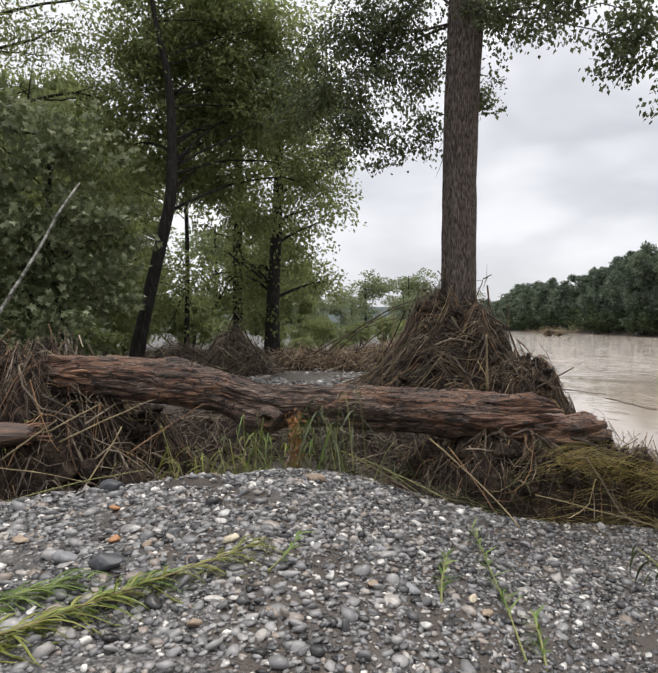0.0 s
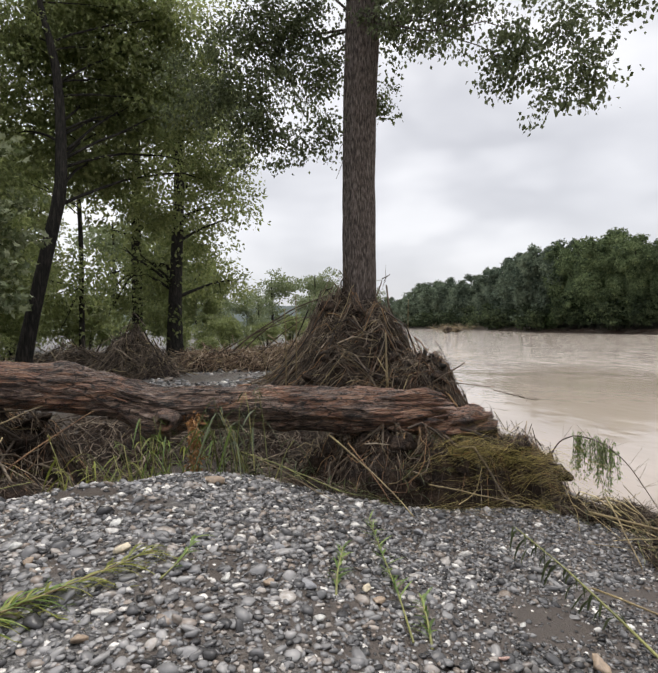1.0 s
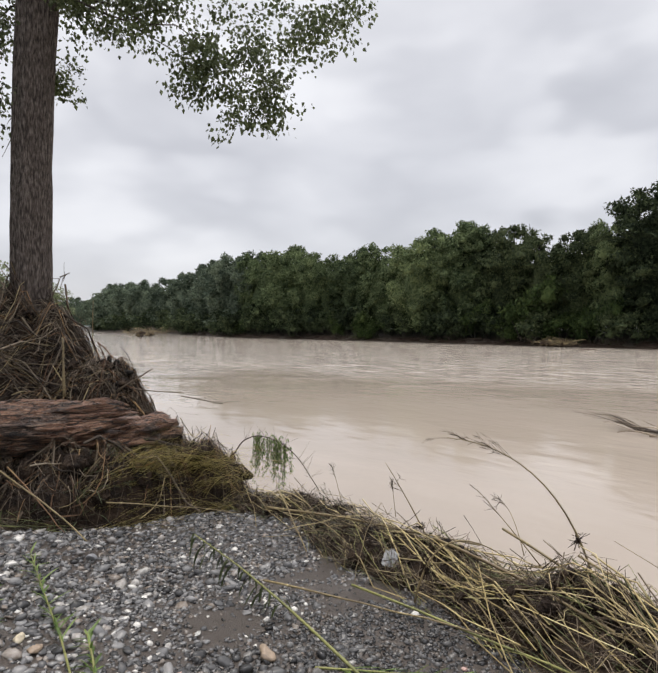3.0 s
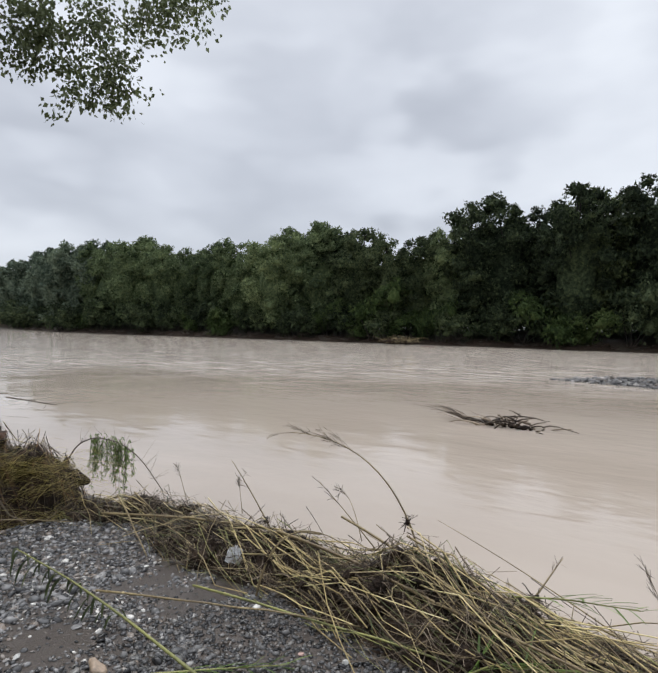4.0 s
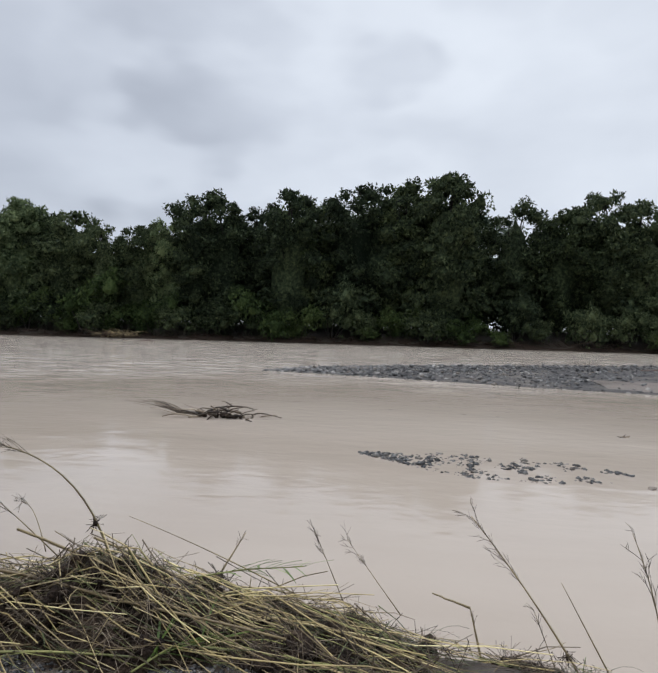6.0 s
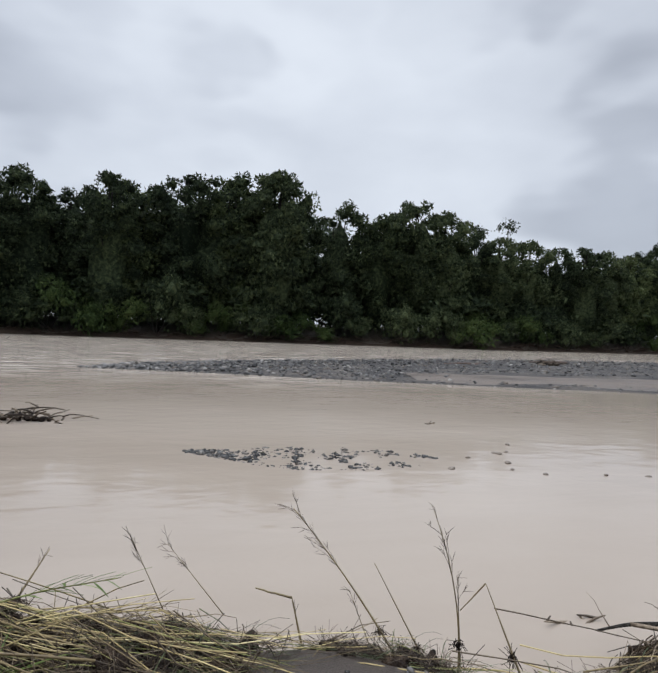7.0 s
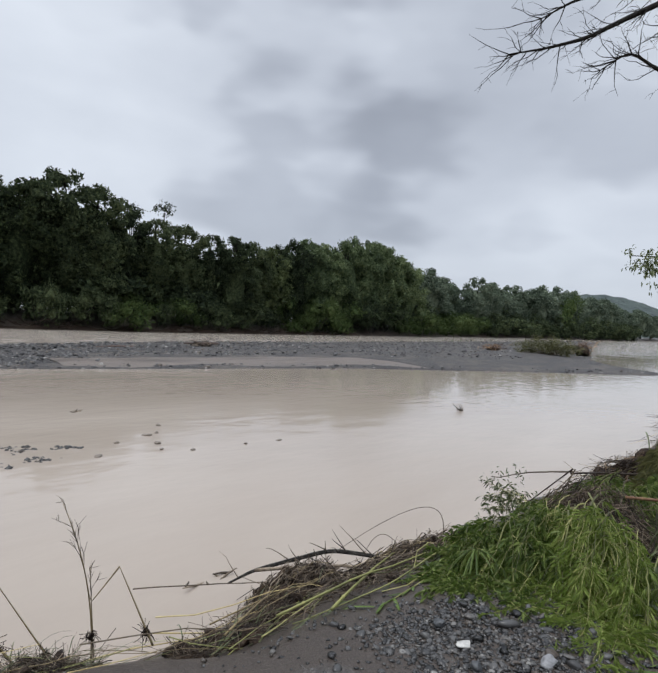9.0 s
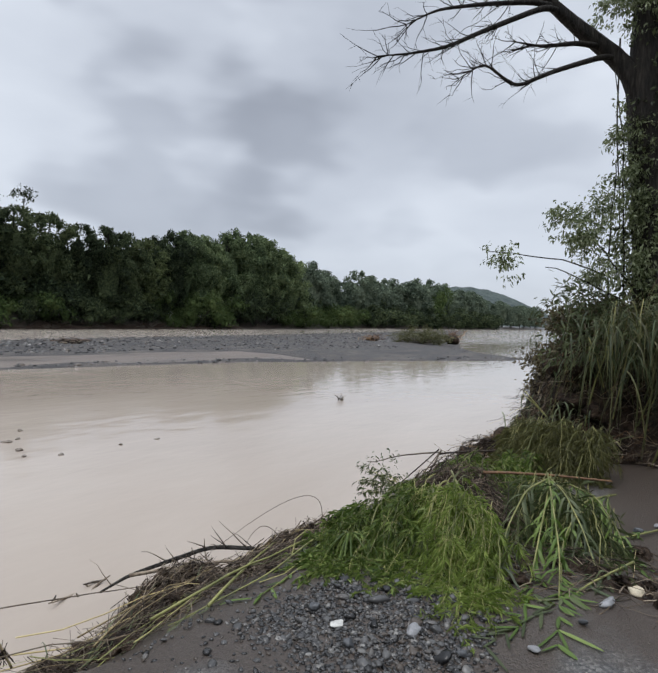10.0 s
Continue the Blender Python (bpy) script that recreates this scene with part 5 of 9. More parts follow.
def build_near_trees():
    # the tall poplar with the drift heap round its foot
    bx, by, bz = 2.27, 9.8, 0.25
    tree("poplar_tree", (bx, by, bz), [(0.0, 0, -0.2), (0.0, 0, 1.8), (0.02, 0, 4.0), (0.1, 0, 6.0), (0.22, -0.05, 8.0), (0.35, -0.1, 10.5), (0.4, -0.1, 13)], (0.34, 0.3, 0.285, 0.29, 0.32, 0.2, 0.1),
         [(1.3, -1.5, 6.2, 1.3, 1.1, 0.75), (2.55, -2.4, 5.45, 0.85, 0.75, 0.8), (2.75, -2.6, 4.75, 0.5, 0.4, 0.5), (2.35, -2.5, 4.45, 0.3, 0.3, 0.3), (3.45, -3.1, 6.1, 0.7, 0.7, 0.35), (1.9, -2.0, 5.2, 0.6, 0.5, 0.5), (0.7, -0.3, 6.6, 0.9, 0.9, 0.7), (0.55, 0.2, 5.4, 0.3, 0.3, 0.45),
          (-1.2, 0.7, 6.2, 1.2, 1.0, 0.95), (-1.6, 0.6, 4.9, 0.9, 0.9, 0.8), (-0.55, 0.3, 6.0, 0.6, 0.5, 0.7), (-1.9, 0.8, 6.8, 1.0, 0.9, 0.6), (-1.0, 0.4, 6.9, 0.9, 0.7, 0.6), (-0.7, 0.3, 4.7, 0.45, 0.6, 0.5), (-2.4, 1.0, 5.8, 1.0, 1.0, 1.0), (0.2, 0.8, 9.5, 2.2, 2.2, 2.0), (1.8, -1.5, 8.5, 1.6, 1.6, 1.2), (-1.8, 0.2, 8.6, 1.7, 1.7, 1.3)],
         "tall straight poplar with furrowed grey-brown bark", M_BARK, M_LEAF_POPLAR, 400, 0.068, 0.85, 41, limbs=20, droop=0.5, clump=0.3, gaps=0.38, limb_r=0.08, sides=40, shell=0.8, limb_from=0.55)
    # the dark leaning tree and the wood behind it
    tree("dark_tree", (-4.35, 12.3, 0.25), [(-0.1, 0, -0.2), (0.2, 0, 1.3), (0.55, 0.1, 2.9), (0.85, 0.15, 4.2), (0.86, 0.2, 5.6), (0.8, 0.2, 6.8), (0.45, 0.1, 8.4), (0.4, 0, 10)], (0.18, 0.145, 0.135, 0.125, 0.1, 0.085, 0.05, 0.035),
         [(1.5, 1.9, 8.2, 1.8, 1.5, 1.3), (2.9, 2.7, 7.2, 1.7, 1.6, 1.1), (3.6, 3.8, 5.6, 1.1, 1.2, 0.9), (1.2, 2.3, 5.2, 1.3, 1.3, 1.0), (-0.2, 1.0, 6.2, 1.2, 1.0, 0.9), (0.2, 0.9, 9.5, 2.0, 1.8, 1.1), (-0.9, -0.1, 4.8, 1.0, 0.9, 0.9), (2.2, 3.3, 4.4, 1.0, 1.0, 0.7), (0.8, 1.8, 6.6, 1.2, 1.0, 0.9), (1.6, 1.7, 7.3, 1.3, 1.1, 0.9), (3.0, 1.9, 8.5, 1.4, 1.2, 1.0), (2.3, 1.8, 6.2, 1.2, 1.0, 0.8), (3.9, 2.5, 7.4, 1.0, 1.0, 0.9), (0.5, 1.3, 7.8, 1.2, 1.0, 0.8), (1.9, 1.6, 9.3, 1.5, 1.2, 0.8), (-0.3, 1.2, 7.6, 1.3, 1.0, 1.0), (0.6, 1.4, 5.4, 1.1, 0.9, 0.8), (1.0, 2.2, 9.0, 1.4, 1.2, 0.9)],
         "dark crooked tree leaning over the flood debris", M_BARK_DARK, M_LEAF_WOOD, 250, 0.115, 0.6, 42, limbs=26, droop=0.15, clump=0.42, gaps=0.1, limb_r=0.32, sides=16, shell=0.85)
    tree("tree", (-2.0, 19, 0.25), [(0, 0, -0.2), (0.05, 0, 2), (0.3, 0, 6), (0.4, 0, 10)], (0.3, 0.22, 0.17, 0.1),
         [(0.8, 0.8, 4.6, 1.5, 1.3, 1.2), (1.9, 0.5, 5.6, 1.2, 1.2, 1.2), (-0.6, 0.6, 3.0, 1.4, 1.3, 1.2), (1.4, 1.6, 3.0, 1.4, 1.4, 1.0), (0.4, 0, 7.6, 1.9, 1.8, 1.7), (2.2, 0.6, 7.4, 1.0, 1.0, 1.0), (-0.4, 0, 1.7, 0.9, 0.9, 0.9)],
         "ivy-clad dark tree in the flooded wood", M_BARK_DARK, M_LEAF_WOOD, 95, 0.15, 0.6, 43, limbs=20, clump=0.5, gaps=0.26, sides=12, shell=0.8, group="trees of the near wood")
    tree("tree", (-3.3, 20, 0.25), [(0, 0, -0.2), (0, 0, 3), (0.1, 0, 8), (0.1, 0, 12)], (0.2, 0.17, 0.14, 0.08),
         [(-0.4, 0, 2.2, 1.0, 1.0, 1.3), (-1.6, 0.8, 3.4, 1.1, 1.1, 1.5), (0.2, 0, 5.5, 1.5, 1.5, 1.4), (-1.2, 0.3, 8.4, 2.2, 2, 1.8), (1.4, 0.2, 9.4, 2.2, 2, 1.6)],
         "slim tree in the flooded wood", M_BARK_DARK, M_LEAF_WOOD, 80, 0.16, 0.6, 44, limbs=16, clump=0.5, gaps=0.3, sides=10, shell=0.8, group="trees of the near wood")
    tree("tree", (-5.7, 22, 0.25), [(0, 0, -0.2), (0.1, 0, 4), (0.0, 0, 9)], (0.11, 0.09, 0.06),
         [(-0.6, 0, 2.0, 1.3, 1.2, 1.4), (-2.4, 0.5, 3.5, 2.0, 1.6, 2.2), (-1.0, 0.5, 7.5, 2.4, 2.2, 1.8), (-3.2, 0.5, 7.5, 2.2, 2.0, 2.0)],
         "thin-stemmed tree in the flooded wood", M_BARK_DARK, M_LEAF_WOOD, 70, 0.17, 0.6, 45, limbs=14, clump=0.55, gaps=0.25, sides=8, shell=0.8, group="trees of the near wood")
    tree("broadleaf_tree", (-5.0, 10.4, 0.2), [(0, 0, -0.2), (-0.1, 0, 1.6), (-0.3, 0.1, 3.4), (-0.2, 0, 5)], (0.1, 0.08, 0.06, 0.03),
         [(0.3, -0.3, 4.5, 0.9, 0.9, 0.8), (-0.2, -1.0, 3.0, 1.1, 0.9, 0.9), (0.5, -0.2, 2.2, 0.9, 0.8, 0.8), (-0.3, -1.6, 4.7, 0.7, 0.7, 0.6), (0.0, -0.9, 1.4, 1.0, 0.8, 0.7), (-1.4, -0.8, 2.2, 1.2, 1.0, 1.4), (0.7, 0.2, 3.3, 0.8, 0.8, 0.8), (-1.3, -1.2, 3.9, 0.9, 0.8, 0.7)],
         "young broadleaf tree with large lobed leaves", M_BARK_DARK, M_LEAF_BROAD, 120, 0.135, 0.85, 46, limbs=20, clump=0.42, gaps=0.24, sides=8, shell=0.85, limb_r=0.35, lobed=True)
    # high thin sprays of an overhanging tree
    tree("overhanging_tree", (-9.5, 11.5, 0.2), [(0, 0, -0.2), (0.3, 0, 3), (0.8, 0, 6), (1.3, -0.2, 9)], (0.3, 0.26, 0.2, 0.1),
         [(4.0, -0.6, 8.6, 2.4, 1.4, 0.8), (3.6, -0.5, 7.2, 1.9, 1.0, 0.7), (1.6, -0.6, 7.0, 1.5, 1.2, 1.0), (2.6, 0.6, 6.2, 1.5, 1.2, 0.9), (4.4, 1.0, 6.6, 1.3, 1.2, 0.8), (5.2, 1.2, 7.8, 1.3, 1.2, 0.8), (3.0, 1.4, 7.9, 1.6, 1.2, 0.9), (0.5, 0, 9.5, 2.5, 2.2, 1.6)],
         "overhanging tree with thin high leafy sprays", M_BARK_DARK, M_LEAF_WOOD, 110, 0.09, 0.5, 47, limbs=16, clump=0.5, gaps=0.3, sides=10, shell=0.9, limb_r=0.3, limb_from=0.6)
    # the wood goes on behind
    woods = None
    rngw = np.random.default_rng(51)
    for x, y, k in ((-12.5, 31, 0.75), (-3.2, 33, 0.5), (-13, 26, 0.85), (-18, 22, 0.9), (-11, 19.5, 0.55), (-12.5, 14.5, 0.62), (-22, 15, 0.9)):
        if woods is None:
            woods = far_tree_variant(160, 16.0, 5.2, M_LEAF_WOOD, (x, y, gz(x, y)), 420, 0.2, "leafy green tree deep in the flooded wood")
            tagged(woods, group="trees of the near wood")
            woods.scale = (k, k, k)
            first_k = k
        else:
            copy_thing(woods, pose(x, y, gz(x, y) - 0.3, 0, 0, rngw.uniform(0, 360)) @ Matrix.Diagonal((k / first_k,) * 3 + (1,)))
    # undergrowth on the floor of the wood
    under = far_bush_variant(206, M_LEAF_WOOD, (-6.0, 24.0, 0.1), "olive undergrowth on the muddy floor of the wood", 500, 0.17)
    tagged(under, group="undergrowth of the near wood")
    for x, y, k in ((-8.5, 22, 0.6), (-4.4, 26, 0.4), (-2.6, 27, 0.5), (-11, 20, 0.9), (-0.4, 30, 0.6), (1.8, 33, 0.6), (3.6, 36, 0.7), (-7.2, 17, 0.5), (-9.5, 14, 0.55), (-13, 17, 1.0), (-1.2, 24, 0.4), (5.6, 38, 0.7), (-10, 27, 1.1), (-15, 22, 1.2), (0.6, 27, 0.35)):
        copy_thing(under, pose(x, y, gz(x, y) - 0.2, 0, 0, rngw.uniform(0, 360)) @ Matrix.Diagonal((k, k, k * rngw.uniform(0.8, 1.2), 1)))
    # the pale thin leaning stem
    rng = np.random.default_rng(48)
    ob = thing("leaning_pole_tree", (-3.9, 5.9, 0.2), "thin pale lichen-covered dead stem leaning over", "dead tree")
    pc = Pieces()
    tube(pc, bent(rng, (-0.2, -0.1, 0.3), (0.54, 1.36, 3.2), 12, 0.012, 0.02), np.linspace(0.027, 0.014, 12), 8)
    part("trunk", pc, M_BARK_PALE, ob)
    # woods behind, beyond the plain
    rng = np.random.default_rng(49)
    src = None
    for x, y, k in ((3.0, 46, 0.62), (7.5, 52, 0.7), (-1.0, 40, 0.55), (5.4, 40, 0.4), (0.8, 36, 0.34), (9.5, 60, 0.6), (2.2, 52, 0.5), (11, 66, 0.5), (8.6, 44, 0.3), (-14, 34, 1.15), (-9, 44, 1.1), (13, 70, 0.7), (19, 82, 0.75), (25, 100, 0.8), (-4, 60, 0.9), (-16, 18, 0.8), (-13, 12, 0.7), (-19, 6, 0.9)):
        if src is None:
            lobes = [(rng.normal(0, 1.3), rng.normal(0, 1.3), rng.uniform(0.6, 8.3), rng.uniform(1.1, 1.9), rng.uniform(1.1, 1.9), rng.uniform(0.9, 1.4)) for _ in range(14)]
            src = tree("tree", (x, y, 0.25), [(0, 0, -0.3), (0.1, 0, 4), (0, 0, 8.5)], (0.2, 0.14, 0.05), lobes, "pale green tree beyond the gravel plain", M_BARK_DARK, M_LEAF_PALE, 24, 0.3, 0.6, 50, core=0.55, joined=True, limbs=6, clump=0.7, gaps=0.2, sides=7, group="trees beyond the plain")
            src.scale = (k, k, k)
            first = k
        else:
            copy_thing(src, pose(x, y, gz(x, y), 0, 0, rng.uniform(0, 360)) @ Matrix.Diagonal((k / first,) * 3 + (1,)))


build_far_bank()
build_near_trees()


# ---- the great log ----
def build_log():
    rng = np.random.default_rng(61)
    c = np.array((-0.25, 5.6, 0.72))
    ob = thing("fallen_log", tuple(c), "huge weathered bare log, wet and torn, lying across drift heaps", "log")
    n, sides = 400, 112
    s = np.linspace(0, 1, n)
    x = np.interp(s, (0, 1), (-2.62, 2.3))
    y = np.interp(x, (-2.6, -1.0, 0.4, 2.5), (-0.05, 0.12, 0.06, -0.12))
    z = np.interp(x, (-2.6, -1.8, -0.95, -0.4, 0.4, 1.7, 2.5), (0.34, 0.27, 0.15, -0.02, -0.03, -0.13, -0.16))
    for _ in range(24):
        z[1:-1] = (z[:-2] + 2 * z[1:-1] + z[2:]) / 4
    r = np.interp(x, (-2.62, -2.4, -1.8, -1.2, -0.6, 0.4, 1.4, 2.1, 2.3), (0.12, 0.17, 0.2, 0.205, 0.19, 0.205, 0.235, 0.23, 0.17))
    ang = np.arange(sides) * 2 * math.pi / sides
    X, A = np.meshgrid(x, ang, indexing="ij")
    # the torn end runs out in teeth
    teeth = 0.26 * np.sin(ang * 4 + 1) * np.sin(ang * 9) + 0.12 * np.sin(ang * 17 + 2) + rng.normal(0, 0.03, sides)
    X = X + smooth_step(X, 1.6, 2.3) * teeth[None, :] + smooth_step(-X, 2.0, 2.6) * 0.5 * np.roll(teeth, 30)[None, :]
    k = 1 + 0.05 * np.sin(A * 3 + X * 0.9) + 0.035 * np.sin(A * 7 + 1.7 * np.sin(X * 1.3))
    k += 0.5 * np.exp(-((X + 1.28) / 0.16) ** 2) * np.maximum(0, np.cos(A - math.pi / 2)) ** 4 * 0.55
    k += 0.8 * np.exp(-((X + 0.5) / 0.2) ** 2) * np.maximum(0, np.cos(A + 1.15)) ** 2.5
    end = smooth_step(X, 1.75, 2.5) + smooth_step(-X, 2.1, 2.6)
    k += end * 0.2 * np.sin(A * 5 + 9 * np.sin(A * 2 + 1)) * np.sin(X * 7 + A * 3)
    for i in range(n):
        for j in range(sides):
            p = Vector((x[i] * 1.5, math.cos(ang[j]) * 1.1, math.sin(ang[j]) * 1.1))
            q = Vector((p.x * 1.1 + p.y * 0.3, p.y * 4.5, p.z * 4.5))
            flake = noise.fractal(q, 0.8, 2.1, 4)
            k[i, j] += 0.13 * noise.fractal(p, 0.7, 2.1, 3) + (0.055 if flake > 0.12 else 0.0 if flake < -0.02 else (flake + 0.02) / 0.14 * 0.055) + 0.05 * noise.fractal(Vector((p.x * 2.0, p.y * 11, p.z * 11)), 0.9, 2.1, 3) - 0.05 * max(0.0, 1 - abs(noise.noise(Vector((p.x * 0.8, p.y * 3.2, p.z * 3.2)))) * 14)
    split = 0.25 * np.exp(-((A - 1.95) / 0.05) ** 2) * smooth_step(X, -2.0, -1.6) * (1 - smooth_step(X, -0.7, -0.1))
    k -= split
    v = np.stack((X, y[:, None] - np.cos(A) * r[:, None] * k, z[:, None] + np.sin(A) * r[:, None] * k), -1).reshape(-1, 3)
    pc = Pieces()
    i, j = np.meshgrid(np.arange(n - 1), np.arange(sides), indexing="ij")
    m = (j + 1) % sides
    quads = np.stack((i * sides + j, i * sides + m, (i + 1) * sides + m, (i + 1) * sides + j), -1).reshape(-1, 4)
    last = len(v)
    v = np.concatenate((v, [(x[0] + 0.15, y[0], z[0]), (x[-1] - 0.22, y[-1], z[-1])]))
    tris = [(last, (q + 1) % sides, q) for q in range(sides)] + [(last + 1, (n - 1) * sides + q, (n - 1) * sides + (q + 1) % sides) for q in range(sides)]
    pc.add(v, quads, tris)
    part("log_body", pc, M_LOG_BIG, ob)
    # the knot: a rounded collar round a dark hole
    kn = Pieces()
    prof = ((0.125, 0.1), (0.105, 0.03), (0.09, -0.015), (0.075, -0.035), (0.058, -0.03), (0.042, 0.0), (0.034, 0.04))
    ra = np.linspace(0, 2 * math.pi, 33)[:-1]
    kv = np.array([[(pr * (1 + 0.08 * math.sin(3 * w + 1) + 0.04 * math.sin(7 * w)) * math.cos(w), py_, pr * 0.9 * (1 + 0.06 * math.sin(4 * w)) * math.sin(w)) for w in ra] for pr, py_ in prof])
    i, j = np.meshgrid(np.arange(len(prof) - 1), np.arange(32), indexing="ij")
    m = (j + 1) % 32
    kn.add(kv.reshape(-1, 3), np.stack((i * 32 + j, (i + 1) * 32 + j, (i + 1) * 32 + m, i * 32 + m), -1).reshape(-1, 4))
    knot = part("knot", kn, M_LOG_BIG, ob, "raised round knot collar", at=pose(-0.36, -0.245, -0.115, 12, 0, -8))
    hole = Pieces()
    stones(hole, rng, np.array([(0, 0, 0)]), np.array([0.05]), 2, 0.8, 0.5)
    part("knot_heart", hole, M_MULCH, knot, "dark rotten heart of the knot", at=pose(0, 0.06, 0))
    # the splayed root crown beyond the torn end
    base_v, faces = ICO[4]
    rv = np.array([p * (1 + 0.42 * noise.fractal(Vector((p[0] * 1.2, p[1] * 2.4, p[2] * 2.4)) + Vector((3, 1, 7)), 0.8, 2.1, 5) + 0.1 * abs(noise.noise(Vector(p) * 7))) for p in base_v]) * np.array((0.5, 0.24, 0.17))
    rc = Pieces()
    rc.add(rv + np.array((2.55, -0.02, -0.3)), tris=faces)
    part("root_crown", rc, M_LOG_BIG, ob, "dark red-brown torn root crown")
    # torn splinters at both ends
    for side, cx, cz, cnt in ((1, 2.0, -0.15, 54), (-1, -2.3, 0.33, 14)):
        for _ in range(cnt):
            a, rr = rng.uniform(0, 6.28), rng.uniform(0.1, 0.2)
            far_out = rng.uniform(0.06, 0.34) * (1 if side > 0 else 0.6)
            p0 = (cx - side * rng.uniform(0.05, 0.3), -0.08 - math.cos(a) * rr, cz + math.sin(a) * rr)
            p1 = (cx + side * far_out, -0.08 - math.cos(a) * rr * 0.9 + rng.normal(0, 0.04), cz + math.sin(a) * rr * 0.85 + rng.normal(0, 0.04))
            sp = Pieces()
            tube(sp, bent(rng, p0, p1, 5, 0.04), np.array((0.006, 0.02, 0.018, 0.009, 0.001)) * rng.uniform(0.25, 1.0), 5)
            part("splinter", sp, M_RAW if rng.random() < 0.7 else M_LOG_BIG, ob)
    # strips of loose bark along the body
    for _ in range(40):
        x0 = rng.uniform(-2.2, 1.5)
        a = rng.uniform(-0.6, 2.2)
        ln = rng.uniform(0.1, 0.4)
        xs = np.linspace(x0, x0 + ln, 7)
        rr = np.interp(xs, x, r) * 1.05 + 0.002
        a = a + np.linspace(0, rng.normal(0, 0.2), 7)
        line = np.stack((xs, np.interp(xs, x, y) - np.cos(a) * rr, np.interp(xs, x, z) + np.sin(a) * rr), -1) + rng.normal(0, 0.004, (7, 3))
        st = Pieces()
        tube(st, line, np.array((0.001, 0.006, 0.009, 0.007, 0.01, 0.005, 0.001)) * rng.uniform(0.5, 1.2), 4)
        part("bark_strip", st, M_LOG_BIG if rng.random() < 0.75 else M_RAW, ob)


# ---- heaps of flood debris ----
def heap_surface(cx, cy, a, b, turn, height, power, seed):
    ca, sa = math.cos(radians(turn)), math.sin(radians(turn))

    def top(x, y):
        dx, dy = np.asarray(x, float) - cx, np.asarray(y, float) - cy
        u, v = (dx * ca + dy * sa) / a, (-dx * sa + dy * ca) / b
        r = np.sqrt(u * u + v * v)
        h = height * np.clip(1 - r, 0, 1) ** -power if power < 0 else height * np.clip(1 - r ** 1.6, 0, 1) ** power
        return ground_z(x, y) + h * (1 + 0.3 * rough_noise(x, y, 0.4, seed) + 0.2 * rough_noise(x, y, 0.13, seed + 3)) + np.minimum(h, 0.3) * 0.3 * rough_noise(x, y, 0.06, seed + 5) - 0.03

    def spot(rng, n, edge=1.0):
        r, t = np.sqrt(rng.random(n)) * edge, rng.uniform(0, 6.28, n)
        u, v = a * r * np.cos(t), b * r * np.sin(t)
        return cx + u * ca - v * sa, cy + u * sa + v * ca

    return top, spot


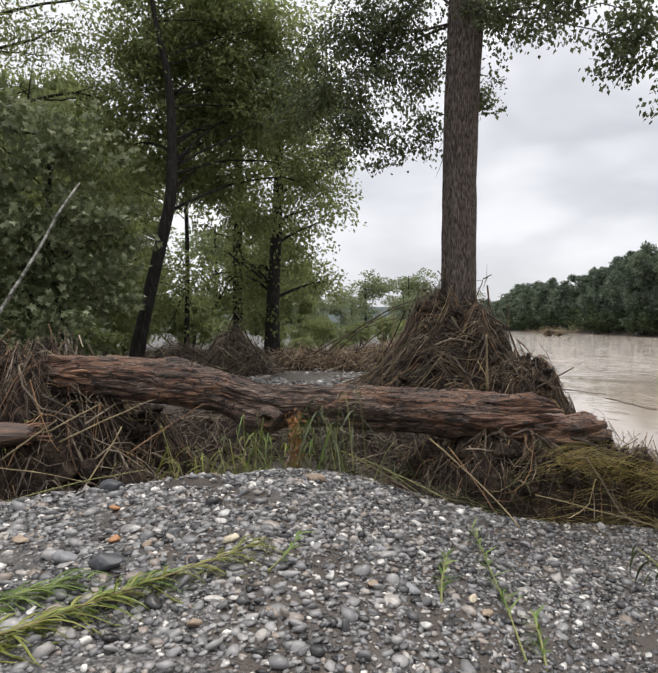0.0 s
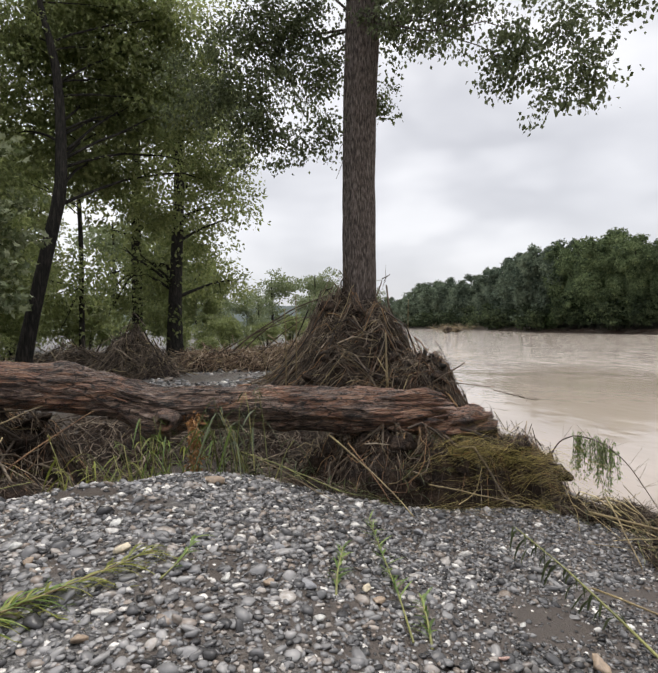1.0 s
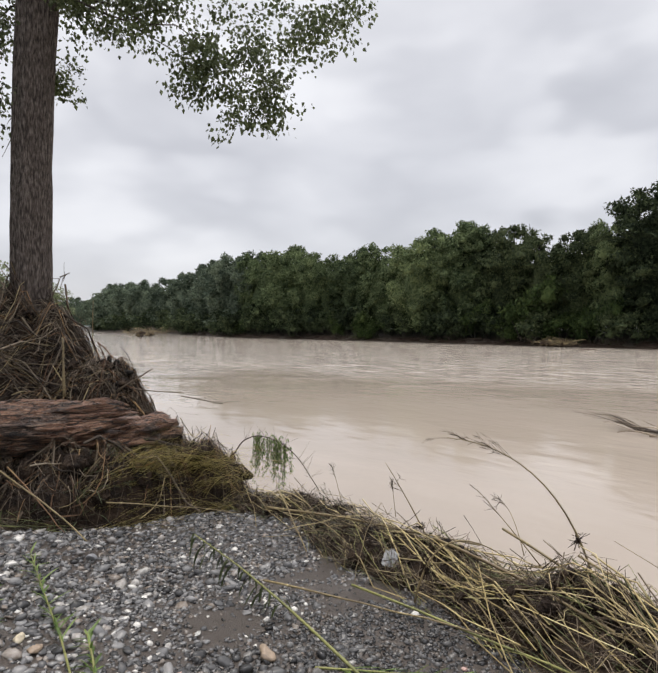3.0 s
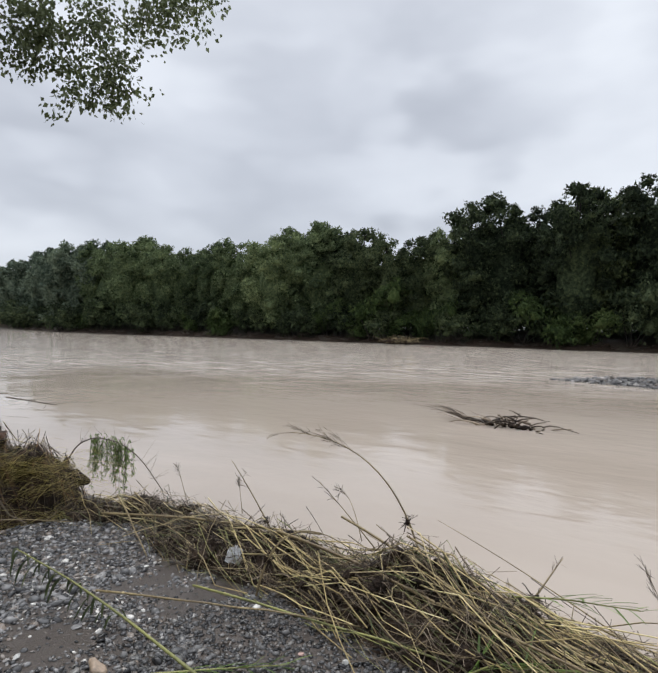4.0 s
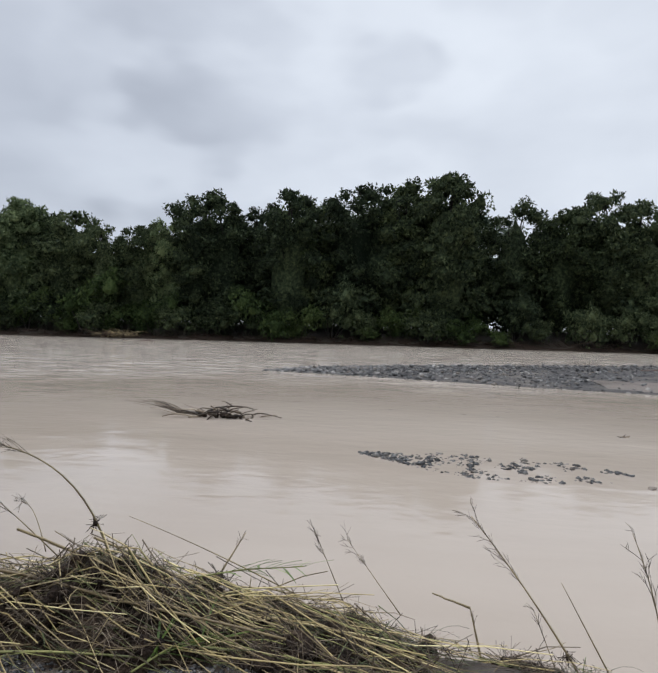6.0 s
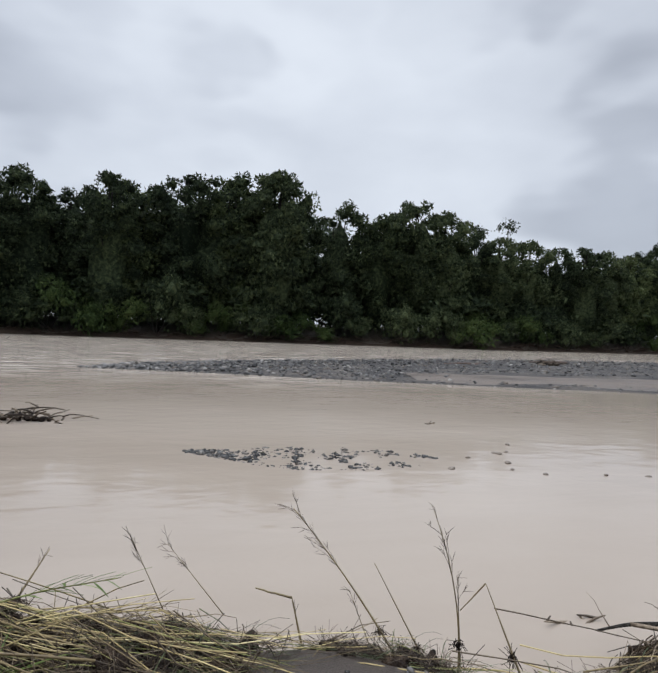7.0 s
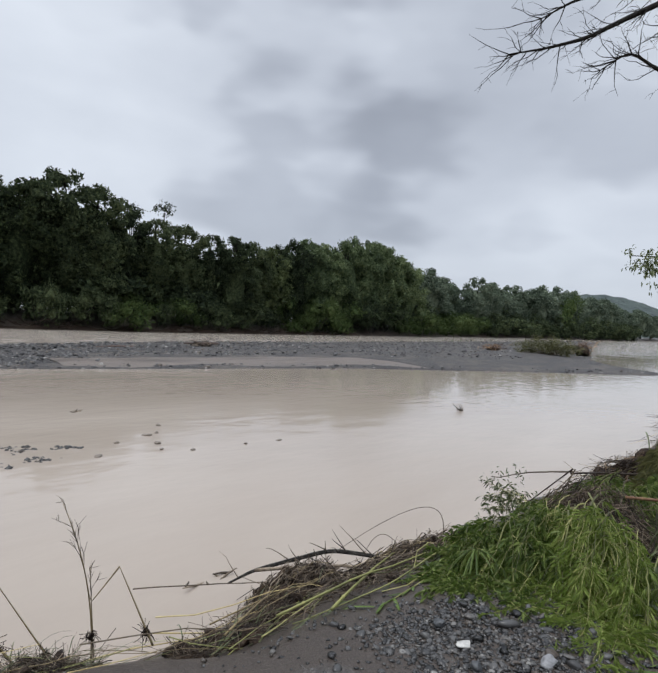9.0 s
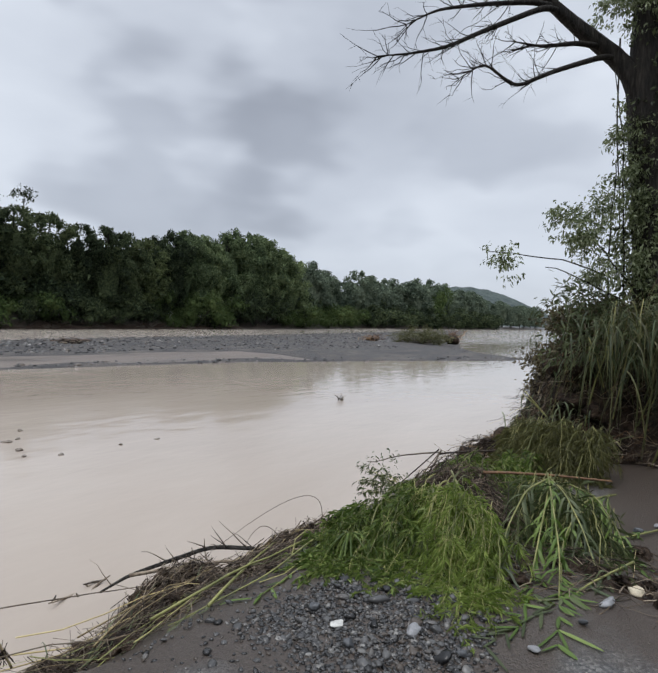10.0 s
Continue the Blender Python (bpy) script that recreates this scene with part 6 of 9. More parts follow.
def heap(name, cx, cy, a, b, turn, height, label, layers, seed, power=1.0, curl=0.13, clods=0, core=M_MULCH, category="drift heap", group=""):
    """A heap of matted litter with layers of sticks or stalks (count, material, part, thickness range, length range, heading, scatter, lift)."""
    rng = np.random.default_rng(seed)
    ob = thing(name, (cx, cy, gz(cx, cy)), label, category, group)
    back = Matrix.Translation((-cx, -cy, -gz(cx, cy)))
    top, spot = heap_surface(cx, cy, a, b, turn, height, power, seed)
    pc = Pieces()
    rr, tt = np.linspace(0.0, 1.04, 36), np.linspace(0, 2 * math.pi, 85)[:-1]
    R, T = np.meshgrid(rr, tt, indexing="ij")
    ca, sa = math.cos(radians(turn)), math.sin(radians(turn))
    u, v = a * R * np.cos(T), b * R * np.sin(T)
    x, y = cx + u * ca - v * sa, cy + u * sa + v * ca
    z = top(x, y) - 0.05 * height ** 0.5 + rng.normal(0, min(0.026, 0.1 * height), x.shape) * (R < 1)
    z[-1] = ground_z(x[-1], y[-1]) - 0.15
    i, j = np.meshgrid(np.arange(35), np.arange(84), indexing="ij")
    k = (j + 1) % 84
    pc.add(np.stack((x, y, z), -1).reshape(-1, 3), np.stack((i * 84 + j, (i + 1) * 84 + j, (i + 1) * 84 + k, i * 84 + k), -1).reshape(-1, 4))
    # the core's dark colour stands in for shade deep inside the heap
    part("litter_core", pc, core, ob, "matted root and mud litter, darkened like the shade between sticks", at=back)
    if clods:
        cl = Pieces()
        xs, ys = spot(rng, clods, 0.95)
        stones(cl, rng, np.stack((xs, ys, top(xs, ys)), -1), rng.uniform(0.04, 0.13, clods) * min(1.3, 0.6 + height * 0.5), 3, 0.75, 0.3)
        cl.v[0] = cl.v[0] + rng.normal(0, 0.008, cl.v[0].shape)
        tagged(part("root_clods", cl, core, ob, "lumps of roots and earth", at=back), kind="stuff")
    for count, mat, pname, thick, length, heading, scatter, lift in layers:
        lp = Pieces()
        xs, ys = spot(rng, count, 1.0)
        h = np.radians(heading + rng.normal(0, scatter, count))[:, None]
        ln = rng.uniform(*length, count)[:, None]
        q = np.linspace(-0.5, 0.5, 6)[None, :]
        bow = rng.normal(0, curl, count)[:, None] * ln * (1 - 4 * q * q)
        px, py = xs[:, None] + q * ln * np.sin(h) + bow * np.cos(h), ys[:, None] + q * ln * np.cos(h) - bow * np.sin(h)
        pz = top(px, py)
        mean = pz[:, :1] + (pz[:, -1:] - pz[:, :1]) * (q + 0.5)
        pz = 0.45 * pz + 0.55 * np.maximum(mean, pz - 0.02)
        pz = pz + rng.uniform(-0.02, 1.0, (count, 1)) * lift + q * rng.normal(0, lift * 1.4, (count, 1))
        pts = np.stack((px, py, pz), -1) + rng.normal(0, 1, (count, 6, 3)) * (0.012 * ln)[..., None]
        t = rng.uniform(*thick, count)[:, None]
        tubes(lp, pts, t * np.linspace(1, 0.5, 6)[None, :], 3 if thick[1] < 0.0095 else 5)
        tagged(part(pname, lp, mat, ob, at=back), kind="stuff")
    return ob, top, spot, back, rng


def tufts(ob, back, rng, top, xs, ys, mat, pname, n_each, length, width, lean, spread=0.5):
    """Grass blades springing up and bending over."""
    pc = Pieces()
    for x0, y0 in zip(xs, ys):
        z0 = float(top(x0, y0))
        for _ in range(n_each):
            ln = rng.uniform(*length)
            d = unit(np.array((lean[0] + rng.normal(0, spread), lean[1] + rng.normal(0, spread), lean[2] + abs(rng.normal(0, 0.3)))))
            s = np.linspace(0, 1, 6)[:, None]
            pts = np.array((x0, y0, z0)) + rng.normal(0, 0.04, 3) * np.array((1, 1, 0)) + d * ln * s - np.array((0, 0, 1.0)) * ln * 0.55 * s ** 2
            pts[:, 2] = np.maximum(pts[:, 2], ground_z(pts[:, 0], pts[:, 1]) + 0.01)
            blade(pc, pts, rng.uniform(*width))
    tagged(part(pname, pc, mat, ob, at=back), kind="stuff")


def build_heaps():
    T, S, G, R = M_TWIG, M_STRAW, M_STRAW_GREEN, M_TWIG_RED
    # under the butt of the log
    ob, top, spot, back, rng = heap("drift_heap", 2.1, 5.75, 1.5, 1.05, -8, 0.78, "dark heap of roots, mud and reeds holding up the log",
                                    [(1700, T, "twigs", (0.0015, 0.0045), (0.06, 0.3), 80, 90, 0.1), (60, T, "branches", (0.006, 0.016), (0.3, 0.8), 85, 50, 0.12), (220, R, "red_twigs", (0.003, 0.008), (0.1, 0.45), 80, 70, 0.12), (90, S, "straw", (0.003, 0.006), (0.25, 0.8), 80, 40, 0.14)], 71, 0.35, 0.2, 120)
    xs, ys = rng.uniform(1.6, 3.0, 84), rng.uniform(4.65, 4.95, 84)
    tufts(ob, back, rng, top, xs, ys, M_LEAF_HAY, "grass", 5, (0.35, 0.95), (0.004, 0.008), (1.0, -0.15, 0.42), 0.2)
    xs, ys = rng.uniform(0.2, 2.2, 26), rng.uniform(4.75, 5.1, 26)
    tufts(ob, back, rng, top, xs, ys, M_LEAF_DULL, "weeds", 5, (0.15, 0.4), (0.006, 0.012), (0.4, -0.4, 0.5), 0.5)
    # under and behind the crown end of the log
    ob, top, spot, back, rng = heap("drift_heap", -3.35, 5.8, 2.1, 1.15, 0, 1.6, "tall tangled heap of dark roots and twigs under the log",
                                    [(1300, T, "twigs", (0.002, 0.006), (0.1, 0.5), 90, 60, 0.16), (130, T, "branches", (0.006, 0.016), (0.5, 1.5), 88, 30, 0.2), (260, R, "red_twigs", (0.003, 0.009), (0.2, 0.8), 85, 45, 0.18), (60, S, "straw", (0.003, 0.006), (0.3, 1.0), 80, 35, 0.16)], 72, 0.75, 0.2, 80)
    xs, ys = spot(rng, 16, 1.0)
    tufts(ob, back, rng, top, xs, np.minimum(ys, 5.3), M_LEAF_YELLOW, "grass", 4, (0.15, 0.4), (0.005, 0.009), (0.3, -0.6, 0.4), 0.6)
    # low litter in the hollow before the log
    heap("drift_heap", -2.0, 5.05, 1.5, 0.75, 8, 0.42, "low brown mat of roots and rushes in the muddy hollow", [(800, T, "twigs", (0.002, 0.006), (0.1, 0.6), 85, 50, 0.12), (110, T, "roots", (0.005, 0.013), (0.4, 1.1), 85, 35, 0.16), (30, S, "straw", (0.003, 0.005), (0.3, 0.8), 65, 35, 0.12), (90, R, "red_twigs", (0.002, 0.005), (0.1, 0.4), 80, 70, 0.1)], 73, 0.7, 0.26, 36)
    heap("drift_heap", -0.7, 5.75, 1.7, 0.75, 4, 0.13, "thin brown litter and mud under the log", [(320, T, "twigs", (0.0015, 0.005), (0.08, 0.5), 85, 70, 0.05), (40, T, "roots", (0.005, 0.01), (0.2, 0.7), 85, 60, 0.07), (24, S, "straw", (0.002, 0.004), (0.2, 0.7), 85, 50, 0.05)], 98, 0.6, 0.25, 16)
    ob, top, spot, back, rng = heap("drift_heap", 0.75, 5.1, 1.2, 0.5, 0, 0.2, "low mat of rotting reeds beside the log", [(240, T, "twigs", (0.002, 0.005), (0.1, 0.5), 85, 70, 0.06), (40, G, "straw", (0.003, 0.005), (0.3, 0.9), 110, 35, 0.07)], 74)
    xs, ys = spot(rng, 40, 0.9)
    tufts(ob, back, rng, top, xs, ys, M_LEAF_DULL, "weeds", 5, (0.15, 0.4), (0.005, 0.01), (0.3, -0.3, 0.6), 0.6)
    # thin litter over the floor of the hollow
    for x, y, a, b, seed in ((-0.4, 6.3, 2.4, 0.75, 92), (-2.6, 6.9, 1.8, 0.6, 93), (2.0, 7.2, 2.0, 0.7, 94)):
        heap("drift_heap", x, y, a, b, 0, 0.1, "thin dark litter over the muddy hollow", [(520, T, "twigs", (0.002, 0.007), (0.1, 0.6), 80, 80, 0.07), (16, S, "straw", (0.003, 0.005), (0.3, 0.8), 80, 50, 0.05)], seed)
    for x, y, a, b, seed in ((-1.7, 7.9, 1.5, 0.8, 101), (0.5, 7.85, 1.2, 0.65, 102)):
        heap("drift_heap", x, y, a, b, 0, 0.12, "thin dark litter over the muddy slope behind the log", [(520, T, "twigs", (0.003, 0.008), (0.1, 0.7), 80, 70, 0.07), (26, T, "roots", (0.007, 0.014), (0.3, 0.9), 80, 60, 0.1), (14, S, "straw", (0.003, 0.006), (0.3, 0.8), 80, 50, 0.05)], seed, 0.7, 0.25, 12)
    # the cone of drift round the poplar
    ob, top, spot, back, rng = heap("drift_heap", 2.22, 9.5, 1.75, 1.3, 0, 2.05, "steep cone of brown reeds and branches caught round the poplar",
                                    [(1500, T, "twigs", (0.003, 0.009), (0.25, 1.0), 90, 16, 0.2), (180, R, "red_twigs", (0.004, 0.01), (0.3, 1.0), 90, 22, 0.22), (150, S, "straw", (0.004, 0.009), (0.4, 1.3), 90, 22, 0.24), (90, T, "branches", (0.008, 0.02), (0.5, 1.6), 88, 30, 0.28)], 75, -1.15, 0.1, 60)
    heap("drift_heap", 3.1, 9.0, 1.0, 0.95, -10, 0.95, "broken roots and orange-brown canes beside the poplar",
         [(800, T, "twigs", (0.003, 0.009), (0.15, 0.6), 80, 60, 0.14), (110, R, "canes", (0.005, 0.012), (0.4, 1.1), 82, 18, 0.18), (110, S, "straw", (0.004, 0.009), (0.3, 1.0), 78, 22, 0.16)], 76, 0.5, 0.12, 60)
    # heaps out on the plain
    for x, y, a, b, h, n, mat, seed in ((-2.4, 14.0, 1.05, 0.9, 0.8, 380, T, 77), (-0.6, 15.8, 1.7, 1.0, 0.42, 330, M_DRIFT, 78), (1.3, 15.5, 1.7, 1.0, 0.5, 330, M_DRIFT, 79), (-4.4, 15.5, 1.8, 1.0, 0.55, 240, T, 80), (-6.5, 11.5, 1.8, 1.2, 0.7, 240, T, 81), (3.0, 19, 2.2, 1.3, 0.6, 200, M_DRIFT, 82)):
        heap("drift_heap", x, y, a, b, 0, h, "heap of brown flood debris out on the gravel plain", [(int(n * 2.2), mat, "twigs", (0.004, 0.013), (0.2, 1.1), 80, 70, 0.2), (n // 5, S, "straw", (0.005, 0.01), (0.4, 1.4), 75, 60, 0.22), (n // 12, T, "branches", (0.01, 0.02), (0.5, 1.4), 75, 70, 0.3)], seed, group="heaps on the plain")
    # the long wrack of flattened reeds along the water's edge
    for x, y, a, b, turn, h, n, seed in ((3.35, 4.2, 1.1, 0.34, -55, 0.1, 150, 83), (3.3, 2.75, 1.15, 0.42, -82, 0.2, 230, 84), (3.2, 1.25, 1.2, 0.52, -93, 0.3, 300, 85), (3.2, 0.1, 0.85, 0.5, -100, 0.14, 190, 86), (2.7, -2.5, 0.7, 0.3, -80, 0.06, 34, 87), (3.1, -1.25, 0.5, 0.22, -115, 0.03, 18, 91)):
        ob, top, spot, back, rng = heap("reed_wrack", x, y, a, b, turn, h, "flattened yellow reed stalks and brown litter along the water's edge",
                                        [(int(n * 2.2), T, "twigs", (0.0014, 0.0035), (0.05, 0.25), 185, 80, 0.09), (int(n * 0.34), S, "straw", (0.002, 0.005), (0.5, 1.5), 200, 14, 0.12), (n // 4, G, "green_straw", (0.002, 0.005), (0.5, 1.4), 197, 12, 0.08), (n // 6, S, "crossing_straw", (0.0018, 0.004), (0.2, 0.8), 180, 45, 0.16), (n // 8, M_STRAW_PALE, "thick_canes", (0.004, 0.0075), (0.8, 1.9), 200, 9, 0.15)], seed, curl=0.06, group="wrack along the bank")
        xs, ys = spot(rng, 14, 0.9)
        tufts(ob, back, rng, top, xs, ys, M_LEAF_DULL, "blades", 4, (0.2, 0.5), (0.005, 0.01), (0.1, -0.8, 0.25), 0.3)
        cx, cy = spot(rng, 46, 0.85)
        fuzz = Pieces()
        for px, py in zip(cx, cy):
            clod = Pieces()
            stones(clod, rng, np.zeros((1, 3)), rng.uniform(0.03, 0.085, 1), 3, 0.5, 0.3)
            clod.v[0] = np.array([p * (1 + 0.9 * noise.fractal(Vector(p) * 16 + Vector((px * 9, py * 9, 0)), 0.7, 2.1, 4)) for p in clod.v[0]]) + np.array((px, py, float(top(px, py)) + 0.01))
            part("root_clod", clod, M_MULCH, ob, at=back)
            for _ in range(26):
                p0 = np.array((px, py, float(top(px, py)) + 0.03)) + rng.normal(0, 0.02, 3)
                tube(fuzz, bent(rng, p0, p0 + rng.normal(0, 0.07, 3) * np.array((1, 1, 0.5)), 4, 0.16), 0.0014, 3, cap=False)
        tagged(part("rootlets", fuzz, T, ob, at=back), kind="stuff")


def build_root_stump():
    """A gnarled black root plate lodged beside the poplar."""
    rng = np.random.default_rng(95)
    ob = thing("root_stump", (3.1, 8.75, 0.75), "black gnarled root stump lodged beside the poplar", "stump")
    base, faces = ICO[4]
    v = np.array([p * (1 + 0.55 * noise.fractal(Vector(p) * 1.9, 0.8, 2.1, 5) + 0.15 * abs(noise.noise(Vector(p) * 6))) for p in base]) * np.array((0.4, 0.26, 0.2))
    pc = Pieces()
    pc.add(v, tris=faces)
    part("stump_body", pc, M_MULCH, ob)
    for _ in range(9):
        d = unit(rng.normal(0, 1, 3) * np.array((1.4, 0.8, 0.5)) + np.array((0.4, -0.3, 0)))
        rp = Pieces()
        tube(rp, bent(rng, d * 0.18, d * rng.uniform(0.3, 0.46) + rng.normal(0, 0.05, 3), 7, 0.12), np.array((0.06, 0.055, 0.045, 0.05, 0.045, 0.05, 0.025)) * rng.uniform(0.6, 1.1), 7)
        part("root", rp, M_BARK_DARK, ob)


# ---- single canes, stalks and branches ----
def cane(name, p0, p1, radius, mat, label, category="cane", seed=0, sag=0.0, wobble=0.012, group="loose canes"):
    rng = np.random.default_rng(seed + 1000)
    pc = Pieces()
    base = np.asarray(p0, float)
    pts = bent(rng, (0, 0, 0), np.asarray(p1, float) - base, 10, wobble, sag)
    rad = np.linspace(radius, radius * 0.55, 10)
    tube(pc, pts, rad, 7)
    for i in range(1, 9, 2):
        tube(pc, np.array((pts[i] - (pts[i + 1] - pts[i]) * 0.04, pts[i], pts[i] + (pts[i + 1] - pts[i]) * 0.04)), np.array((rad[i], rad[i] * 1.35, rad[i])), 7, cap=False)
    ob = part(name, pc, mat, None, at=Matrix.Translation(tuple(base)))
    return tagged(ob, label, category, group)


def build_canes():
    S, G, T, R = M_STRAW, M_STRAW_GREEN, M_TWIG, M_TWIG_RED
    pale = "long pale dry cane sticking out of the drift"
    k = 0
    for p0, p1, r, mat in (((-2.18, 4.45, 0.58), (-1.58, 5.0, 0.84), 0.009, S), ((-1.99, 4.2, 0.1), (-1.74, 4.7, 0.65), 0.008, S), ((-2.3, 4.5, 0.65), (-2.02, 4.92, 0.82), 0.008, S), ((-2.5, 4.2, 0.5), (-2.22, 4.5, 0.74), 0.008, S),
                           ((-1.75, 4.7, 0.4), (-1.22, 5.3, 0.78), 0.007, R), ((-2.6, 4.1, 0.15), (-1.5, 4.5, 0.36), 0.006, G), ((-2.9, 4.6, 0.35), (-1.9, 4.4, 0.25), 0.006, S), ((0.95, 5.25, 0.43), (1.41, 4.1, 0.02), 0.009, S),
                           ((1.1, 5.1, 0.38), (1.33, 4.35, 0.0), 0.006, R), ((1.7, 4.55, 0.1), (2.7, 4.2, -0.1), 0.006, S), ((0.1, 5.1, 0.35), (0.9, 4.35, 0.12), 0.006, G), ((0.25, 5.0, 0.3), (0.85, 4.3, 0.08), 0.005, S),
                           ((-3.5, 5.3, 0.9), (-2.95, 5.1, 1.5), 0.012, S), ((3.0, 4.2, -0.12), (3.55, 2.3, -0.05), 0.011, S), ((2.15, 2.95, -0.1), (2.8, 1.5, -0.15), 0.007, S), ((2.6, 2.6, -0.14), (2.85, 0.3, -0.18), 0.008, G),
                           ((3.3, 2.5, 0.02), (2.85, 0.2, 0.0), 0.011, S), ((3.15, 4.2, 0.0), (2.85, 3.4, -0.22), 0.008, S), ((3.25, 4.1, 0.02), (3.1, 3.3, -0.2), 0.007, S), ((3.55, 2.1, 0.14), (2.75, 0.0, -0.1), 0.009, S), ((3.6, 1.6, 0.1), (2.9, -0.2, -0.15), 0.008, S),
                           ((1.44, -4.95, 0.33), (0.56, -5.42, 0.32), 0.013, R), ((3.86, -2.3, -0.45), (2.9, -3.3, -0.35), 0.005, T), ((2.47, -2.1, -0.1), (2.85, -2.8, -0.22), 0.006, S), ((2.75, -2.2, -0.2), (2.7, -3.0, -0.15), 0.005, S), ((2.1, -2.5, 0.05), (2.75, -4.0, -0.2), 0.009, G), ((2.3, -2.3, 0.0), (2.2, -3.9, 0.02), 0.008, G)):
        k += 1
        cane("cane", p0, p1, r, mat, pale if mat is S else "long half-green reed cane lying on the drift" if mat is G else "reddish-brown bare cane on the drift", seed=k, sag=0.015)
    # arching reeds and standing stems by the poplar
    for p0, p1, r, sag in (((0.0, 14.0, 0.9), (2.3, 12.8, 2.1), 0.022, 0.08), ((0.3, 15, 0.9), (1.8, 13.9, 2.0), 0.018, 0.06), ((-0.4, 14.5, 0.8), (1.9, 13.4, 1.75), 0.016, 0.05), ((0.7, 14.5, 0.8), (2.6, 13.3, 1.9), 0.016, 0.1), ((0.9, 13.6, 0.5), (2.5, 12.5, 1.6), 0.013, 0.04)):
        k += 1
        cane("branch", p0, p1, r, T, "dark bare branch arching over the plain's debris", "branch", k, sag, 0.02, "arching branches")
    for p0, p1, r in (((0.84, 8.76, 0.25), (0.84, 8.76, 1.78), 0.011), ((1.0, 8.84, 0.25), (1.07, 8.94, 1.99), 0.012), ((4.35, 13.4, -0.2), (4.3, 13.3, 2.15), 0.014), ((2.35, 8.2, 0.55), (2.37, 8.37, 1.37), 0.022), ((0.6, 9.2, 0.25), (0.5, 9.2, 1.2), 0.008)):
        k += 1
        cane("reed", p0, p1, r, S, "upright dry reed stem beside the poplar", "reed", k, 0.0, 0.01, "standing reed stems")
    # the crooked twig on top of the cone, and branches over the water
    for pts_, r, label in ((((2.46, 9.38, 1.9), (2.6, 9.35, 2.29), (2.73, 9.31, 2.36)), 0.012, "crooked bare twig standing on the drift cone"), (((3.0, 8.0, 0.6), (3.45, 7.8, 0.9)), 0.014, "short dead branch sticking out over the water"),
                           (((3.2, 8.0, 0.62), (3.8, 7.6, 0.5), (4.3, 7.3, 0.4)), 0.009, "thin bare branch hanging over the water")):
        k += 1
        rng = np.random.default_rng(500 + k)
        base = np.array(pts_[0])
        ob = thing("branch", tuple(base), label, "branch", "dead branches")
        for a, b in zip(pts_[:-1], pts_[1:]):
            pc = Pieces()
            tube(pc, bent(rng, np.array(a) - base, np.array(b) - base, 6, 0.03), np.linspace(r, r * 0.7, 6), 6)
            part("stem", pc, M_TWIG, ob)
            for _ in range(4):
                q = np.array(a) - base + (np.array(b) - np.array(a)) * rng.uniform(0.3, 1)
                tw = Pieces()
                tube(tw, bent(rng, q, q + rng.normal(0, 0.14, 3), 4, 0.08), np.linspace(r * 0.4, r * 0.12, 4), 4)
                part("twig", tw, M_TWIG, ob)
    # the broken stub of a second log
    rng = np.random.default_rng(600)
    ob = thing("broken_log", (-3.0, 4.95, 0.5), "short broken reddish-brown log lodged in the drift", "log")
    pc = Pieces()
    trunk_mesh(pc, rng, [(-1.0, 0.1, -0.08), (-0.4, 0, 0.0), (0.1, -0.02, 0.04), (0.36, -0.05, 0.06)], (0.11, 0.115, 0.11, 0.07), 18, 0.09)
    part("log_body", pc, M_LOG, ob)
    for _ in range(26):
        sp = Pieces()
        a = rng.uniform(0, 6.28)
        p0 = np.array((0.2, math.cos(a) * 0.07, 0.05 + math.sin(a) * 0.07))
        tube(sp, bent(rng, p0, p0 + np.array((rng.uniform(0.1, 0.3), rng.normal(0, 0.02), rng.normal(0, 0.03))), 4, 0.03), (0.014, 0.013, 0.008, 0.002), 5)
        part("splinter", sp, M_RAW, ob)


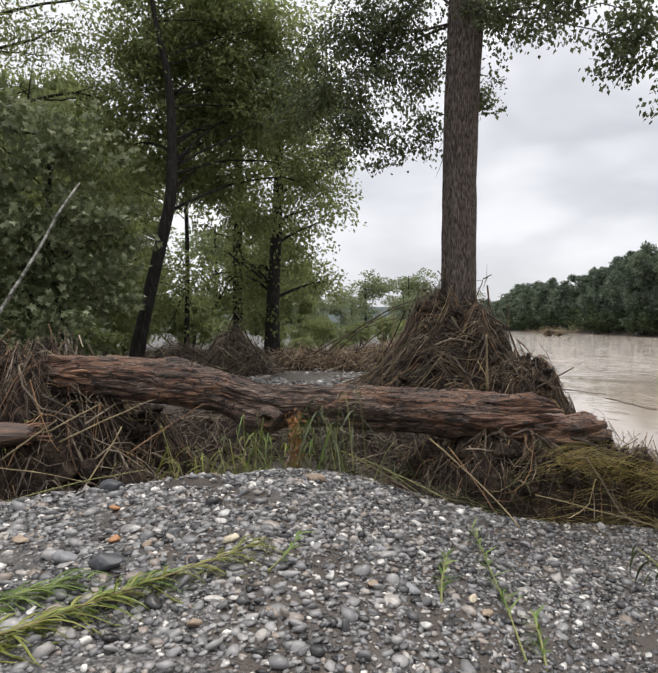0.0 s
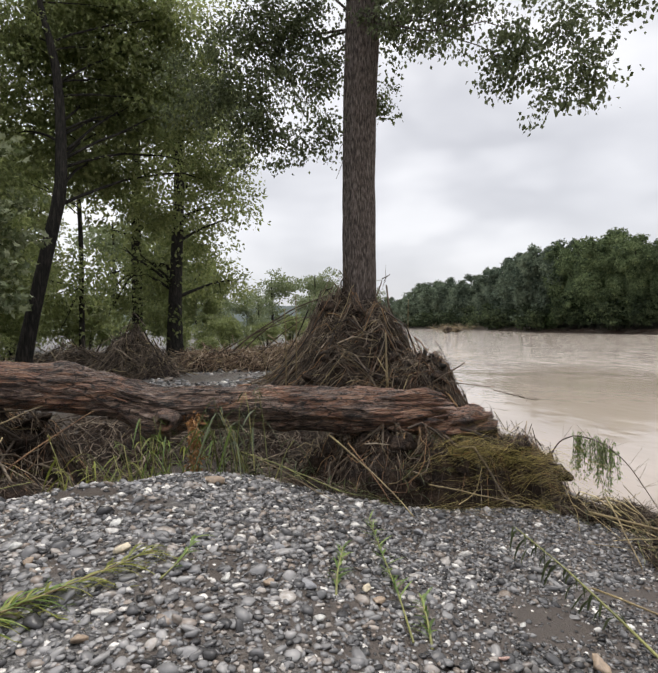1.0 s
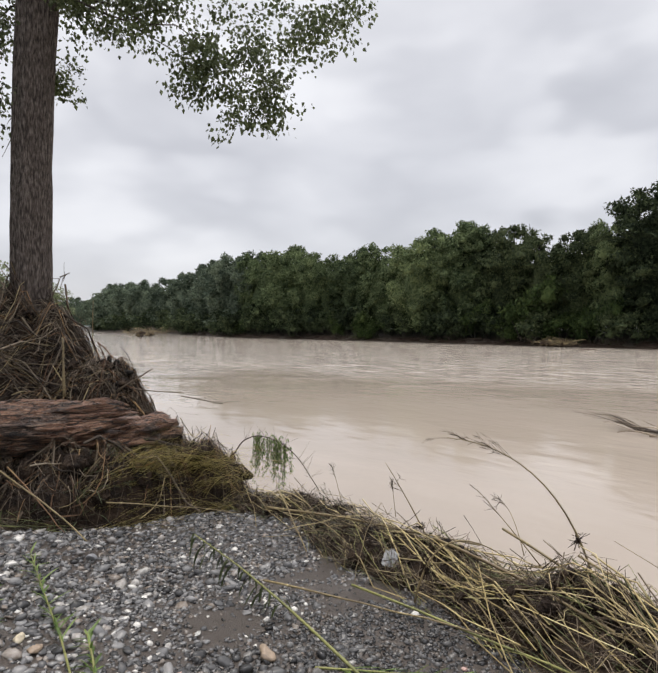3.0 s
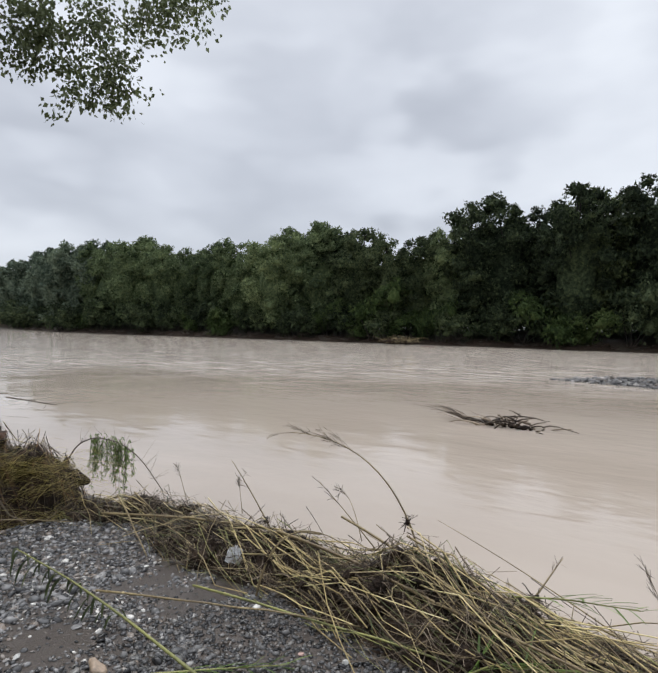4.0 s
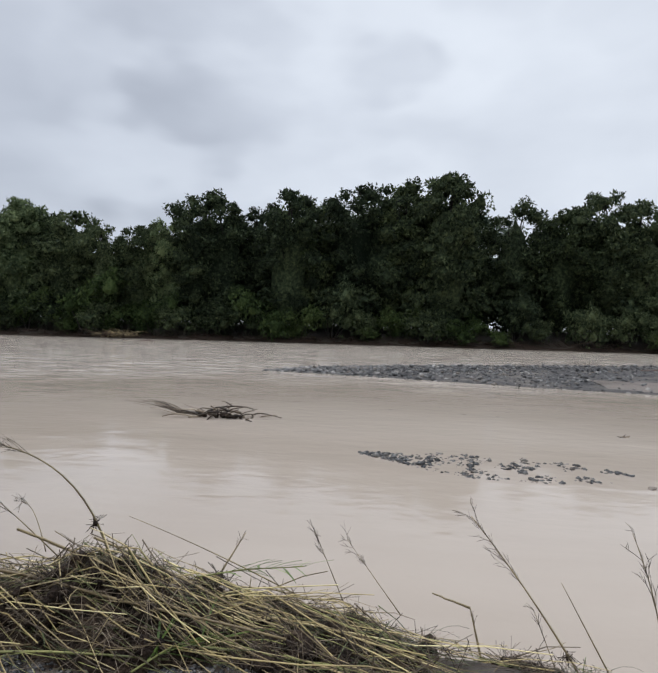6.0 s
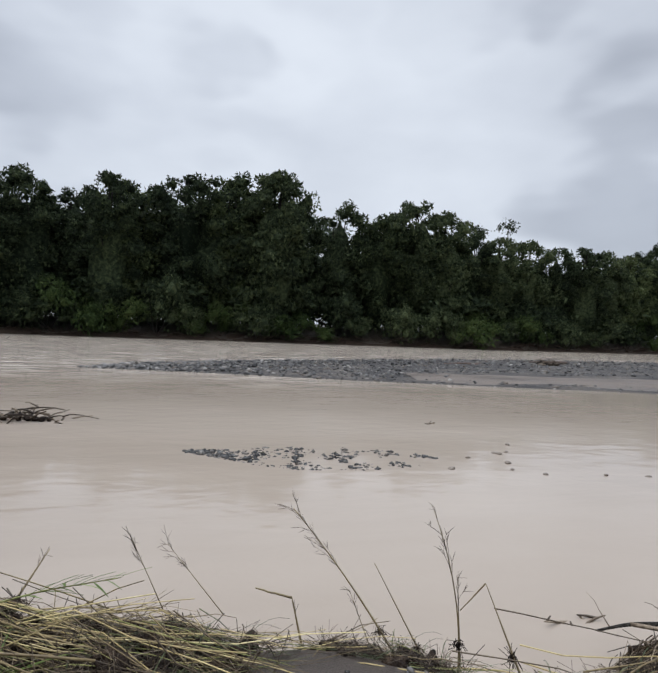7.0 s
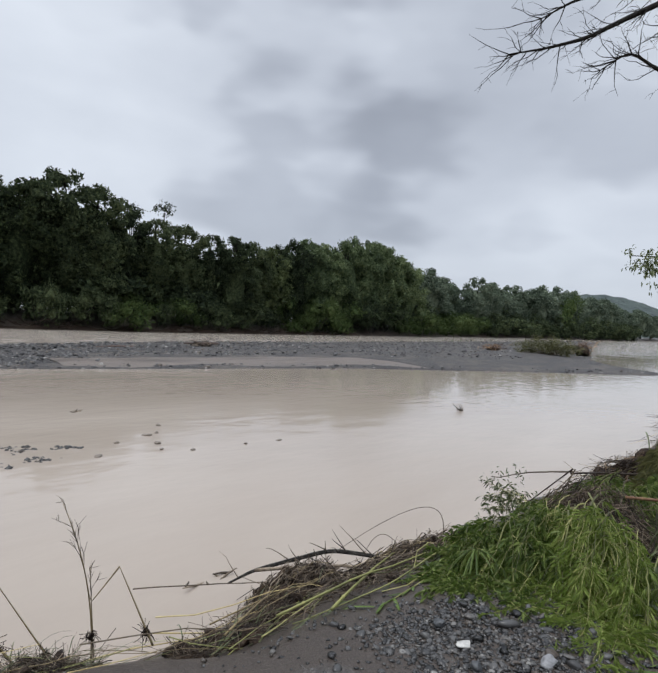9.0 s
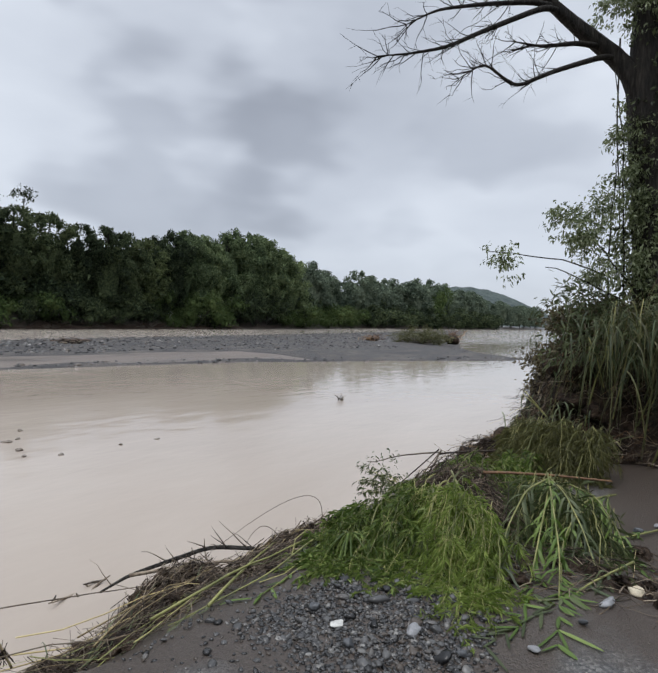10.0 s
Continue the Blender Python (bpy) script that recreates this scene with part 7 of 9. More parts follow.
def reed_stalk(base, tip, bend, panicle, seed, height_r=0.006, clod=0.25, label="dry reed stalk with a thin drooping plume", mat=None):
    """A standing stalk with fine plume branches at its top and a clod of litter caught on it."""
    rng = np.random.default_rng(seed)
    base, tip = np.asarray(base, float), np.asarray(tip, float)
    ob = thing("reed_stalk", tuple(base), label, "reed", "standing stalks on the bank")
    v = tip - base
    s = np.linspace(0, 1, 14)[:, None]
    pts = v * s + np.asarray(bend, float) * (s * (1 - s)) * 4
    pc = Pieces()
    tube(pc, pts, np.linspace(height_r, height_r * 0.3, 14), 6)
    part("stem", pc, mat or M_STRAW, ob)
    if panicle:
        pp = Pieces()
        for i in range(panicle):
            f = rng.uniform(0.55, 1.0)
            a = np.array([np.interp(f * 13, np.arange(14), pts[:, q]) for q in range(3)])
            d = unit(pts[-1] - pts[7]) + rng.normal(0, 0.28, 3)
            b = a + unit(d) * np.linalg.norm(v) * rng.uniform(0.06, 0.17)
            tube(pp, bent(rng, a, b, 5, 0.03, 0.03), np.linspace(0.0022, 0.0008, 5), 3, cap=False)
            for _ in range(3):
                c = a + (b - a) * rng.uniform(0.4, 1)
                tube(pp, bent(rng, c, c + unit(d + rng.normal(0, 0.4, 3)) * 0.06, 3, 0.05), np.array((0.0014, 0.0016, 0.0006)), 3, cap=False)
        part("plume", pp, M_TWIG, ob, "fine brown plume branches")
    if clod:
        cp = Pieces()
        a = np.array([np.interp(clod * 13, np.arange(14), pts[:, q]) for q in range(3)])
        stones(cp, rng, a[None] - np.array((0, 0, 0.02)), np.array([0.018]), 2, 1.2, 0.3)
        for _ in range(34):
            tube(cp, bent(rng, a + rng.normal(0, 0.012, 3), a + rng.normal(0, 0.03, 3) - np.array((0, 0, 0.03)), 3, 0.1), 0.002, 3, cap=False)
        part("caught_litter", cp, M_MULCH, ob, "dark clot of litter caught on the stem")
    return ob


def build_stalks():
    i = 700
    for base, tip, bend, pan, r in (((3.75, 1.55, -0.15), (3.45, 2.5, 0.72), (0.06, -0.12, 0.22), 16, 0.008), ((3.75, 2.9, -0.25), (3.62, 3.28, 0.36), (0, 0, 0.02), 3, 0.007), ((3.7, 1.9, -0.1), (3.6, 2.35, 0.35), (0, 0, 0.01), 4, 0.005),
                                    ((2.75, 2.2, -0.15), (3.3, 1.75, 0.0), (-0.05, 0.1, 0.28), 0, 0.007), ((3.6, 0.8, -0.15), (3.86, 0.66, 0.1), (0, 0, 0), 2, 0.009), ((3.95, 0.3, -0.35), (3.88, 1.5, 0.15), (0, 0, 0.02), 0, 0.005),
                                    ((3.55, -1.5, -0.6), (3.95, -0.84, 0.28), (0.02, -0.03, 0.0), 14, 0.008), ((3.4, -1.63, -0.55), (3.63, -1.33, 0.02), (0, 0, 0.0), 0, 0.006), ((3.25, -1.75, -0.5), (3.42, -1.63, 0.42), (-0.02, -0.05, 0.0), 10, 0.006),
                                    ((2.92, -1.95, -0.3), (3.19, -1.87, 0.07), (0, 0, 0.0), 0, 0.007), ((3.28, -1.78, -0.5), (3.33, -1.76, 0.05), (0, 0, 0), 5, 0.005), ((3.92, -0.95, -0.75), (4.02, -0.86, -0.36), (0, 0, 0.0), 2, 0.011), ((3.6, -1.35, -0.6), (3.75, -1.2, -0.2), (0, 0, 0), 4, 0.004),
                                    ((4.1, 0.0, -0.45), (4.2, 0.25, 0.05), (0, 0, 0), 8, 0.004), ((4.1, -0.4, -0.5), (4.25, 0.0, -0.05), (0, 0, 0), 8, 0.004), ((3.95, 4.2, -0.3), (3.95, 4.35, 0.05), (0, 0, 0), 6, 0.004), ((4.1, 3.6, -0.3), (4.15, 3.7, 0.0), (0, 0, 0), 7, 0.004), ((4.0, 2.2, -0.2), (4.3, 2.6, 0.05), (0, 0, 0.1), 10, 0.004)):
        i += 1
        reed_stalk(base, tip, bend, pan, i, r, 0.2 if r > 0.005 else 0)
    # folded stem: the broken top hangs from the stalk
    cane("broken_reed", (3.19, -1.87, 0.07), (3.23, -1.74, -0.1), 0.005, M_STRAW, "broken top hanging from a dry stalk", "reed", 81, 0, 0.01, "standing stalks on the bank")
    cane("broken_reed", (4.02, -0.86, -0.37), (4.12, -0.62, -0.33), 0.009, M_STRAW, "snapped top lying across a dry stalk", "reed", 82, 0, 0.03, "standing stalks on the bank")
    # arching stems with withered leaves
    for a, m, b, lab in (((2.65, -4.41, -0.2), (2.87, -4.39, -0.02), (3.35, -3.88, -0.42), "thin arching grass stem over the water"), ((2.83, -4.17, -0.4), (3.07, -4.12, -0.25), (3.15, -3.95, -0.5), "withered stem bent over with dark seed heads")):
        i += 1
        rng = np.random.default_rng(i)
        s = np.linspace(0, 1, 16)[:, None]
        pts = np.array(a) * (1 - s) ** 2 + 2 * (np.array(m) * 2 - (np.array(a) + np.array(b)) / 2) * s * (1 - s) + np.array(b) * s ** 2
        pc = Pieces()
        tube(pc, pts - np.array(a), np.linspace(0.004, 0.0018, 16), 5)
        if "withered" in lab:
            stones(pc, rng, (pts[-1:] - np.array(a)), np.array([0.022]), 2, 1.3, 0.3)
        tagged(part("grass_stalk", pc, M_TWIG, None, at=Matrix.Translation(a)), lab, "grass stem", "arching stems")


# ---- greenery ----
def sprig(base, pts, stem_r, n_leaves, leaf_len, leaf_w, hang, seed, label, mat, stem_mat, name="reed_sprig", span=(0.15, 1.0)):
    """A cut or lying shoot: a stem with long narrow leaves."""
    rng = np.random.default_rng(seed)
    base = np.asarray(base, float)
    ob = thing(name, tuple(base), label, "plant", "green shoots on the bank")
    pts = np.asarray(pts, float) - base
    s = np.linspace(0, len(pts) - 1, 16)
    line = np.stack([np.interp(s, np.arange(len(pts)), pts[:, k]) for k in range(3)], -1)
    for _ in range(2):
        line[1:-1] = (line[:-2] + 2 * line[1:-1] + line[2:]) / 4
    pc = Pieces()
    tube(pc, line, np.linspace(stem_r, stem_r * 0.4, 16), 7)
    part("stem", pc, stem_mat, ob)
    lp = Pieces()
    along = unit(line[-1] - line[0])
    for k in range(n_leaves):
        f = span[0] + (span[1] - span[0]) * (k + rng.random()) / n_leaves
        a = np.array([np.interp(f * 15, np.arange(16), line[:, q]) for q in range(3)])
        side = unit(np.cross(along, (0, 0, 1))) * (1 if k % 2 else -1)
        d = unit(along * rng.uniform(0.6, 1.3) + side * rng.uniform(0.05, 0.75) + np.array((0, 0, rng.uniform(0.0, 0.4))) + rng.normal(0, 0.3, 3))
        ln = leaf_len * rng.uniform(0.35, 1.15)
        q = np.linspace(0, 1, 6)[:, None]
        lf = a + d * ln * q * (1 - 0.45 * hang * q) - np.array((0, 0, 1.0)) * ln * hang * q ** 1.5
        w = lf + base
        floor = ground_z(w[:, 0], w[:, 1]) + 0.008 - base[2]
        lf[:, 2] = np.maximum(lf[:, 2], floor)
        blade(lp, lf, leaf_w * rng.uniform(0.7, 1.2))
    tagged(part("leaves", lp, mat, ob), kind="stuff")
    return ob


def build_sprigs():
    def on(x, y, up=0.03):
        return (x, y, gz(x, y) + up)

    Y, F, D = M_LEAF_YELLOW, M_LEAF_REED, M_LEAF_DULL
    G = M_STRAW_GREEN
    sprig(on(1.98, 1.85), [on(1.98, 1.85, 0.02), on(2.02, 2.5, 0.1), on(2.0, 3.0, 0.2), (1.93, 3.45, 0.1)], 0.009, 26, 0.26, 0.016, 0.95, 801, "cut green reed shoot with leaves hanging down", D, G, span=(0.35, 1.0))
    sprig(on(0.84, 2.35), [on(0.84, 2.35, 0.02), on(0.9, 2.75), on(0.95, 3.27, 0.05), on(1.02, 3.95, 0.05)], 0.006, 60, 0.18, 0.011, 0.2, 802, "long thin green shoot lying on the gravel", F, G, span=(0.3, 1.0))
    sprig(on(0.55, 2.72), [on(0.55, 2.72, 0.01), on(0.6, 2.95, 0.05), on(0.68, 3.2, 0.08)], 0.007, 30, 0.16, 0.013, 0.3, 803, "short bright green shoot on the gravel", F, G)
    sprig(on(0.93, 2.35), [on(0.93, 2.35, 0.0), on(0.96, 2.5, 0.06), on(0.98, 2.65, 0.1)], 0.008, 22, 0.15, 0.013, 0.3, 804, "small leafy green shoot on the gravel", F, G)
    sprig(on(-1.5, 1.8), [on(-1.5, 1.8, 0.05), on(-1.19, 1.97, 0.06), on(-0.87, 2.35, 0.05), on(-0.36, 2.82, 0.06)], 0.008, 150, 0.34, 0.011, 0.5, 805, "large yellow-green reed branch lying across the gravel", Y, M_STRAW, span=(0.05, 1.0))
    sprig(on(-1.75, 1.95), [on(-1.75, 1.95, 0.03), on(-1.5, 2.1, 0.06), on(-1.15, 2.42, 0.05)], 0.007, 120, 0.34, 0.011, 0.5, 806, "leafy green reed branch at the gravel's edge", F, G)
    sprig(on(-1.3, 1.9), [on(-1.3, 1.9, 0.03), on(-1.0, 2.2, 0.05), on(-0.75, 2.5, 0.05)], 0.006, 70, 0.3, 0.011, 0.5, 807, "leafy green reed branch across pebbles", F, G)
    sprig(on(-0.3, 2.62), [on(-0.3, 2.62, 0.01), on(-0.2, 2.78, 0.06), on(-0.17, 2.95, 0.1)], 0.005, 16, 0.15, 0.012, 0.4, 808, "small bent green shoot on the gravel", F, G)
    sprig(on(1.85, 2.05), [on(1.85, 2.05, 0.02), on(2.05, 1.85, 0.03), on(2.3, 1.6, 0.03)], 0.006, 22, 0.22, 0.014, 0.2, 809, "green reed leaves trailing over the gravel", F, G)
    sprig(on(2.7, 0.9), [on(2.7, 0.9, 0.04), on(2.85, 0.75, 0.1), on(2.95, 0.45, 0.12)], 0.006, 26, 0.3, 0.013, 0.2, 810, "tuft of fresh green blades in the wrack", F, G)
    sprig(on(3.45, 0.55), [(3.35, 0.8, 0.02), (3.4, 0.55, 0.06), (3.5, 0.2, 0.06)], 0.006, 22, 0.28, 0.013, 0.2, 811, "tuft of fresh green blades in the wrack", F, G)
    # drowned green reeds under the log
    rng = np.random.default_rng(820)
    for n, (cx, cy, w, mat, stems) in enumerate(((-0.75, 5.0, 0.4, M_LEAF_YELLOW, 14), (-0.5, 5.1, 0.5, M_LEAF_REED, 26), (-1.15, 4.75, 0.35, M_LEAF_YELLOW, 7), (0.1, 4.95, 0.35, M_LEAF_DULL, 12))):
        ob = thing("reed_clump", (cx, cy, gz(cx, cy)), "clump of drooping green rushes under the log", "reed", "rushes under the log")
        sp, lp = Pieces(), Pieces()
        for _ in range(stems):
            x, y = rng.normal(0, w * 0.5), rng.normal(0, 0.12)
            h = rng.uniform(0.55, 1.0) - max(0, gz(cx, cy)) * 0.6
            tip = np.array((x + rng.normal(-0.05, 0.14), y + rng.normal(-0.1, 0.12), h))
            line = bent(rng, (x, y, 0), tip, 7, 0.03, 0.02)
            tube(sp, line, np.linspace(0.007, 0.003, 7), 5)
            for _ in range(7):
                a = line[rng.integers(2, 7)]
                d = unit(rng.normal(0, 0.6, 3) + np.array((0, -0.2, 0.1)))
                q = np.linspace(0, 1, 5)[:, None]
                ln = rng.uniform(0.15, 0.35)
                blade(lp, a + d * ln * q - np.array((0, 0, 1.0)) * ln * 0.8 * q ** 1.6, rng.uniform(0.009, 0.016))
        tagged(part("stems", sp, M_STEM_YELLOW, ob), kind="stuff")
        tagged(part("leaves", lp, mat, ob), kind="stuff")
    # the withered orange fern frond
    ob = thing("withered_fern", (-0.3, 4.85, gz(-0.3, 4.85)), "withered orange-brown fern frond before the log", "plant")
    sp, lp = Pieces(), Pieces()
    line = bent(rng, (0, 0, 0), (-0.02, 0.12, 0.62), 10, 0.04)
    tube(sp, line, np.linspace(0.008, 0.003, 10), 5)
    for k in range(260):
        a = line[rng.integers(0, 10)] + rng.normal(0, 0.03, 3)
        leaves(lp, rng, a[None], rng.normal(0, 1, (1, 3)) + np.array((0.2, 0, 0)), 0.06, 0.02, 0.4)
    part("stem", sp, M_TWIG_RED, ob)
    tagged(part("leaves", lp, M_LEAF_ORANGE, ob, smooth=False), kind="stuff")


M_LEAF_ORANGE = leafy("withered_orange_leaves", (0.14, 0.06, 0.02), (0.3, 0.15, 0.06), (0.45, 0.27, 0.13), 0.3)


def build_hanging_weed():
    """A bent branch over the water with a curtain of green weed caught on it."""
    rng = np.random.default_rng(826)
    base = np.array((3.45, 5.6, -0.1))
    ob = thing("weed_arch", tuple(base), "thin bent branch over the water hung with green weed", "branch")
    line = np.array(((3.45, 5.6, -0.05), (3.54, 5.5, 0.2), (3.62, 5.3, 0.3), (3.76, 5.05, 0.25), (3.88, 4.85, 0.08), (4.0, 4.64, -0.26))) - base
    sp, tw, lp = Pieces(), Pieces(), Pieces()
    s = np.linspace(0, 5, 26)
    fine = np.stack([np.interp(s, np.arange(6), line[:, k]) for k in range(3)], -1)
    for _ in range(3):
        fine[1:-1] = (fine[:-2] + 2 * fine[1:-1] + fine[2:]) / 4
    tube(sp, fine, np.linspace(0.009, 0.004, 26), 6)
    for _ in range(34):
        a = fine[rng.integers(6, 26)]
        tube(tw, bent(rng, a, a + rng.normal(0, 0.08, 3) + np.array((0.03, 0, 0.05)), 4, 0.08), np.linspace(0.002, 0.0008, 4), 3, cap=False)
    for _ in range(60):
        a = fine[rng.integers(10, 18)] + rng.normal(0, 0.03, 3)
        drop = rng.uniform(0.15, 0.5)
        strand = bent(rng, a, a + np.array((rng.normal(0, 0.03), rng.normal(0, 0.03), -drop)), 6, 0.03)
        tube(tw, strand, 0.0015, 3, cap=False)
        pos = np.repeat(strand, 5, axis=0) + rng.normal(0, 0.008, (30, 3))
        leaves(lp, rng, pos, rng.normal(0, 0.5, (30, 3)) + np.array((0, 0, -1)), 0.045, 0.007, 0.2)
    part("stem", sp, M_TWIG, ob)
    tagged(part("twigs", tw, M_TWIG, ob), kind="stuff")
    tagged(part("weed", lp, M_LEAF_REED, ob, "hanging green weed", smooth=False), kind="stuff")


def on_line(line, f):
    """Places along a line of points at fractions 0 to 1."""
    line = np.asarray(line, float)
    return np.stack([np.interp(np.asarray(f) * (len(line) - 1), np.arange(len(line)), line[:, k]) for k in range(3)], -1)


def hanging_bough(rng, label, crest, foot, count, mat, leaf, width, arch=0.22, twigs=9, each=20, name="willow_bough", drop=0.9):
    """Shoots arching from a crest down to a foot, each with side twigs and drooping narrow leaves."""
    crest, foot = np.asarray(crest, float), np.asarray(foot, float)
    base = np.array((crest[0][0], crest[0][1], gz(crest[0][0], crest[0][1])))
    ob = thing(name, tuple(base), label, "fallen bough", "green boughs on the bank")
    sp, lp = Pieces(), Pieces()
    f = rng.random(count)
    start = on_line(crest, f) + rng.normal(0, 0.07, (count, 3)) * np.array((1, 1, 0.7))
    start[:, 2] -= 0.25 * rng.random(count) ** 2
    end = on_line(foot, np.clip(f + rng.normal(0, 0.1, count), 0, 1)) + rng.normal(0, 0.08, (count, 3)) * np.array((1, 1, 0.2))
    end = start + (end - start) * rng.uniform(0.45, 1.08, (count, 1))
    q = np.linspace(0, 1, 12)[None, :, None]
    line = start[:, None] * (1 - q) + end[:, None] * q + np.cumsum(rng.normal(0, 0.008, (count, 12, 3)), axis=1)
    line[:, :, 2] += (arch * rng.uniform(0.4, 1.3, (count, 1)) * (q * (1 - q) * 4 * (1 - 0.4 * q))[..., 0])
    line[:, :, 2] = np.maximum(line[:, :, 2], ground_z(line[:, :, 0], line[:, :, 1]) + 0.02)
    thick = np.where(np.arange(count) % 6 == 0, 0.0075, 0.0028)[:, None]
    tubes(sp, line - base, thick * np.linspace(1, 0.35, 12)[None, :], 4)
    i = rng.integers(2, 12, (count, twigs))
    a = line[np.arange(count)[:, None], i].reshape(-1, 3)
    ahead = np.repeat(unit(end - start), twigs, axis=0)
    d = unit(ahead * 0.7 + rng.normal(0, 0.55, a.shape) * np.array((1, 1, 0.5)))
    ln = rng.uniform(0.1, 0.28, len(a))[:, None, None]
    w = np.linspace(0, 1, 6)[None, :, None]
    twig = a[:, None] + d[:, None] * ln * w - np.array((0, 0, 1.0)) * ln * drop * w ** 2
    twig[:, :, 2] = np.maximum(twig[:, :, 2], ground_z(twig[:, :, 0], twig[:, :, 1]) + 0.015)
    tubes(sp, twig - base, np.broadcast_to(np.linspace(0.0016, 0.0007, 6), (len(a), 6)), 3)
    fi = rng.uniform(0.3, 5, (len(a), each))
    lo = np.minimum(fi.astype(int), 4)
    rows = np.arange(len(a))[:, None]
    pos = (twig[rows, lo] + (twig[rows, lo + 1] - twig[rows, lo]) * (fi - lo)[..., None]).reshape(-1, 3)
    dd = np.repeat(d, each, axis=0) * 0.7 + rng.normal(0, 0.42, pos.shape) - np.array((0, 0, 0.55))
    lens = leaf * rng.uniform(0.6, 1.25, len(pos))
    tip = pos + unit(dd) * lens[:, None]
    dd[:, 2] += np.maximum(0, ground_z(tip[:, 0], tip[:, 1]) + 0.01 - tip[:, 2]) / lens
    leaves(lp, rng, pos - base, dd, lens, lens * width, 0.25, 0.12)
    tagged(part("stems", sp, M_STEM_YELLOW, ob), kind="stuff")
    tagged(part("leaves", lp, mat, ob, smooth=False), kind="stuff")
    return ob


def drooping_reed(rng, points, stem_r, n, leaf, width, mat, label):
    """A long bent reed stem with broad blades that hang from it."""
    base = np.asarray(points[0], float)
    ob = thing("drooping_reed", tuple(base), label, "reed", "green boughs on the bank")
    line = on_line(points, np.linspace(0, 1, 22)) - base
    for _ in range(3):
        line[1:-1] = (line[:-2] + 2 * line[1:-1] + line[2:]) / 4
    sp, lp = Pieces(), Pieces()
    tube(sp, line, np.linspace(stem_r, stem_r * 0.45, 22), 7)
    part("stem", sp, M_STEM_YELLOW, ob)
    for k in range(n):
        i = int(np.clip(2 + 20 * (k + rng.random()) / n, 0, 21))
        along = unit(line[min(i + 1, 21)] - line[max(i - 1, 0)])
        d = unit(along * rng.uniform(0.2, 0.9) + rng.normal(0, 0.5, 3) * np.array((1, 1, 0.6)))
        ln = leaf * rng.uniform(0.5, 1.2)
        q = np.linspace(0, 1, 7)[:, None]
        pts = line[i] + d * ln * q * (1 - 0.35 * q) - np.array((0, 0, 1.0)) * ln * 0.95 * q ** 1.7
        w = pts + base
        pts[:, 2] = np.maximum(pts[:, 2], ground_z(w[:, 0], w[:, 1]) + 0.01 - base[2])
        blade(lp, pts, width * rng.uniform(0.6, 1.2))
    tagged(part("leaves", lp, mat, ob), kind="stuff")


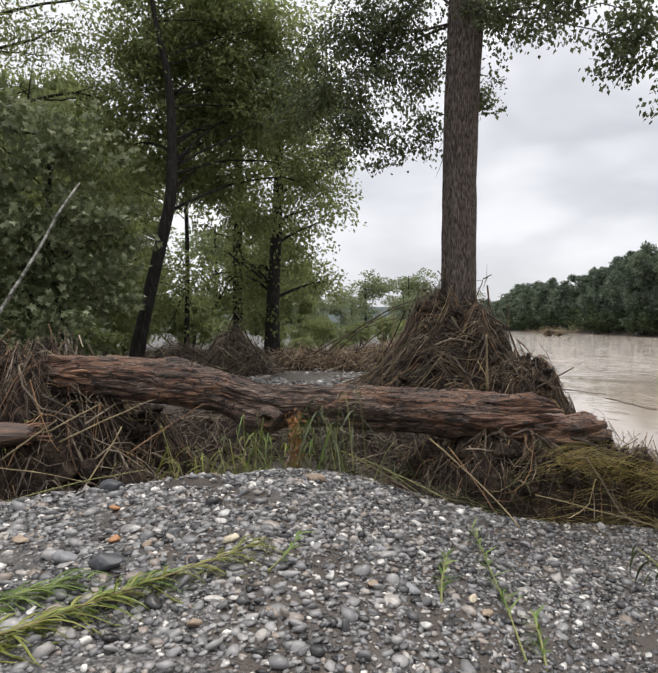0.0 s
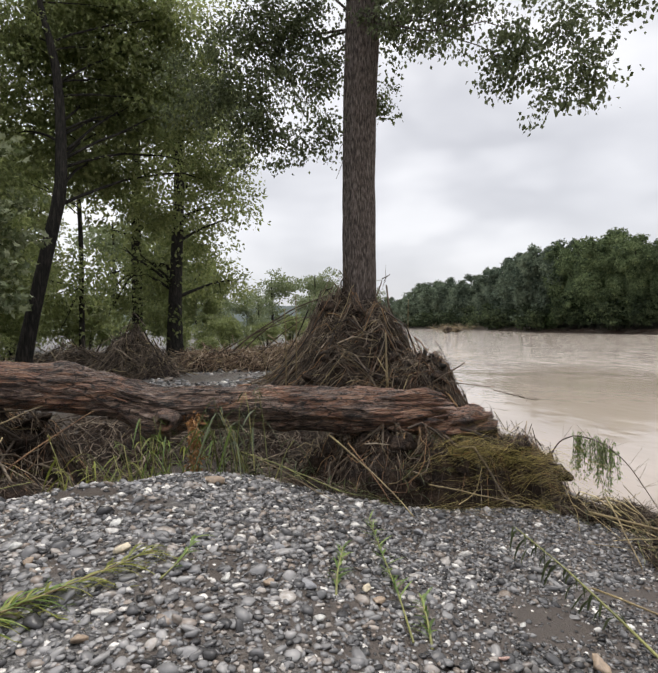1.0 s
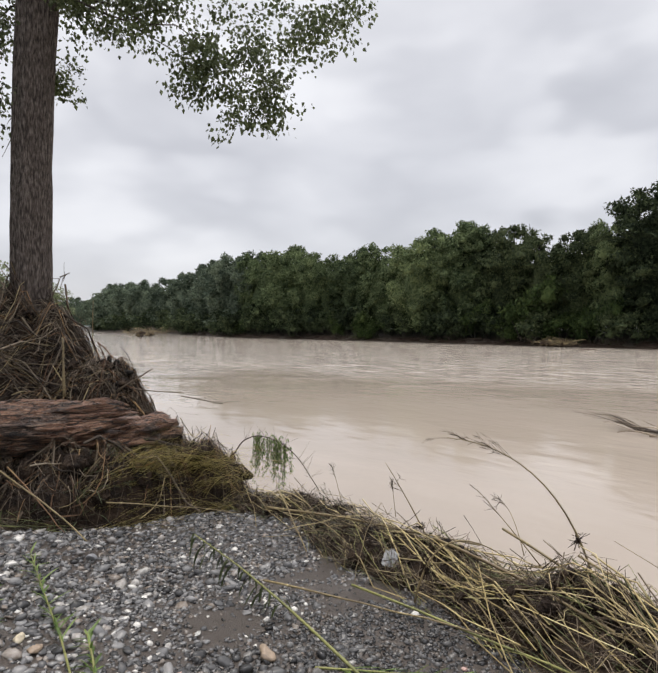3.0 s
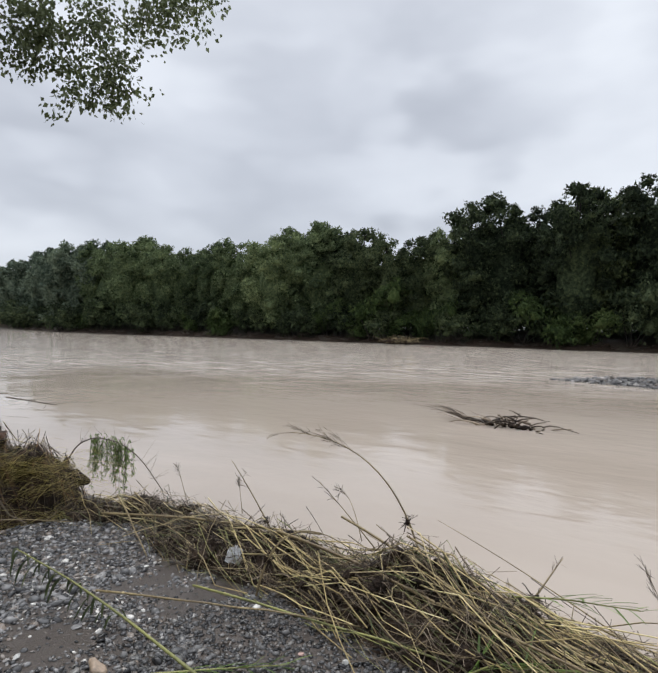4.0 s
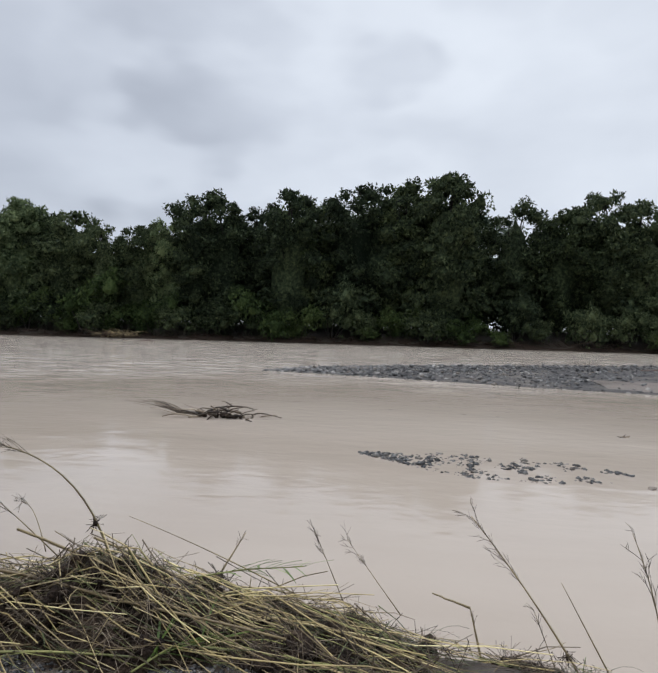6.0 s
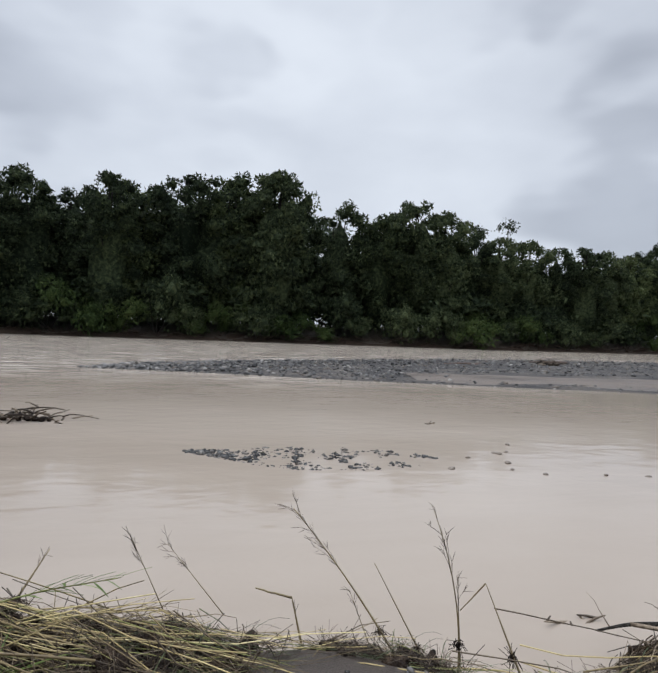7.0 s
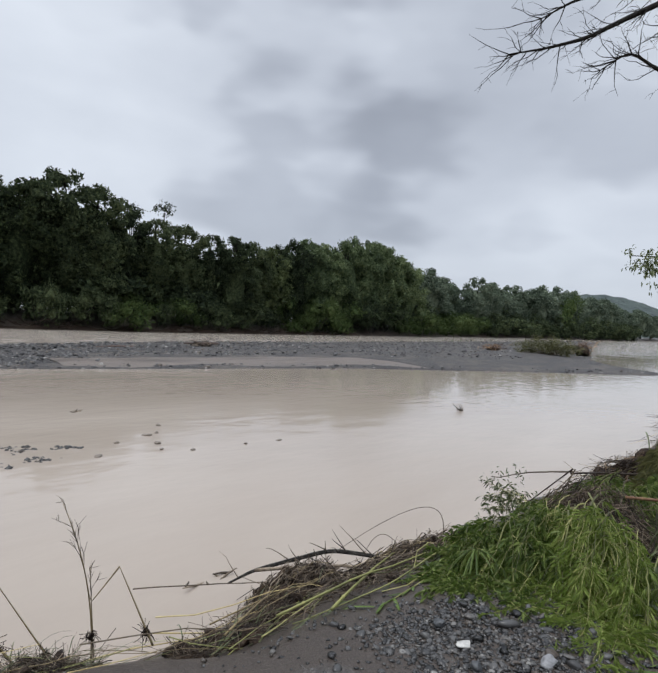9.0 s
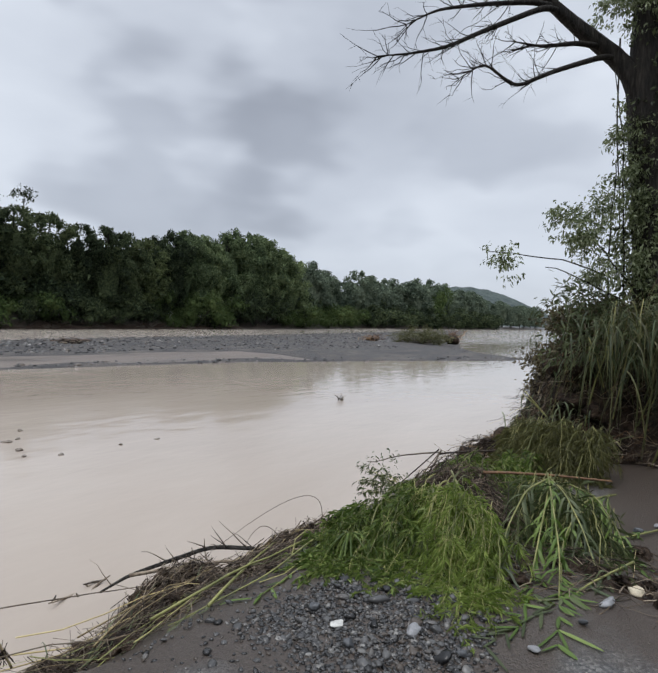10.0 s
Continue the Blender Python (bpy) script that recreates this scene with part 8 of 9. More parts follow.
def build_green_pile():
    """Uprooted willow boughs and reeds heaped on the bank, their leaves hanging towards the gravel."""
    rng = np.random.default_rng(830)
    # brown tangle whose dark core also stands in for shade inside the pile
    heap("drift_heap", 1.7, -4.95, 1.1, 0.45, -62, 0.2, "dark tangle of brown twigs under the green boughs", [(420, M_TWIG, "twigs", (0.002, 0.005), (0.1, 0.5), 100, 70, 0.1), (14, M_TWIG, "branches", (0.004, 0.008), (0.3, 0.9), 120, 50, 0.16)], 97, 0.6, 0.2)
    hanging_bough(rng, "dense dark green willow bough with drooping leaves", ((2.2, -3.9, -0.02), (1.98, -4.1, 0.16), (1.72, -4.3, 0.3), (1.42, -4.35, 0.34)), ((1.95, -3.3, -0.08), (1.72, -3.2, 0.0), (1.5, -3.3, 0.02), (1.2, -3.4, 0.05)), 78, M_LEAF_WILLOW, 0.062, 0.2, 0.14, 12, 24, drop=0.6)
    hanging_bough(rng, "yellow-green willow bough hanging down to the wet gravel", ((1.5, -4.3, 0.4), (1.25, -4.15, 0.38), (1.08, -3.95, 0.28)), ((1.25, -3.25, 0.04), (1.02, -2.95, 0.02), (0.88, -3.1, 0.03)), 40, M_LEAF_SPRAY, 0.062, 0.15, 0.14, 12, 22, drop=0.7)
    hanging_bough(rng, "green willow bough heaped against the bank", ((2.1, -5.3, -0.15), (1.9, -5.6, 0.08), (1.68, -5.85, 0.2), (1.35, -6.0, 0.2)), ((2.15, -4.8, -0.15), (1.9, -4.9, 0.05), (1.6, -5.0, 0.12), (1.2, -5.1, 0.15)), 70, M_LEAF_WILLOW, 0.075, 0.2, 0.16, 11, 22, drop=0.6)
    hanging_bough(rng, "olive-green tangle of shoots at the foot of the bank", ((1.62, -6.9, 0.3), (1.45, -6.8, 0.5), (1.15, -6.6, 0.55), (0.75, -6.5, 0.42)), ((1.6, -6.2, 0.05), (1.5, -5.9, 0.12), (1.2, -5.9, 0.15), (0.75, -5.8, 0.12)), 70, M_LEAF_OLIVE, 0.1, 0.13, 0.2, 9, 16)
    hanging_bough(rng, "sparse leafy shoots reaching over the water", ((2.12, -4.5, 0.02), (2.05, -4.9, 0.06)), ((2.45, -4.6, 0.05), (2.5, -5.1, 0.15)), 10, M_LEAF_DULL, 0.05, 0.25, 0.15, 7, 10, drop=0.2)
    hanging_bough(rng, "dull green reed shoots flattened over the mud", ((1.15, -5.4, 0.3), (0.9, -5.2, 0.32), (0.55, -5.0, 0.2)), ((1.05, -4.2, 0.08), (0.8, -4.0, 0.05), (0.42, -4.2, 0.04)), 40, M_LEAF_DULL, 0.12, 0.1, 0.15, 7, 10, name="reed_heap")
    for pts, n, leaf, mat in ((((0.95, -5.3, 0.32), (1.02, -4.6, 0.36), (0.98, -3.9, 0.28), (0.86, -3.2, 0.04)), 34, 0.3, M_LEAF_DULL), (((0.98, -5.3, 0.34), (0.88, -4.6, 0.3), (0.8, -3.9, 0.16), (0.7, -3.1, 0.02)), 40, 0.3, M_LEAF_REED),
                              (((0.3, -4.2, 0.16), (0.5, -3.8, 0.12), (0.62, -3.4, 0.08), (0.78, -2.85, 0.02)), 34, 0.28, M_LEAF_DULL), (((0.5, -5.3, 0.25), (0.66, -4.8, 0.3), (0.7, -4.2, 0.2), (0.6, -3.6, 0.04)), 34, 0.28, M_LEAF_REED),
                              (((1.5, -4.35, 0.46), (1.3, -4.0, 0.42), (1.12, -3.7, 0.3), (0.98, -3.4, 0.08)), 20, 0.16, M_LEAF_WILLOW), (((1.95, -4.3, 0.2), (1.95, -3.8, 0.14), (2.0, -3.3, 0.04), (1.98, -2.7, 0.02)), 26, 0.22, M_LEAF_REED),
                              (((2.1, -4.1, 0.1), (2.12, -3.5, 0.08), (2.1, -3.0, 0.03), (2.15, -2.4, 0.02)), 18, 0.2, M_LEAF_DULL), (((0.2, -5.1, 0.1), (0.4, -4.7, 0.12), (0.75, -4.75, 0.14)), 14, 0.22, M_LEAF_REED),
                              (((1.0, -5.2, 0.34), (0.78, -4.7, 0.36), (0.6, -4.3, 0.26), (0.42, -3.9, 0.05)), 44, 0.3, M_LEAF_DULL), (((1.0, -5.25, 0.34), (0.85, -4.6, 0.36), (0.66, -3.9, 0.2), (0.52, -3.05, 0.02)), 48, 0.3, M_LEAF_REED), (((0.85, -5.2, 0.3), (0.6, -4.9, 0.32), (0.42, -4.6, 0.2), (0.3, -4.3, 0.04)), 36, 0.28, M_LEAF_REED)):
        drooping_reed(rng, pts, 0.0075, n, leaf, 0.02, mat, "long green reed stem drooping over wet mud and gravel")
    # fan of broad blades on the gravel before the pile, and long stems trailing towards it
    for k, (x, y, h, mat) in enumerate(((1.85, -3.5, 0.13, M_LEAF_WILLOW), (2.0, -3.75, 0.1, M_LEAF_DULL))):
        ob = thing("grass_tuft", (x, y, gz(x, y)), "tuft of drooping green blades on the wet gravel", "grass", "tufts on the bank")
        sp, lp = Pieces(), Pieces()
        tube(sp, np.array(((0, 0, -0.02), (0, 0, h * 0.6), (0.01, 0.0, h))), (0.01, 0.008, 0.005), 5)
        for _ in range(34):
            d = unit(np.array((rng.normal(0.15, 0.4), rng.normal(0.6, 0.35), 0.1)))
            ln = rng.uniform(0.12, 0.34)
            q = np.linspace(0, 1, 7)[:, None]
            pts = np.array((0, 0, h)) + d * ln * q - np.array((0, 0, 1.0)) * ln * 1.0 * q ** 2
            floor = ground_z(x + pts[:, 0], y + pts[:, 1]) + 0.012 - gz(x, y)
            pts[:, 2] = np.maximum(pts[:, 2], floor)
            blade(lp, pts, rng.uniform(0.006, 0.011))
        part("stem", sp, M_STRAW_GREEN, ob)
        tagged(part("blades", lp, mat, ob), kind="stuff")


def build_big_stick():
    rng = np.random.default_rng(840)
    base = np.array((3.62, -2.95, -0.6))
    ob = thing("driftwood_branch", tuple(base), "dark crooked wet branch lying along the water's edge", "branch")
    line = np.array(((3.62, -2.95, -0.52), (3.5, -3.11, -0.42), (3.38, -3.41, -0.38), (3.24, -3.69, -0.33), (2.96, -3.95, -0.36), (2.61, -4.08, -0.36), (2.3, -4.2, -0.32))) - base
    pc = Pieces()
    trunk_mesh(pc, rng, line, (0.008, 0.011, 0.013, 0.014, 0.014, 0.012, 0.009), 10, 0.25)
    part("stem", pc, M_BARK_DARK, ob)
    tw = Pieces()
    for k in range(16):
        i = rng.integers(0, 6)
        a = line[i] + (line[i + 1] - line[i]) * rng.random()
        d = unit(rng.normal(0, 0.6, 3) + np.array((0.3, 0.4, 0.35)))
        tube(tw, bent(rng, a, a + d * rng.uniform(0.08, 0.34), 5, 0.06), np.linspace(0.006, 0.0015, 5), 4)
    second = bent(rng, line[1], line[4] + np.array((0.05, 0.1, -0.05)), 8, 0.03)
    tube(tw, second, np.linspace(0.014, 0.012, 8), 6)
    tagged(part("twigs", tw, M_TWIG, ob), kind="stuff")
    # litter held by the branch
    heap("drift_heap", 3.2, -3.25, 0.55, 0.35, -60, 0.2, "small heap of muddy roots under the dark branch", [(620, M_TWIG, "twigs", (0.0015, 0.005), (0.06, 0.4), 120, 60, 0.08), (26, M_STRAW, "straw", (0.002, 0.005), (0.2, 0.7), 150, 40, 0.08)], 88, 0.7, 0.2, 26)
    heap("drift_heap", 2.85, -4.1, 0.5, 0.4, -40, 0.16, "brown grassy sod at the water's edge", [(190, M_STRAW, "straw", (0.002, 0.004), (0.1, 0.5), 120, 50, 0.04)], 89)
    heap("reed_wrack", 2.45, -3.3, 0.95, 0.42, 80, 0.06, "strewn green and yellow stalks with brown litter on the mud", [(700, M_TWIG, "twigs", (0.0015, 0.004), (0.06, 0.35), 160, 60, 0.04), (22, M_STRAW_GREEN, "green_straw", (0.003, 0.005), (0.5, 1.2), 163, 14, 0.05), (22, M_STRAW, "straw", (0.002, 0.004), (0.3, 0.9), 160, 40, 0.05)], 99, 1.0, 0.1, 16)
    heap("drift_heap", 0.5, -4.0, 0.95, 0.6, 10, 0.05, "thin scatter of dark twigs over the wet mud", [(260, M_TWIG, "twigs", (0.0015, 0.005), (0.08, 0.4), 100, 70, 0.03), (16, M_STRAW, "straw", (0.002, 0.004), (0.2, 0.6), 150, 40, 0.03)], 103, 0.8, 0.2, 8)
    heap("drift_heap", 2.55, -3.95, 0.7, 0.4, 60, 0.1, "brown grassy litter between the branch and the boughs", [(520, M_TWIG, "twigs", (0.0015, 0.004), (0.06, 0.35), 130, 60, 0.05), (120, M_STRAW, "straw", (0.0015, 0.003), (0.1, 0.5), 140, 40, 0.05)], 104, 0.8, 0.2, 14)
    ob = thing("bare_twig", (2.2, -6.3, 0.0), "long thin bare twig reaching over the water", "branch")
    pc = Pieces()
    line = bent(rng, (0.1, 0.04, 0.12), (0.67, 0.74, 0.04), 12, 0.02, 0.02)
    tube(pc, line, np.linspace(0.01, 0.004, 12), 6)
    tube(pc, bent(rng, (-0.6, -0.6, 0.14), (0.1, 0.04, 0.12), 8, 0.015), np.linspace(0.013, 0.01, 8), 6)
    part("stem", pc, M_TWIG, ob)
    lp = Pieces()
    m = 60
    leaves(lp, rng, line[rng.integers(7, 12, m)] + rng.normal(0, 0.06, (m, 3)), rng.normal(0, 1, (m, 3)) - np.array((0, 0, 0.5)), 0.045, 0.014, 0.2)
    part("leaves", lp, M_LEAF_DULL, ob, smooth=False)


def build_right_bank():
    """The overgrown bank and the leaning tree at the downstream end."""
    rng = np.random.default_rng(850)
    pc = Pieces()
    a, b = np.meshgrid(np.linspace(0, 1, 60), np.linspace(0, 1, 60), indexing="ij")
    x = -4.5 + a * 7.0
    y = -7.0 - b * 9.0
    edge = 1.42 + 0.75 * smooth_step(b, 0.0, 0.4) + 0.2 * rough_noise(y, x * 0, 0.8, 2)
    h = 1.15 * smooth_step(edge - x, -0.35, 0.35) * smooth_step(b, 0.0, 0.1)
    z = ground_z(x, y) - 0.05 + h * (1 + 0.26 * rough_noise(x, y, 0.5, 4) + 0.2 * rough_noise(x, y, 0.2, 6) + 0.12 * rough_noise(x, y, 0.1, 7)) + rng.normal(0, 0.035, x.shape)
    i, j = np.meshgrid(np.arange(59), np.arange(59), indexing="ij")
    pc.add(np.stack((x, y, z), -1).reshape(-1, 3), np.stack((i * 60 + j, i * 60 + j + 1, (i + 1) * 60 + j + 1, (i + 1) * 60 + j), -1).reshape(-1, 4))
    # the near-black face paints in the shaded hollow below the reeds
    tagged(part("undercut_bank", pc, M_MULCH, None), "undercut earth bank, coloured dark as in shade, overhung with roots and grass", "river bank", kind="structure")

    def bank_top(px, py):
        bb = np.clip((-7.0 - np.asarray(py)) / 9.0, 0, 1)
        ee = 1.42 + 0.75 * smooth_step(bb, 0.0, 0.4)
        return ground_z(px, py) + 1.15 * smooth_step(ee - np.asarray(px), -0.35, 0.35) * smooth_step(bb, 0, 0.1)

    # roots and dead reeds hanging over the bank's face
    ob = thing("root_mat", (1.4, -7.6, 0.2), "brown mat of roots and dead reeds hanging down the bank", "drift heap")
    back = Matrix.Translation((-1.4, 7.6, -0.2))
    for n, mat, pname, t, ln, spread in ((2200, M_TWIG, "roots", 0.0035, (0.1, 0.6), 0.7), (240, M_STRAW, "dead_reeds", 0.003, (0.2, 0.8), 0.5), (500, M_TWIG_RED, "red_roots", 0.003, (0.1, 0.4), 0.7)):
        rp = Pieces()
        for _ in range(n):
            px, py = rng.uniform(-0.9, 2.5), rng.uniform(-9.6, -7.05)
            pz = float(bank_top(px, py))
            p0 = np.array((px, py, pz + rng.uniform(0, 0.06)))
            d = unit(np.array((0.5 + rng.normal(0, spread), 0.5 + rng.normal(0, spread), -0.6 + rng.normal(0, 0.4))))
            q = np.linspace(0, 1, 5)
            pts = p0 + d * rng.uniform(*ln) * q[:, None]
            pts[:, 2] = np.maximum(pts[:, 2], bank_top(pts[:, 0], pts[:, 1]) + 0.015 + 0.22 * rng.random() ** 2)
            tube(rp, pts + rng.normal(0, 0.025, pts.shape), np.linspace(t, t * 0.5, 5) * rng.uniform(0.6, 1.6), 3, cap=False)
        tagged(part(pname, rp, mat, ob, at=back), kind="stuff")

    lumps = Pieces()
    lx, ly = rng.uniform(0.6, 2.4, 90), rng.uniform(-8.8, -7.0, 90)
    stones(lumps, rng, np.stack((lx, ly, bank_top(lx, ly) + rng.uniform(-0.1, 0.1, 90)), -1), rng.uniform(0.06, 0.2, 90), 3, 0.8, 0.4)
    lumps.v[0] = lumps.v[0] + rng.normal(0, 0.012, lumps.v[0].shape)
    tagged(part("root_clods", lumps, M_MULCH, ob, "lumps of brown roots and earth", at=back), kind="stuff")

    # bushes
    def bush(base, lobes, mat, leaf, width, dens, seed, label, category="bush", name="bush"):
        r = np.random.default_rng(seed)
        ob = thing(name, base, label, category, "bushes on the downstream bank")
        crown, tips = crown_leaves(r, lobes, dens, leaf, width, 0.35, 0.7, 0.22, 0.2)
        sp = Pieces()
        for q in r.permutation(len(tips))[:26]:
            tube(sp, bent(r, (0, 0, 0), tips[q], 6, 0.06, 0.04), np.linspace(0.014, 0.003, 6), 4)
        tagged(part("stems", sp, M_TWIG, ob), kind="stuff")
        tagged(part("crown", crown, mat, ob, smooth=False), kind="stuff")

    bush((1.38, -8.6, 0.5), [(-0.1, 0.3, 1.05, 0.42, 0.42, 0.4), (-0.3, 0.35, 1.2, 0.35, 0.35, 0.3), (-0.35, 0.5, 0.75, 0.4, 0.4, 0.3), (-0.9, 0.5, 0.9, 0.4, 0.4, 0.35), (0.1, 0.1, 0.55, 0.5, 0.5, 0.35), (0.3, -0.2, 0.15, 0.35, 0.4, 0.3), (-0.6, 0.2, 1.05, 0.45, 0.5, 0.35)], M_LEAF_BRONZE, 0.055, 0.65, 1500, 851, "bronze-green leafy bush overhanging the river")
    bush((0.9, -7.9, 0.9), [(0.1, 0.2, 0.5, 0.6, 0.5, 0.4), (-0.5, 0.3, 0.7, 0.6, 0.5, 0.5), (0.3, 0.1, 0.95, 0.4, 0.4, 0.3), (-1.2, 0.4, 0.5, 0.6, 0.5, 0.5)], M_LEAF_DULL, 0.11, 0.22, 300, 852, "tangled green bush at the foot of the tree")
    # curtains of long reed leaves; the last has the bank's shade in its colour
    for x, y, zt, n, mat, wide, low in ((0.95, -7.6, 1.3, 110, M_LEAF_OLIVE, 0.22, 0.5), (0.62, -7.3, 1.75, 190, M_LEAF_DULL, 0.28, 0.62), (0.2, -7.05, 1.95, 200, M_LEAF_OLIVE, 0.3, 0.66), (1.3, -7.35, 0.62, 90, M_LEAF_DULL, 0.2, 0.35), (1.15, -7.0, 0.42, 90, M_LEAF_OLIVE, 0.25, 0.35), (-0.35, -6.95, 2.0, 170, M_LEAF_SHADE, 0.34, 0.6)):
        ob = thing("giant_reed", (x, y, gz(x, y)), "giant reed with long arching grey-green leaves", "reed", "giant reeds on the downstream bank")
        sp, lp = Pieces(), Pieces()
        for _ in range(7):
            tube(sp, bent(rng, (rng.normal(0, 0.15), rng.normal(-0.2, 0.15), 0.0), (rng.normal(0, 0.3), rng.normal(0.0, 0.15), zt), 7, 0.03), np.linspace(0.012, 0.005, 7), 6)
        for _ in range(n):
            f = rng.uniform(low, 1.0)
            p0 = np.array((rng.normal(0, wide), rng.normal(-0.05, 0.25), zt * f))
            d = unit(np.array((rng.normal(0.15, 0.8), rng.normal(0.3, 0.6), rng.uniform(-0.1, 0.6))))
            ln = rng.uniform(0.15, 0.6) * min(1.0, 0.35 + zt * 0.5)
            q = np.linspace(0, 1, 8)[:, None]
            pts = p0 + d * ln * q * (1 - 0.3 * q) - np.array((0, 0, 1.0)) * ln * 1.5 * q ** 2
            pts[:, 2] = np.maximum(pts[:, 2], 0.02)
            blade(lp, pts, rng.uniform(0.007, 0.018))
        tagged(part("stems", sp, M_STRAW_GREEN, ob), kind="stuff")
        tagged(part("leaves", lp, mat, ob), kind="stuff")
    # the tree with its dead limbs over the water
    base = np.array((0.45, -8.6, 0.9))
    ob = thing("willow_tree", tuple(base), "dark wet willow leaning over the river with dead bare limbs", "tree")
    pc = Pieces()
    trunk_mesh(pc, rng, np.array(((0.35, -8.6, 0.3), (0.46, -8.5, 2.0), (0.55, -8.48, 3.3), (0.66, -8.46, 4.5), (0.68, -8.5, 5.8), (0.6, -8.5, 7.5))) - base, (0.24, 0.2, 0.19, 0.2, 0.14, 0.09), 20, 0.1)
    part("trunk", pc, M_BARK_DARK, ob)
    lp = Pieces()
    limb_line = np.array(((0.66, -8.46, 4.4), (0.82, -8.42, 4.78), (1.03, -8.4, 5.04), (1.46, -8.14, 5.41), (1.76, -7.87, 5.68), (2.1, -7.5, 6.2)))
    limb_fine = np.stack([np.interp(np.linspace(0, 5, 60), np.arange(6), limb_line[:, q]) for q in range(3)], -1)
    trunk_mesh(lp, rng, np.array(((0.66, -8.46, 4.4), (0.82, -8.42, 4.78), (1.03, -8.4, 5.04), (1.46, -8.14, 5.41), (1.76, -7.87, 5.68), (2.1, -7.5, 6.2))) - base, (0.15, 0.13, 0.11, 0.09, 0.07, 0.04), 12, 0.08)
    part("limb", lp, M_BARK_DARK, ob, "thick bare limb")
    dead = (((1.1, -8.19, 4.97), (1.65, -7.69, 4.68), (1.99, -7.41, 4.45), (2.28, -7.11, 4.71), (2.49, -6.83, 4.45)), ((1.74, -7.68, 5.5), (2.34, -7.09, 5.07), (2.64, -6.77, 4.82), (2.95, -6.4, 4.66), (3.19, -6.07, 4.55)), ((1.37, -7.95, 5.09), (1.75, -7.65, 5.0), (2.06, -7.39, 5.03)),
            ((1.85, -7.6, 5.55), (2.3, -7.1, 5.4), (2.7, -6.6, 5.2), (2.95, -6.3, 4.95)))
    for pts_ in dead:
        dp = Pieces()
        p = np.array(pts_)
        root = limb_fine[np.argmin(np.linalg.norm(limb_fine - p[0] + 0.4 * unit(p[1] - p[0]), axis=1))]
        p = np.concatenate((root[None], p)) - base
        n = len(p)
        s = np.linspace(0, n - 1, n * 5)
        line = np.stack([np.interp(s, np.arange(n), p[:, q]) for q in range(3)], -1)
        for _ in range(3):
            line[1:-1] = (line[:-2] + 2 * line[1:-1] + line[2:]) / 4
        tube(dp, line, np.linspace(0.045, 0.006, len(line)), 7)
        for k in range(int(len(line) * 1.3)):
            i = rng.integers(len(line) // 3, len(line))
            fwd = unit(line[min(i, len(line) - 1)] - line[max(i - 3, 0)])
            d = unit(fwd + rng.normal(0, 0.55, 3) + np.array((0, 0, 0.15)))
            ln = rng.uniform(0.12, 0.5)
            tw = bent(rng, line[i], line[i] + d * ln, 6, 0.09, -0.05)
            tube(dp, tw, np.linspace(0.007, 0.0018, 6), 4)
            for _ in range(3):
                j = rng.integers(2, 6)
                d2 = unit(d + rng.normal(0, 0.6, 3))
                tube(dp, bent(rng, tw[j], tw[j] + d2 * rng.uniform(0.05, 0.2), 4, 0.1, 0.05), np.linspace(0.003, 0.001, 4), 3, cap=False)
        part("dead_branch", dp, M_BARK_DARK, ob, "bare dead branch with fine twigs")
    # leafy climbing shoots on the trunk and sprays to the side
    crown, tips = crown_leaves(rng, [(0.3, 0.35, 2.6, 0.3, 0.25, 0.65), (0.42, 0.4, 3.1, 0.2, 0.2, 0.35), (0.15, 0.35, 2.0, 0.3, 0.25, 0.5), (0.95, 0.9, 2.0, 0.25, 0.2, 0.16), (0.75, 0.6, 1.75, 0.3, 0.25, 0.25), (0.6, 0.7, 2.1, 0.3, 0.25, 0.25), (0.75, 1.0, 1.75, 0.28, 0.25, 0.2), (0.2, 0.4, 1.5, 0.35, 0.3, 0.5), (1.5, 1.55, 1.42, 0.22, 0.2, 0.26), (0.55, 0.7, 1.3, 0.3, 0.3, 0.2), (0.35, 0.4, 4.7, 0.55, 0.4, 0.4), (-0.5, 0.2, 3.5, 0.5, 0.4, 1.2), (-0.3, 0.3, 5.5, 1.0, 0.8, 0.8)], 1300, 0.055, 0.4, 0.6, 0.9, 0.11, 0.42)
    tagged(part("crown", crown, M_LEAF_BROAD, ob, "sparse drooping leaf sprays", smooth=False), kind="stuff")
    ivy, _ = crown_leaves(rng, [(0.12 + 0.04 * math.sin(k * 2.1), 0.14, 1.2 + k * 0.55, 0.24 + 0.07 * math.sin(k * 1.7), 0.22, 0.42) for k in range(11)], 900, 0.055, 0.7, 0.5, 0.5, 0.12, 0.3)
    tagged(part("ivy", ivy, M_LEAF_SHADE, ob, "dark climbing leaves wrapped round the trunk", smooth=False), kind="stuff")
    vp = Pieces()
